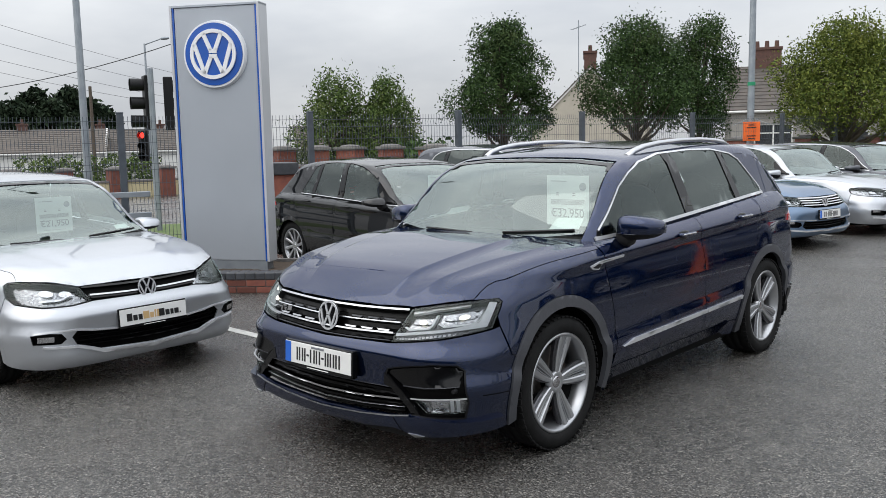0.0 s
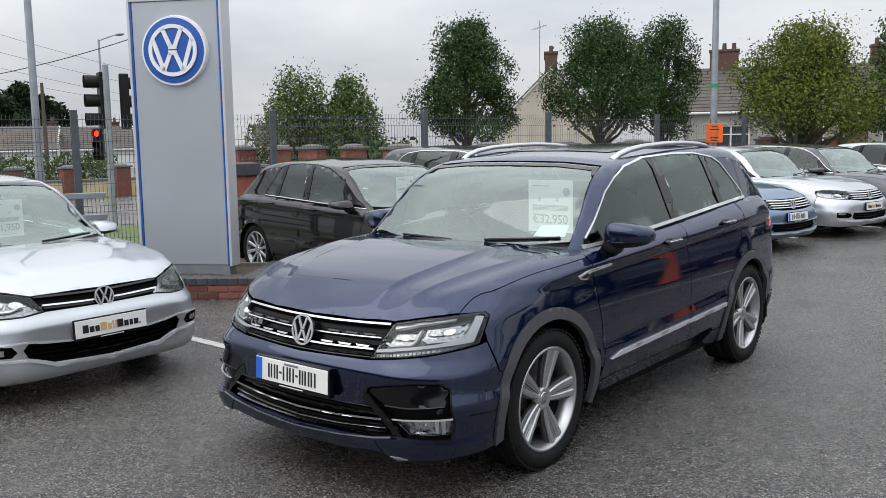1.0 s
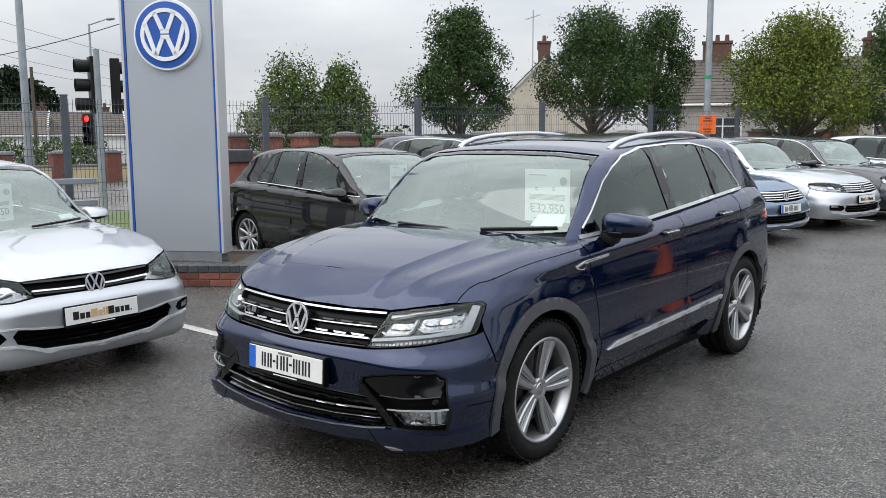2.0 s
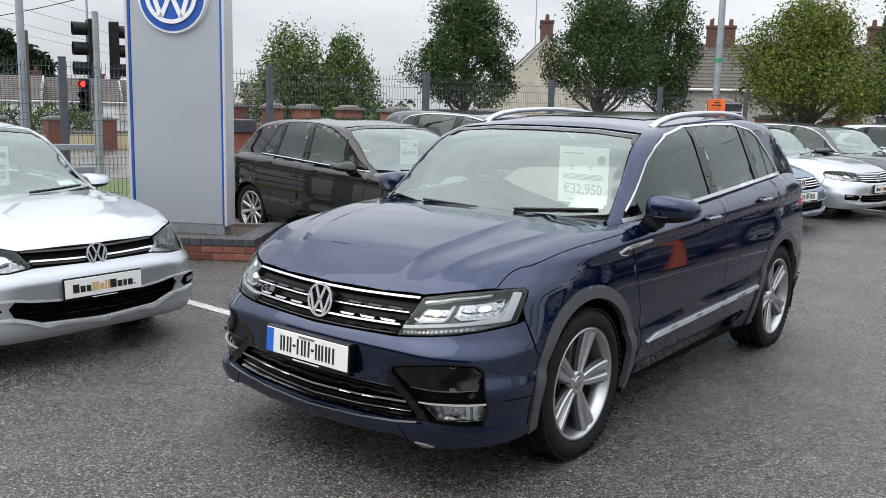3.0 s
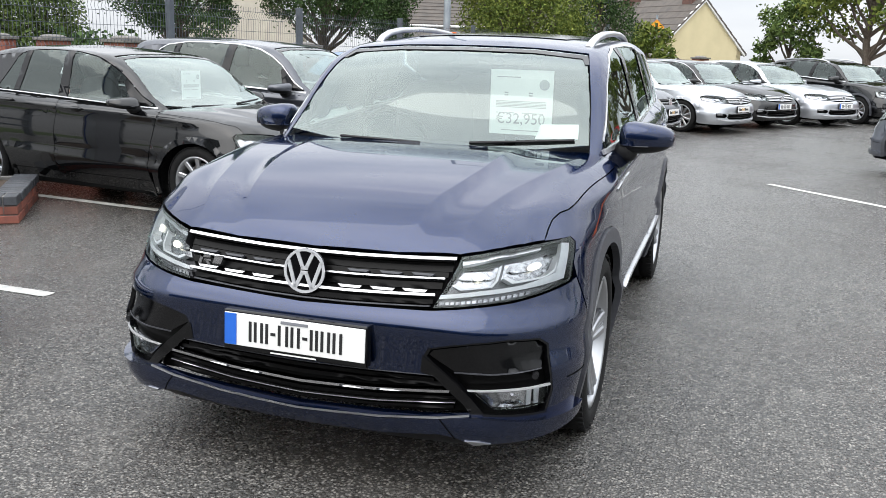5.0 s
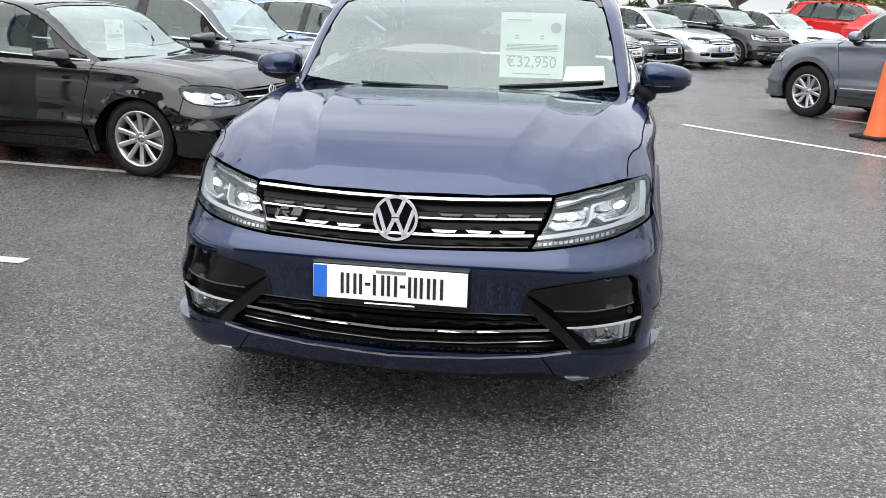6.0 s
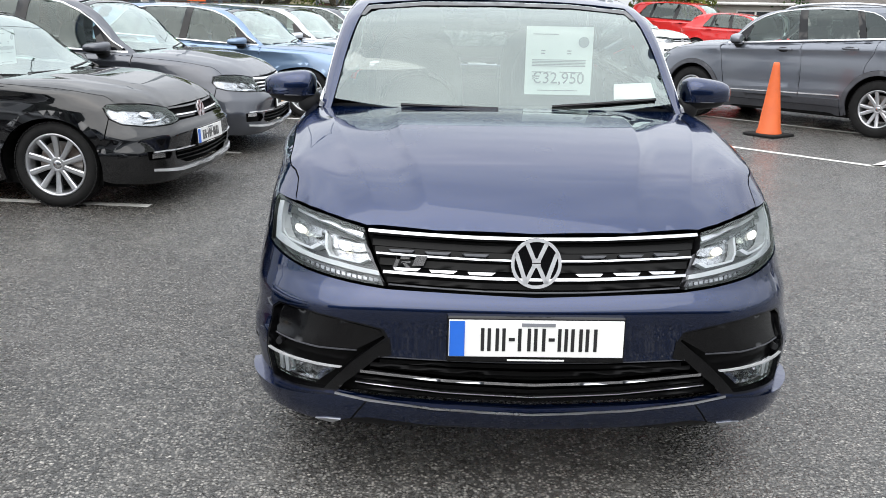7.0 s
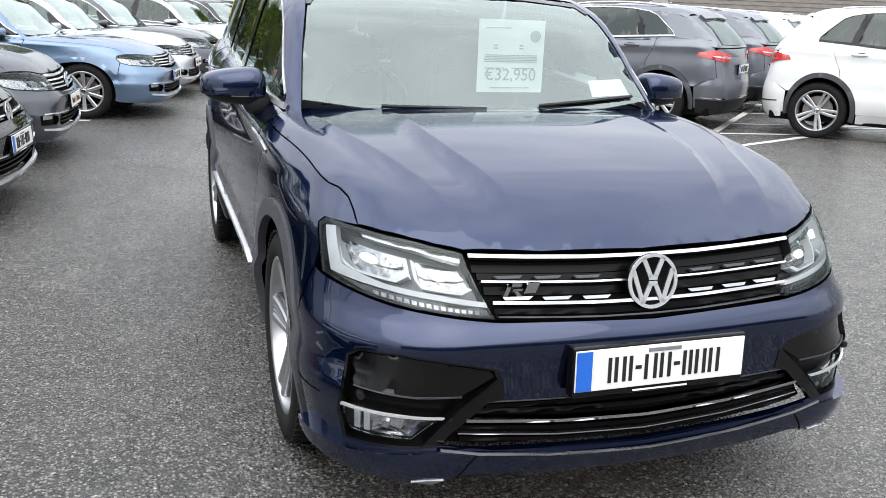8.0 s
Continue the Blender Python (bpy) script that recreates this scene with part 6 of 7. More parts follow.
for a, b in (((-2.445, .63), (-7.2, .75)), ((-2.377, 3.09), (-7.0, 3.55)), ((-2.19, 5.54), (-6.6, 5.95)), ((-1.85, 8.31), (-6.0, 8.9)), ((-1.3, 10.7), (-5.4, 11.5)), ((-.6, 13.0), (-4.6, 14.0)),
             ((.53, 15.8), (-3.3, 17.5)), ((1.5, 17.5), (-2.2, 19.6)), ((2.7, 18.7), (-.8, 21.3)), ((4.05, 19.8), (.8, 22.7)),
             ((1.78, 8.0), (4.25, 5.36)), ((3.55, 9.76), (5.95, 7.15)), ((4.25, 5.36), (7.15, 6.55)), ((4.25, 5.36), (9.2, 10.3)), ((5.75, 6.85), (7.25, 6.60)), ((7.9, 9.0), (9.6, 8.1)), ((6.7, 7.75), (8.6, 7.35)), ((7.15, 6.55), (9.9, 3.8)), ((8.1, 9.2), (5.5, 12.0)), ((7.6, 7.1), (10.6, 7.2))):
    ground_line(a, b)

# ---- planter and pylon sign ----
PL_A = 36.0
PLANTER = pose(-4.17, 2.20, 0, 0, 0, PL_A)
planter = thing("planter", "low brick planter with a blue brick coping and bare soil", "planter", PLANTER)
# local: x runs back along the front from its outer corner (x = 0 to -2.2), y to the back (0 to 1.25)
PW_, PD_ = 2.2, 1.25
bm = bmesh.new()
box(bm, (-PW_ + .012, .012, -.02), (-.012, .11, .225))
box(bm, (-PW_ + .012, PD_ - .11, -.02), (-.012, PD_ - .012, .225))
box(bm, (-.11, .10, -.02), (-.012, PD_ - .10, .225))
box(bm, (-PW_ + .012, .10, -.02), (-PW_ + .11, PD_ - .10, .225))
part("core", bm, M["mortar"], planter)
bm = bmesh.new()
bmesh.ops.create_grid(bm, x_segments=26, y_segments=14, size=.5, matrix=Matrix.Translation((-PW_ / 2, PD_ / 2, .19)) @ Matrix.Diagonal((PW_ - .2, PD_ - .2, 1, 1)))
for v in bm.verts:
    v.co.z += .03 * noise.noise(v.co * 9)
part("soil", bm, M["soil"], planter, smooth=True)


def block_mesh(name, d, bevel, mat):
    bm = bmesh.new()
    box(bm, tuple(-v / 2 for v in d), tuple(v / 2 for v in d), 0)
    bmesh.ops.bevel(bm, geom=bm.edges[:], offset=bevel, segments=1, affect='EDGES')
    me = bpy.data.meshes.new(name)
    bm.to_mesh(me)
    bm.free()
    me.materials.append(mat)
    return me


BRICK = block_mesh("brick", (.215, .1025, .065), .004, M["brick"])
SOLDIER = block_mesh("coping_brick", (.103, .215, .075), .006, M["brick_blue"])
LAID = random.Random(5)


def lay(me, m, parent, name):
    ob = new(name, me)
    ob.parent = parent
    ob.matrix_basis = m @ pose(LAID.uniform(-.001, .001), LAID.uniform(-.003, .003), 0, LAID.uniform(-.6, .6), 0, LAID.uniform(-.6, .6))


for r, z in enumerate((.036, .111)):
    for i in range(10):
        x = -.108 - .225 * i - (.1125 if r % 2 else 0)
        if x > -PW_ + .05:
            lay(BRICK, pose(x, .051, z), planter, "brick")
    for i in range(5):
        y = .108 + .225 * i + (.1125 if r % 2 == 0 else 0)
        if y < PD_ - .05:
            lay(BRICK, pose(-.051, y, z, 0, 0, 90), planter, "brick")
for i in range(20):
    lay(SOLDIER, pose(-.055 - .1125 * i, .102, .190), planter, "coping_brick")
for i in range(10):
    lay(SOLDIER, pose(-.102, .215 + .06 + .1125 * i, .190, 0, 0, 90), planter, "coping_brick")

PYL = pose(-4.79, 2.335, 0, 0, 0, 30)
pylon = thing("pylon_sign", "tall grey pylon sign with blue edges and round emblem", "sign", PYL)
# local: face on y = 0 from x = -1.10 to 0
bm = bmesh.new()
box(bm, (-1.045, .012, .30), (-.055, .20, 3.20), .006)
part("panel", bm, M["sign_grey"], pylon)
for x0, x1 in ((-1.10, -1.07), (-.030, 0)):
    bm = bmesh.new()
    box(bm, (x0, -.004, .285), (x1, .225, 3.235), .004)
    part("edge_post", bm, M["sign_edge"], pylon)
for x0, x1 in ((-1.068, -1.047), (-.053, -.032)):
    bm = bmesh.new()
    box(bm, (x0, .004, .29), (x1, .21, 3.225), .002)
    part("edge_strip", bm, M["sign_blue"], pylon, "bright blue edge strip")
bm = bmesh.new()
box(bm, (-1.10, -.002, 3.202), (0, .22, 3.23), .004)
part("top_cap", bm, M["sign_grey"], pylon)
bm = bmesh.new()
box(bm, (-1.06, .02, .18), (-.04, .19, .30), .004)
part("plinth", bm, M["galv"], pylon)
emb = Matrix.Translation((-.55, -.012, 2.665))
bm = bmesh.new()
bmesh.ops.create_cone(bm, cap_ends=True, segments=64, radius1=.385, radius2=.372, depth=.05, matrix=emb @ pose(0, 0, 0, 90))
rim = part("emblem_rim", bm, M["sign_white"], pylon)
bm = bmesh.new()
bmesh.ops.create_cone(bm, cap_ends=True, segments=64, radius1=.358, radius2=.35, depth=.05, matrix=emb @ pose(0, -.008, 0, 90))
part("emblem_disc", bm, M["sign_blue"], pylon)
chevron_badge(pylon, "emblem", .280, M["sign_blue"], M["sign_white"], emb @ Matrix.Translation((0, -.022, 0)), .15)

# ---- mesh fence on steel posts ----
FENCE_0, FENCE_D, SPAN = Vector((-6.59, 7.69, 0)), Vector((.3746, .9272, 0)), 2.6
fence = thing("fence", "dark grey welded mesh fence on square steel posts", "fence", pose(0, 0, 0), kind="structure")
FA = math.degrees(math.atan2(FENCE_D.y, FENCE_D.x))


def post_mesh():
    bm = bmesh.new()
    box(bm, (-.045, -.045, 0), (.045, .045, 2.12), .004)
    box(bm, (-.05, -.05, 2.12), (.05, .05, 2.14), .004)
    me = bpy.data.meshes.new("post")
    bm.to_mesh(me)
    bm.free()
    me.materials.append(M["fence"])
    return me


def mesh_panel():
    bm = bmesh.new()
    folds = lambda z: .035 * max(0, 1 - min(abs(z - f) for f in (.25, .85, 1.45, 1.95)) / .06)
    zs = [.06, .19, .25, .31, .79, .85, .91, 1.39, 1.45, 1.51, 1.89, 1.95, 2.01, 2.08]
    for i in range(51):
        x = .05 + i * .05
        pts = [Vector((x, folds(z), z)) for z in zs]
        for a, b in zip(pts, pts[1:]):
            r = .0032
            q = [bm.verts.new(p + d) for p in (a, b) for d in (Vector((-r, 0, 0)), Vector((r, 0, 0)), Vector((0, r, 0)))]
            for j in range(3):
                k = (j + 1) % 3
                bm.faces.new((q[j], q[k], q[3 + k], q[3 + j]))
    for z in (.08, .19, .31, .5, .7, .79, .91, 1.1, 1.3, 1.39, 1.51, 1.7, 1.89, 2.01):
        box(bm, (.045, folds(z) - .006, z - .003), (2.555, folds(z), z + .003))
    me = bpy.data.meshes.new("mesh_panel")
    bm.to_mesh(me)
    bm.free()
    me.materials.append(M["fence"])
    return me


PM, MM = post_mesh(), mesh_panel()
# one straight run up to the bend at FENCE_0, then a run that follows the parked row
POSTS = [FENCE_0 + FENCE_D * SPAN * k for k in (-7, -6, -5, -4.1, -3.1, -2.1, -1)] + [Vector((-6.50, 7.65, 0)) + Vector((.1045, .9945, 0)) * u for u in (0, 3.31, 7.19, 11.31, 14.4, 17.6, 21.9, 25.5, 29.1, 32.7)]
for p, q in zip(POSTS, POSTS[1:]):
    turn = math.degrees(math.atan2(q.y - p.y, q.x - p.x))
    a = new("post", PM)
    a.parent = fence
    a.matrix_basis = pose(p.x, p.y, 0, 0, 0, turn)
    b = new("mesh_panel", MM)
    b.parent = fence
    b.matrix_basis = pose(p.x, p.y, 0, 0, 0, turn) @ Matrix.Diagonal(((q - p).length / SPAN, 1, 1, 1))
bm = bmesh.new()
box(bm, (-.05, -.05, 0), (.03, .03, 1.25), .005)
for z in (.62, .92):
    box(bm, (0, -.03, z), (2.4, .03, z + .08), .008)
gate = tagged(part("metal_gate", bm, M["galv"], None), "galvanised steel gate rail before the mesh fence", "gate")
gp = FENCE_0 + FENCE_D * SPAN * -2.9
gate.matrix_basis = pose(gp.x + .35, gp.y - .15, 0, 0, 0, FA)


# ---- verge and brick garden wall beyond the fence ----
EYE0 = Vector((3.48, -3.76, 0))


def at_bearing(b, d, z=0.0, eye=EYE0):
    """The place d metres from the first eye, b degrees to the left of +y."""
    return Vector((eye.x - d * math.sin(radians(b)), eye.y + d * math.cos(radians(b)), z))


bm = bmesh.new()
va = [FENCE_0 + FENCE_D * SPAN * k + Vector((-.9272, .3746, 0)) * o + Vector((0, 0, .004)) for k, o in ((-6, .5), (14, .5), (14, 5.5), (-6, 5.5))]
bm.faces.new([bm.verts.new(v) for v in va])
tagged(part("verge", bm, M["grass"], None), "rough grass verge outside the fence", "grass", kind="structure")


def garden_wall(pts, name="garden_wall", run="brick"):
    w = thing(name, "red brick garden wall with capped piers", "wall", pose(0, 0, 0), kind="structure")
    for a, b in zip(pts, pts[1:]):
        d = b - a
        ang = math.degrees(math.atan2(d.y, d.x))
        bm = bmesh.new()
        box(bm, (.2, -.11, -.3), (d.length - .2, .11, 1.05), .01, pose(a.x, a.y, a.z, 0, 0, ang))
        part("wall_run", bm, M[run], w)
        bm = bmesh.new()
        box(bm, (.2, -.14, 1.05), (d.length - .2, .14, 1.12), .012, pose(a.x, a.y, a.z, 0, 0, ang))
        part("wall_coping", bm, M["mortar"], w)
    for a, b in zip(pts, pts[1:] + pts[-2:-1]):
        ang = math.degrees(math.atan2((b - a).y, (b - a).x))
        bm = bmesh.new()
        box(bm, (-.25, -.25, -.3), (.25, .25, 1.46), .01, pose(a.x, a.y, a.z, 0, 0, ang))
        p = part("pier", bm, M["brick"], w)
        bm = bmesh.new()
        box(bm, (-.30, -.30, 1.46), (.30, .30, 1.52), .012, pose(a.x, a.y, a.z, 0, 0, ang))
        rounded(bm, (a.x, a.y, a.z + 1.53), (.24, .24, .05), 2.2)
        part("pier_cap", bm, M["mortar"], p)


garden_wall([at_bearing(*q) for q in ((56, 24), (52.5, 23), (50.2, 21.5), (48.2, 21.5), (45.6, 21.0), (42.7, 17.6), (37.0, 19.0), (32.2, 20.5), (27.8, 22.5), (23.6, 24.8), (19.8, 28.0), (16.0, 31.8), (12.5, 35), (9, 37.5), (5.5, 40), (2, 42))])


garden_wall([at_bearing(b, d, -.55) for b, d in ((72, 31), (68.5, 30.5), (65.5, 30), (62.6, 30), (59.8, 30.5), (57, 31.5))], run="render_yellow")
gpier = thing("gate_pier", "square brick gate pier with a dark cap", "pier", pose(-7.25, 4.35, 0, 0, 0, FA))
bm = bmesh.new()
box(bm, (-.21, -.21, -.1), (.21, .21, 1.18), .008)
part("shaft", bm, M["brick"], gpier)
bm = bmesh.new()
box(bm, (-.26, -.26, 1.18), (.26, .26, 1.36), .015)
part("cap", bm, M["brick_blue"], gpier)


# ---- trees ----
def tree(base, height, spread, crown_lo, kind, label, seed, clumps=16, leaves=7000, size=.10, shape=1.0, up=0.0):
    rnd = random.Random(seed)
    t = thing("tree", label, "tree", Matrix.Translation(base))
    bm = bmesh.new()
    cz = crown_lo + (height - crown_lo) * .35
    trunk = spread * .055 + .05
    prev, r = Vector((0, 0, -.2)), trunk
    for i in range(1, 6):
        nxt = Vector((rnd.uniform(-.05, .05) * i * .5, rnd.uniform(-.05, .05) * i * .5, cz * i / 5))
        rod(bm, prev, nxt, r, r * .86, 10)
        prev, r = nxt, r * .86
    centres = []
    for i in range(clumps):
        u = (i + .5) / clumps
        z = crown_lo + (height - crown_lo) * (.10 + .86 * u)
        w = (z - crown_lo) / (height - crown_lo)
        rad = spread * (math.sin(math.pi * min(1, .18 + .80 * w ** shape)) ** .75) * rnd.uniform(.45, .82)
        a = i * 2.4 + rnd.uniform(-.5, .5)
        c = Vector((rad * math.cos(a), rad * math.sin(a), z))
        centres.append((c, spread * rnd.uniform(.26, .42)))
        start = Vector((0, 0, min(cz, max(crown_lo * .7, z - spread * .7))))
        mid = start.lerp(c, .55) + Vector((0, 0, -.08 * spread))
        rod(bm, start, mid, trunk * .42, trunk * .26, 6)
        rod(bm, mid, c, trunk * .26, trunk * .08, 6)
    part("trunk", bm, M["bark"], t)
    g = np.random.RandomState(seed)
    n = leaves
    which = g.randint(0, len(centres), n)
    cc = np.array([tuple(c) for c, _ in centres])[which]
    rr = np.array([q for _, q in centres])[which][:, None]
    d = g.normal(size=(n, 3))
    d /= np.linalg.norm(d, axis=1)[:, None]
    p = cc + d * rr * (g.uniform(0.25, 1.0, (n, 1)) ** .5) * np.array([1, 1, .8 + up]) * (1 + .13 * g.normal(size=(n, 1)))
    tips = g.rand(n) < .045
    p[tips] += d[tips] * rr[tips] * .4 + np.array([0, 0, .25 * spread * up])
    s = size * g.uniform(.6, 1.3, (n, 1))
    a = g.normal(size=(n, 3))
    a /= np.linalg.norm(a, axis=1)[:, None]
    b = np.cross(a, g.normal(size=(n, 3)))
    b /= np.linalg.norm(b, axis=1)[:, None]
    v = np.concatenate([p - a * s, p + b * s * .45, p + a * s, p - b * s * .45], 1).reshape(-1, 3)
    me = bpy.data.meshes.new("crown")
    me.from_pydata(v.tolist(), [], np.arange(4 * n).reshape(-1, 4).tolist())
    me.materials.append(M[kind])
    c = new("crown", me)
    c.parent = t
    return tagged(c, kind="stuff") and t


tree(at_bearing(49.0, 23.5), 3.15, 1.2, .4, "leaf_light", "feathery light green shrub-like tree behind the fence", 3, 18, 17000, .042, .8, .6)
tree(at_bearing(45.7, 23.0), 3.1, 1.0, .4, "leaf_light", "feathery light green shrub-like tree behind the fence", 4, 16, 15000, .042, .8, .6)
tree(at_bearing(38.3, 25), 4.8, 1.55, 1.5, "leaf_dark", "dense dark green pointed tree behind the fence", 5, 28, 32000, .044, .62)
tree(at_bearing(29.8, 26.5), 4.75, 1.85, 1.9, "leaf_dark", "broad dark green tree with a short trunk", 6, 28, 32000, .044, .75)
tree(at_bearing(26.0, 28.5), 5.0, 1.4, 1.5, "leaf_dark", "dark green tree with upright twigs", 7, 22, 24000, .044, .75, .3)
tree(at_bearing(17.9, 28), 4.55, 2.4, 1.6, "leaf_mid", "rounded yellow-green tree behind the fence", 8, 34, 36000, .048, .7)
tree(at_bearing(12.6, 31), 5.0, 1.5, 1.4, "leaf_dark", "thin dark green tree behind the fence", 9, 18, 12000, .055, .7, .2)
tree(Vector((2.9, 31, 0)), 3.6, 1.4, .8, "leaf_light", "loose light green bush by the yellow house", 11, 12, 4000, .09, .8)
tree(Vector((5.2, 29, 0)), 6.0, 2.3, 2.2, "leaf_mid", "tall leafy tree reaching over the parked row", 12, 20, 8000, .1, .7)
tree(Vector((-2.0, 31, 0)), 2.6, 1.2, .3, "leaf_mid", "round green garden bush", 13, 10, 3500, .09, .9)
tree(Vector((8.6, 30, 0)), 3.0, 2.0, .4, "leaf_mid", "green hedge bush behind the parked row", 14, 14, 5000, .1, .9)
tree(Vector((14.0, 33, 0)), 3.4, 2.2, .4, "leaf_dark", "green hedge bush behind the parked row", 15, 14, 5000, .1, .9)
for i, (b, d, h) in enumerate(((68.0, 70, 6.4), (66.9, 72, 7.6), (66.0, 70, 6.6), (64.9, 74, 7.8), (64.0, 75, 7.0), (63.2, 78, 6.4), (70.2, 75, 5.4))):
    tree(at_bearing(b, d, -1.6), h, 2.2, 1.6, "needle", "dark far pine standing behind the houses", 20 + i, 14, 3800, .22, .6)


def hedge(a, b, h, w, seed, kind="leaf_mid", label="clipped green garden hedge"):
    g = np.random.RandomState(seed)
    d = b - a
    n = int(d.length * 900)
    u, vv, ww = g.rand(n, 1), g.uniform(-.5, .5, (n, 1)), g.rand(n, 1)
    side = np.array([-d.y, d.x, 0]) / d.length
    p = np.array(a) + u * np.array(d) + side * vv * w + np.array([0, 0, 1]) * ww * h * (1 + .12 * np.sin(u * 40))
    s = .06 * g.uniform(.6, 1.4, (n, 1))
    x = g.normal(size=(n, 3))
    x /= np.linalg.norm(x, axis=1)[:, None]
    y = np.cross(x, g.normal(size=(n, 3)))
    y /= np.linalg.norm(y, axis=1)[:, None]
    v = np.concatenate([p - x * s, p + y * s * .6, p + x * s, p - y * s * .6], 1).reshape(-1, 3)
    me = bpy.data.meshes.new("hedge")
    me.from_pydata(v.tolist(), [], np.arange(4 * n).reshape(-1, 4).tolist())
    me.materials.append(M[kind])
    tagged(new("hedge", me), label, "hedge", kind="stuff")


hedge(at_bearing(45.3, 23.2), at_bearing(42.6, 19.8), 1.55, .8, 31, "leaf_dark")
hedge(at_bearing(68, 36), at_bearing(60, 34), 1.25, .8, 32, "leaf_light", "patchy green planting along the far street")
hedge(at_bearing(54, 24.5), at_bearing(51.5, 24.5), 1.4, .9, 33, "leaf_light")


# ---- houses ----
def house(name, label, m, length, depth, eaves, ridge, wall_mat, chimneys=(), windows=(), gable_windows=(), doors=()):
    """A gabled house: x along the ridge (0 to length), y back from the front wall, with real openings in front."""
    h = thing(name, label, "house", m)
    bm = bmesh.new()
    t = .25
    # front wall: one sheet with its openings left out, given a thickness
    cuts = [(x, x + w, z, z + hh) for x, z, w, hh in windows] + [(x, x + w, -1, hh) for x, w, hh in doors]
    xs = sorted({0.0, length} | {c for q in cuts for c in q[:2]})
    zs = sorted({-1, eaves} | {c for q in cuts for c in q[2:]})
    vs = {(i, j): bm.verts.new((x, 0, z)) for i, x in enumerate(xs) for j, z in enumerate(zs)}
    for i in range(len(xs) - 1):
        for j in range(len(zs) - 1):
            cx, cz = (xs[i] + xs[i + 1]) / 2, (zs[j] + zs[j + 1]) / 2
            if not any(q[0] < cx < q[1] and q[2] < cz < q[3] for q in cuts):
                bm.faces.new((vs[i, j], vs[i + 1, j], vs[i + 1, j + 1], vs[i, j + 1]))
    for v in [v for v in bm.verts if not v.link_faces]:
        bm.verts.remove(v)
    ex = bmesh.ops.extrude_face_region(bm, geom=bm.faces[:])
    bmesh.ops.translate(bm, verts=[v for v in ex["geom"] if isinstance(v, bmesh.types.BMVert)], vec=(0, t, 0))
    bmesh.ops.recalc_face_normals(bm, faces=bm.faces[:])
    part("front_wall", bm, wall_mat, h)
    bm = bmesh.new()
    box(bm, (0, depth - t, -1), (length, depth, eaves))
    part("back_wall", bm, wall_mat, h)
    for gx in (0.0, length - t):
        bm = bmesh.new()
        pts = [(0, -1), (depth, -1), (depth, eaves), (depth / 2, ridge), (0, eaves)]
        a = [bm.verts.new((gx, y, z)) for y, z in pts]
        b = [bm.verts.new((gx + t, y, z)) for y, z in pts]
        bm.faces.new(a[::-1])
        bm.faces.new(b)
        for i in range(5):
            j = (i + 1) % 5
            bm.faces.new((a[i], a[j], b[j], b[i]))
        bmesh.ops.recalc_face_normals(bm, faces=bm.faces[:])
        part("gable_wall", bm, wall_mat, h)
        bm = bmesh.new()
        for sgn in (0, 1):
            y0, y1 = (-.18, depth / 2) if sgn == 0 else (depth + .18, depth / 2)
            z0 = eaves - .18 * (ridge - eaves) / (depth / 2)
            ex = -.10 if gx == 0 else length
            q = [bm.verts.new(v) for v in ((ex, y0, z0 - .10), (ex, y1, ridge - .08), (ex, y1, ridge + .10), (ex, y0, z0 + .08))]
            r = [bm.verts.new(v.co + Vector((.10, 0, 0))) for v in q]
            bm.faces.new(q)
            bm.faces.new(r[::-1])
            for i in range(4):
                j = (i + 1) % 4
                bm.faces.new((q[j], q[i], r[i], r[j]))
        bmesh.ops.recalc_face_normals(bm, faces=bm.faces[:])
        part("barge_board", bm, M["barge"], h, "white barge board")
    slope = (ridge - eaves) / (depth / 2)
    for sgn in (1, -1):
        bm = bmesh.new()
        rows = max(8, int(depth / 2 / .28))
        prof = []
        for i in range(rows):
            u0, u1 = -.25 + (depth / 2 + .25) * i / rows, -.25 + (depth / 2 + .25) * (i + 1) / rows
            prof += [(u0, .05), (u1, .02)]
        prof += [(depth / 2, -.05), (-.25, -.05)]
        q = []
        for u, lift in prof:
            y, z = (u if sgn > 0 else depth - u), eaves + u * slope + lift + .06
            q.append([bm.verts.new((x, y, z)) for x in (-.12, length + .12)])
        for j in range(len(q)):
            k = (j + 1) % len(q)
            bm.faces.new((q[j][0], q[j][1], q[k][1], q[k][0]))
        bm.faces.new([v[0] for v in q])
        bm.faces.new([v[1] for v in q[::-1]])
        bmesh.ops.recalc_face_normals(bm, faces=bm.faces[:])
        part("roof_slope", bm, M["tile"], h, "dark tiled roof slope")
    bm = bmesh.new()
    rod(bm, (-.1, -.22, eaves - .12), (length + .1, -.22, eaves - .12), .06)
    part("gutter", bm, M["barge"], h)
    for cx, cw, ch in chimneys:
        bm = bmesh.new()
        box(bm, (cx, depth / 2 - .3, ridge - .8), (cx + cw, depth / 2 + .3, ridge + ch), .01)
        box(bm, (cx - .05, depth / 2 - .35, ridge + ch), (cx + cw + .05, depth / 2 + .35, ridge + ch + .12), .01)
        c = part("chimney", bm, M["brick_dark"], h)
        k = max(1, int(cw / .4))
        for i in range(k):
            bm = bmesh.new()
            x = cx + cw * (i + .5) / k
            rod(bm, (x, depth / 2, ridge + ch + .1), (x, depth / 2, ridge + ch + .42), .11, .09, 12)
            part("chimney_pot", bm, M["brick_dark"], c)
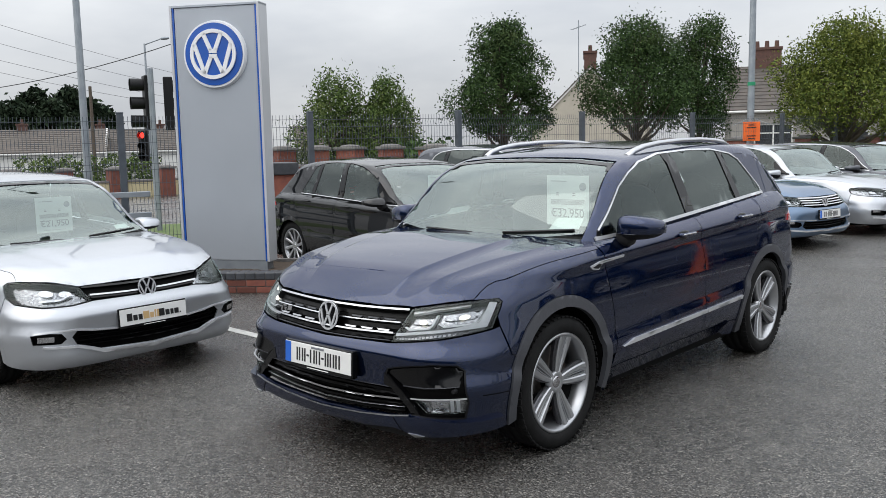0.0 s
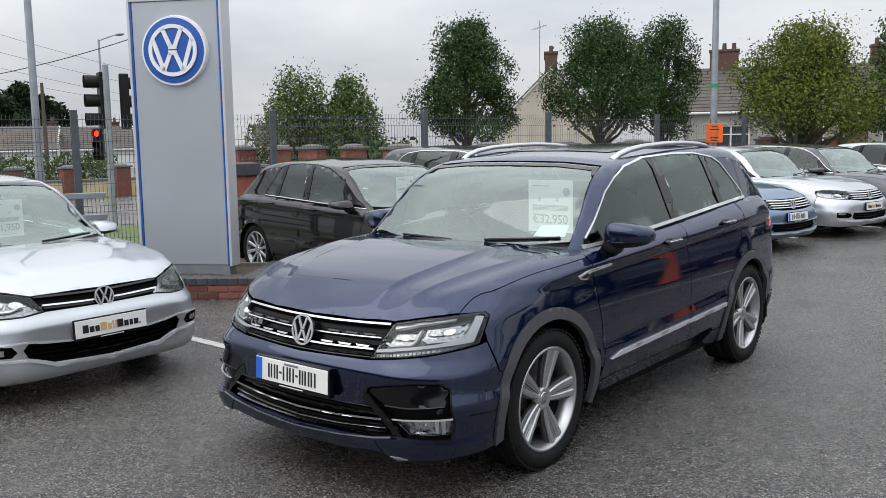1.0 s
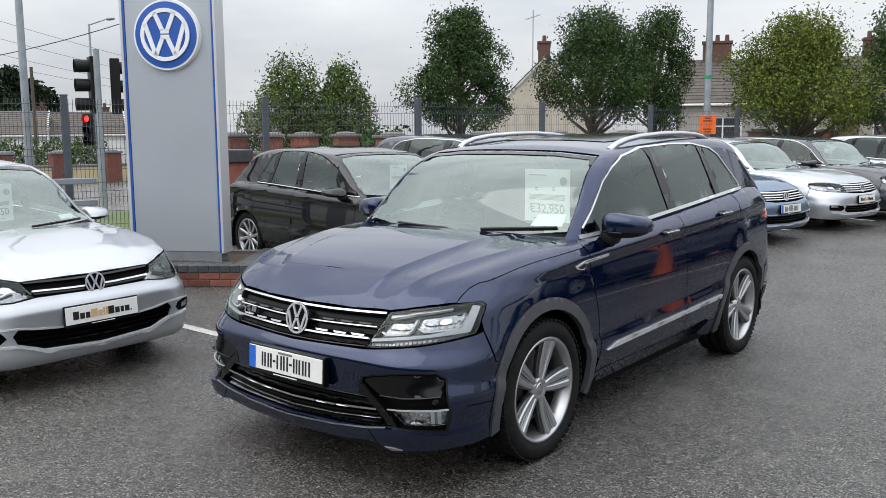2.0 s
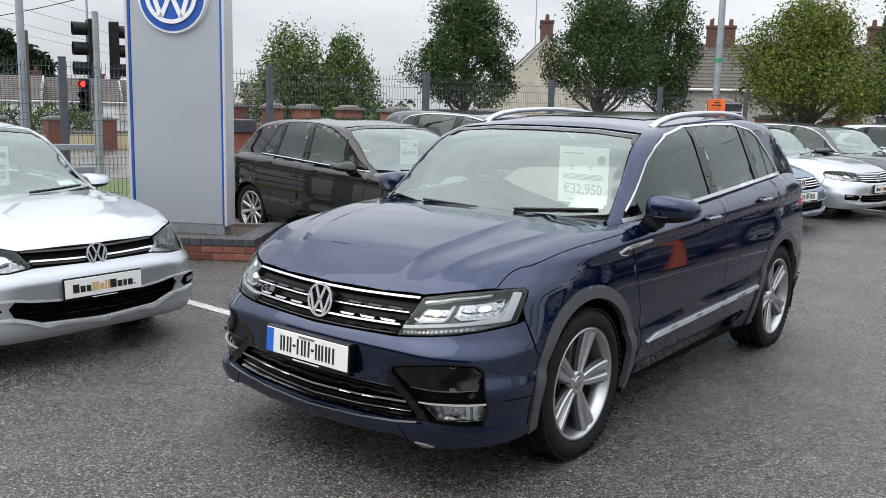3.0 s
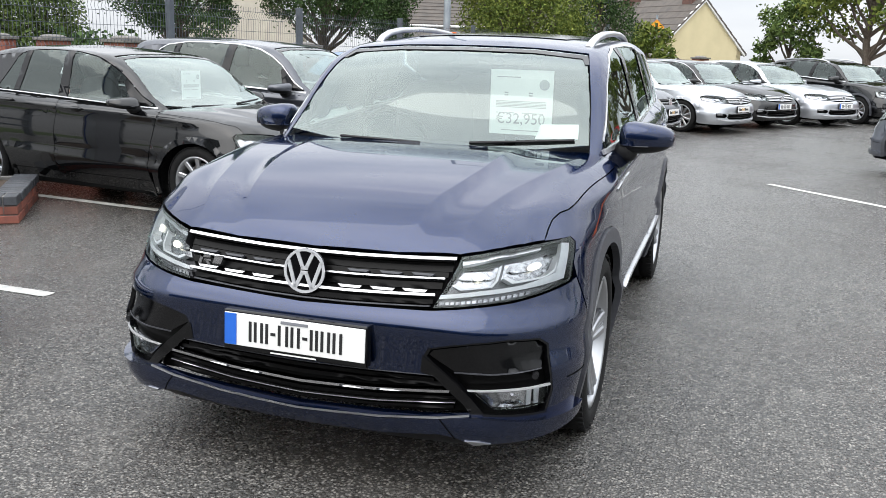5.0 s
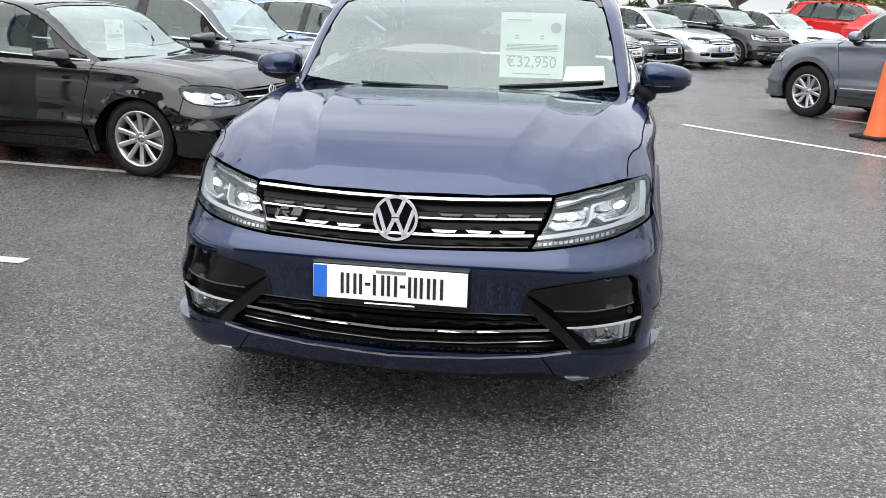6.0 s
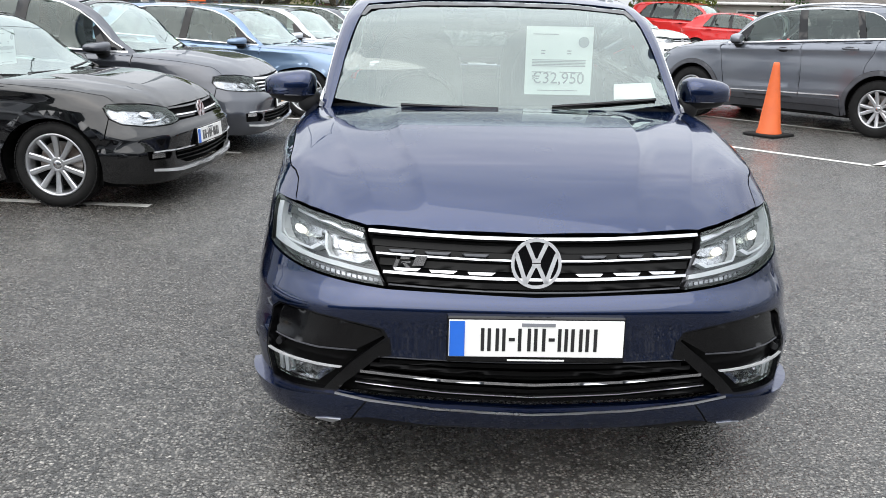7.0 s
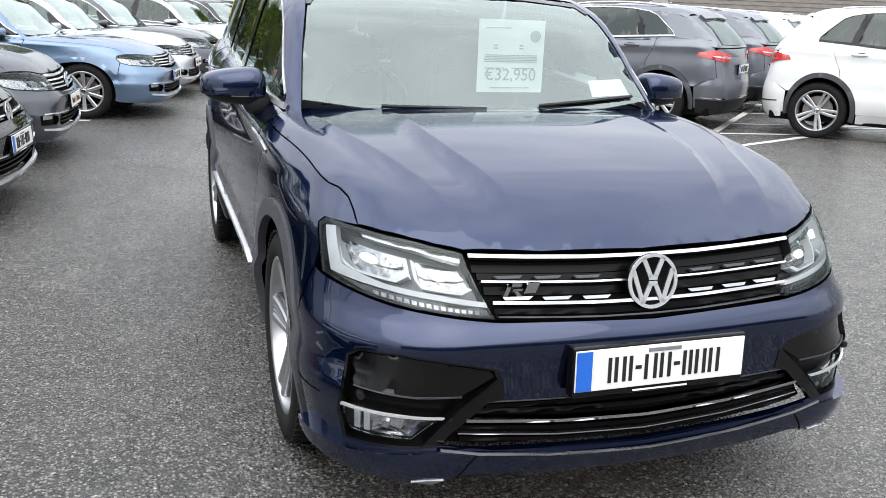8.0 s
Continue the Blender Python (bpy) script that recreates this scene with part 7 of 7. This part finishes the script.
    for x, z, w, hh in windows:
        bm = bmesh.new()
        for a, b in (((x, .08, z), (x + .07, .16, z + hh)), ((x + w - .07, .08, z), (x + w, .16, z + hh)), ((x, .08, z), (x + w, .16, z + .07)), ((x, .08, z + hh - .07), (x + w, .16, z + hh)), ((x + w / 2 - .035, .08, z), (x + w / 2 + .035, .16, z + hh)), ((x, .09, z + hh * .62), (x + w, .15, z + hh * .62 + .05))):
            box(bm, a, b)
        f = part("window", bm, M["barge"], h, "white framed window")
        bm = bmesh.new()
        box(bm, (x + .03, .115, z + .03), (x + w - .03, .13, z + hh - .03))
        part("pane", bm, M["house_glass"], f)
        bm = bmesh.new()
        box(bm, (x - .06, -.06, z - .08), (x + w + .06, .1, z), .01)
        part("sill", bm, M["barge"], f)
    for x, w, hh in doors:
        bm = bmesh.new()
        box(bm, (x, .08, 0), (x + w, .15, hh), .01)
        part("door", bm, M["timber"], h)
    return h


def facing_house(b, d, turn, z=0.0, eye=EYE0):
    p = at_bearing(b, d, z, eye)
    return pose(p.x, p.y, p.z, 0, 0, turn)
def drawn_out(m, f, eye):
    """The pose m moved away from an eye, and enlarged, f times."""
    e = Matrix.Translation((eye.x, eye.y, 1.62))
    return e @ Matrix.Scale(f, 4) @ e.inverted() @ m


W = lambda *xs: [(x, .9, 1.6, 1.15) for x in xs]
house("house", "cream rendered gable house with a tiled roof and chimneys", drawn_out(facing_house(28.9, 45, 123), 1.22, EYE0), 12, 6.0, 2.06, 5.05, M["render"], [(.1, .7, .7), (2.2, .7, .7), (4.3, .7, .8)], W(1.6, 4.6, 7.6))
house("house", "grey rendered terrace house with a tiled roof", drawn_out(facing_house(24.5, 41, 22), 1.42, EYE0), 15, 7.5, 2.7, 4.7, M["render_grey"], [(1.0, 1.3, .8), (8, .9, .75)], W(1.2, 4.2, 8.0, 11.6), doors=[(6.6, .9, 2.05)])
E2 = Vector((1.7, -3.41, 0))
house("house", "yellow rendered house with a dark tiled roof", drawn_out(pose(1.3, 40.0, 0, 0, 0, 131.6), 1.25, E2), 8, 4.6, 1.9, 4.04, M["render_yellow"], [(.5, .7, .45), (5.2, .7, .45)], W(1.5, 5.0))
house("porch", "small gabled porch with a white barge board", drawn_out(facing_house(3.9, 36, 95, 0, E2), 1.2, E2), 3.0, 2.4, 1.2, 2.3, M["render_grey"])
house("house", "grey rendered cottage with a small white window", pose(10.4, 32.0, -.6, 0, 0, -8), 9, 6, 2.5, 4.6, M["render_grey"], [], [(1.4, 1.2, 1.5, .95), (5.0, 1.2, 1.5, .95)])
house("house", "long low house with a dark roof at the far end", pose(20.0, 30.0, -.6, 0, 0, -20), 14, 6, 2.3, 4.0, M["render_white"], [(6, .8, .6)], [(1.4, 1.0, 1.5, .95), (5.0, 1.0, 1.5, .95)])
for b, d, turn, ln in ((71.5, 62, 60, 9), (66.8, 64, 62, 9), (62.9, 66, 65, 8), (51.5, 62, 58, 8)):
    house("house", "far white bungalow with a dark tiled roof", facing_house(b, d, turn, -2.2), ln, 7, 2.9 + .7, 5.0, M["render_white"], [(3.5, .6, .35)], [(1.2, 2.0, 1.3, 1.0), (5.6, 2.0, 1.3, 1.0)])

# ---- posts, signals, signs ----
def lamp_post(p, height, label, r=.075, band=False):
    t = thing("street_lamp", label, "lamp post", Matrix.Translation(p))
    bm = bmesh.new()
    rod(bm, (0, 0, -.1), (0, 0, 1.3), r * 1.15, r * 1.15, 14)
    rod(bm, (0, 0, 1.3), (0, 0, height), r, r * .65, 14)
    part("pole", bm, M["galv"], t)
    bm = bmesh.new()
    rod(bm, (0, 0, height - .05), (.9, .3, height + .15), .035, .03, 8)
    part("arm", bm, M["galv"], t)
    bm = bmesh.new()
    rounded(bm, (1.2, .4, height + .17), (.32, .13, .07), 2.5)
    part("lantern", bm, M["galv"], t)
    if band:
        bm = bmesh.new()
        rod(bm, (0, 0, 2.82), (0, 0, 2.91), r + .004, r + .004, 14)
        part("band", bm, M["green"], t, "green tape band")
        bm = bmesh.new()
        for k in range(3):
            a = radians(120 * k)
            rod(bm, (0, 0, 2.05), (.5 * math.cos(a), .5 * math.sin(a), 1.85), .006)
        part("stay", bm, M["galv"], t)
    return t


lamp_post(at_bearing(64.2, 14.2), 8.0, "tall galvanised lamp post by the fence", .055)
lamp_post(Vector((-5.65, 17.73, 0)), 9.0, "tall galvanised lamp post with a green band", .09, True)
lamp_post(at_bearing(8.9, 31, 0, E2), 8.0, "tall galvanised lamp post behind the parked row", .09)
lamp_post(at_bearing(49.8, 46, -1.0), 5.0, "small far street lamp", .06)
lamp_post(at_bearing(60.5, 46, -1.0), 7.6, "far street lamp with a long arm", .07)
lamp_post(Vector((9.0, 31.5, 0)), 7.5, "tall galvanised lamp post before the cottage", .09)
p = Vector((-5.56, 17.58, -.22))
bm = bmesh.new()
box(bm, (-.18, -.02, 1.50), (.18, 0, 1.92), .006)
b = tagged(part("notice_board", bm, M["sign_orange"], None), "bright orange notice fixed to a lamp post", "sign")
b.matrix_basis = pose(p.x, p.y, p.z, 0, 0, 20) @ Matrix.Scale(1.12, 4)
bm = bmesh.new()
for z, w in ((1.84, .12), (1.78, .20), (1.60, .18), (1.54, .14)):
    box(bm, (-w / 2, -.025, z), (w / 2, -.02, z + .022))
part("print_bar", bm, M["ink"], b)


def traffic_signal(p, turn, top, label, lit=-1, scale=1.0, pole=True):
    t = thing("traffic_light", label, "traffic light", pose(p.x, p.y, 0, 0, 0, turn))
    if pole:
        bm = bmesh.new()
        rod(bm, (.22, .05, -.2), (.22, .05, top + .12), .057, .057, 12)
        part("pole", bm, M["galv"], t)
    h = 1.05 * scale
    bm = bmesh.new()
    box(bm, (-.16 * scale, -.06, top - h), (.16 * scale, .12, top), .02)
    part("housing", bm, M["plastic"], t)
    for i in range(3):
        z = top - h * (1 + 2 * i) / 6
        bm = bmesh.new()
        lathe(bm, [(-.05, .115 * scale), (-.25 * scale - .06, .12 * scale)], 20)
        for v in bm.verts:
            v.co = Vector((v.co.y, v.co.x, v.co.z + z))
        part("visor", bm, M["plastic"], t)
        bm = bmesh.new()
        bmesh.ops.create_cone(bm, cap_ends=True, segments=20, radius1=.10 * scale, radius2=.09 * scale, depth=.03, matrix=pose(0, -.07, z, 90))
        part("lens", bm, M["lamp_red"] if i == lit else M["void"], t)
    if pole:
        bm = bmesh.new()
        for z in (top - .15, top - h + .1):
            box(bm, (.1, 0, z), (.24, .08, z + .05), .005)
        part("bracket", bm, M["galv"], t)


q = at_bearing(60.55, 18.2)
traffic_signal(q, -20, 3.0, "black traffic signal head seen from its side on a steel pole")
q = at_bearing(60.9, 24)
traffic_signal(q, 45, 2.05, "black traffic signal showing red", 0, .75)
q = at_bearing(59.2, 18.6)
traffic_signal(q, 150, 3.0, "black traffic signal head facing the other road", -1, 1.0, False)

t = thing("road_sign", "orange diamond road sign on a steel pole", "road sign", pose(-1.95, 32.4, -.5, 0, 0, 8) @ Matrix.Scale(1.32, 4))
bm = bmesh.new()
rod(bm, (0, .03, -.1), (0, .03, 2.7), .035, seg=10)
part("pole", bm, M["galv"], t)
bm = bmesh.new()
box(bm, (-.165, -.012, -.165), (.165, 0, .165), .02, Matrix.Translation((0, 0, 2.35)) @ pose(0, 0, 0, 0, 45, 0))
part("plate", bm, M["sign_amber"], t)
bm = bmesh.new()
box(bm, (-.035, -.018, 2.23), (.035, -.012, 2.47), .01)
part("symbol_bar", bm, M["ink"], t)


def cable(a, b, sag, r=.012):
    cu = bpy.data.curves.new("overhead_cable", 'CURVE')
    cu.dimensions, cu.bevel_depth, cu.bevel_resolution = '3D', r, 1
    sp = cu.splines.new('POLY')
    sp.points.add(14)
    for i in range(15):
        u = i / 14
        v = a.lerp(b, u)
        sp.points[i].co = (v.x, v.y, v.z - sag * 4 * u * (1 - u), 1)
    cu.materials.append(M["cable"])
    tagged(new("overhead_cable", cu), "thin black overhead cable", "cable")


A = at_bearing
cable(A(73, 40, 3.7), A(58.5, 34, 5.4), .35, .016)
for k, (h0, h1) in enumerate(((6.4, 3.9), (7.1, 4.3), (8.0, 5.0), (9.0, 5.8))):
    cable(A(75, 46, h0), A(57, 60, h1), .25, .009)
t = thing("utility_pole", "weathered timber utility pole", "pole", Matrix.Translation(A(63.75, 50, -1.5)))
bm = bmesh.new()
rod(bm, (0, 0, 0), (0, 0, 6.3), .10, .08, 10)
part("pole", bm, M["bark"], t)
t = thing("tv_aerial", "thin roof aerial on a mast", "aerial", Matrix.Translation(A(33.45, 52.46, 5.74)))
bm = bmesh.new()
rod(bm, (0, 0, -1.5), (0, 0, 2.6), .028, seg=6)
rod(bm, (-.5, 0, 2.1), (.5, 0, 2.3), .015, seg=5)
for k in range(5):
    rod(bm, (-.45 + k * .2, -.2, 2.12 + .04 * k), (-.45 + k * .2, .2, 2.12 + .04 * k), .01, seg=4)
part("mast", bm, M["galv"], t)

# ---- unseen, added to darken reflections: block behind the walk, hedge along the far side ----
# Long glazed block out of view, added to darken what paint and asphalt mirror.
dark_screen = thing("showroom", "long low showroom with dark glazing and a grey fascia", "building", pose(-20, -17, 0))
bm = bmesh.new()
box(bm, (0, -8, 0), (44, -.35, 4.6))
part("wall", bm, M["greyplastic"], dark_screen)
bm = bmesh.new()
box(bm, (-.2, -.34, 3.7), (44.2, .25, 5.0), .02)
part("fascia", bm, M["sign_grey"], dark_screen)
for i in range(16):
    bm = bmesh.new()
    box(bm, (i * 2.75 + .06, -.30, .12), (i * 2.75 + 2.69, -.24, 3.65), .01)
    w = part("shop_window", bm, M["house_glass"], dark_screen)
    bm = bmesh.new()
    box(bm, (i * 2.75 - .05, -.33, 0), (i * 2.75 + .05, -.18, 3.7), .008)
    part("mullion", bm, M["fence"], w)
# Out of view; added so that the car sides mirror a darker horizon.
hedge(Vector((19, -17, 0)), Vector((20, 11, 0)), 3.4, 1.6, 34, "leaf_dark", "tall dark boundary hedge")

# ---- traffic cone ----
cone = thing("traffic_cone", "faded orange traffic cone on a black rubber base", "traffic cone", pose(3.97, 7.51, 0, 0, 0, 33))
bm = bmesh.new()
lathe(bm, [(.03, .155), (.06, .15), (.09, .136), (.70, .062), (.86, .042), (.895, .036), (.90, .022)], 28, 'Z')
part("body", bm, M["orange"], cone, smooth=True)
bm = bmesh.new()
box(bm, (-.22, -.22, 0), (.22, .22, .035), .012)
part("base", bm, M["rubber"], cone)
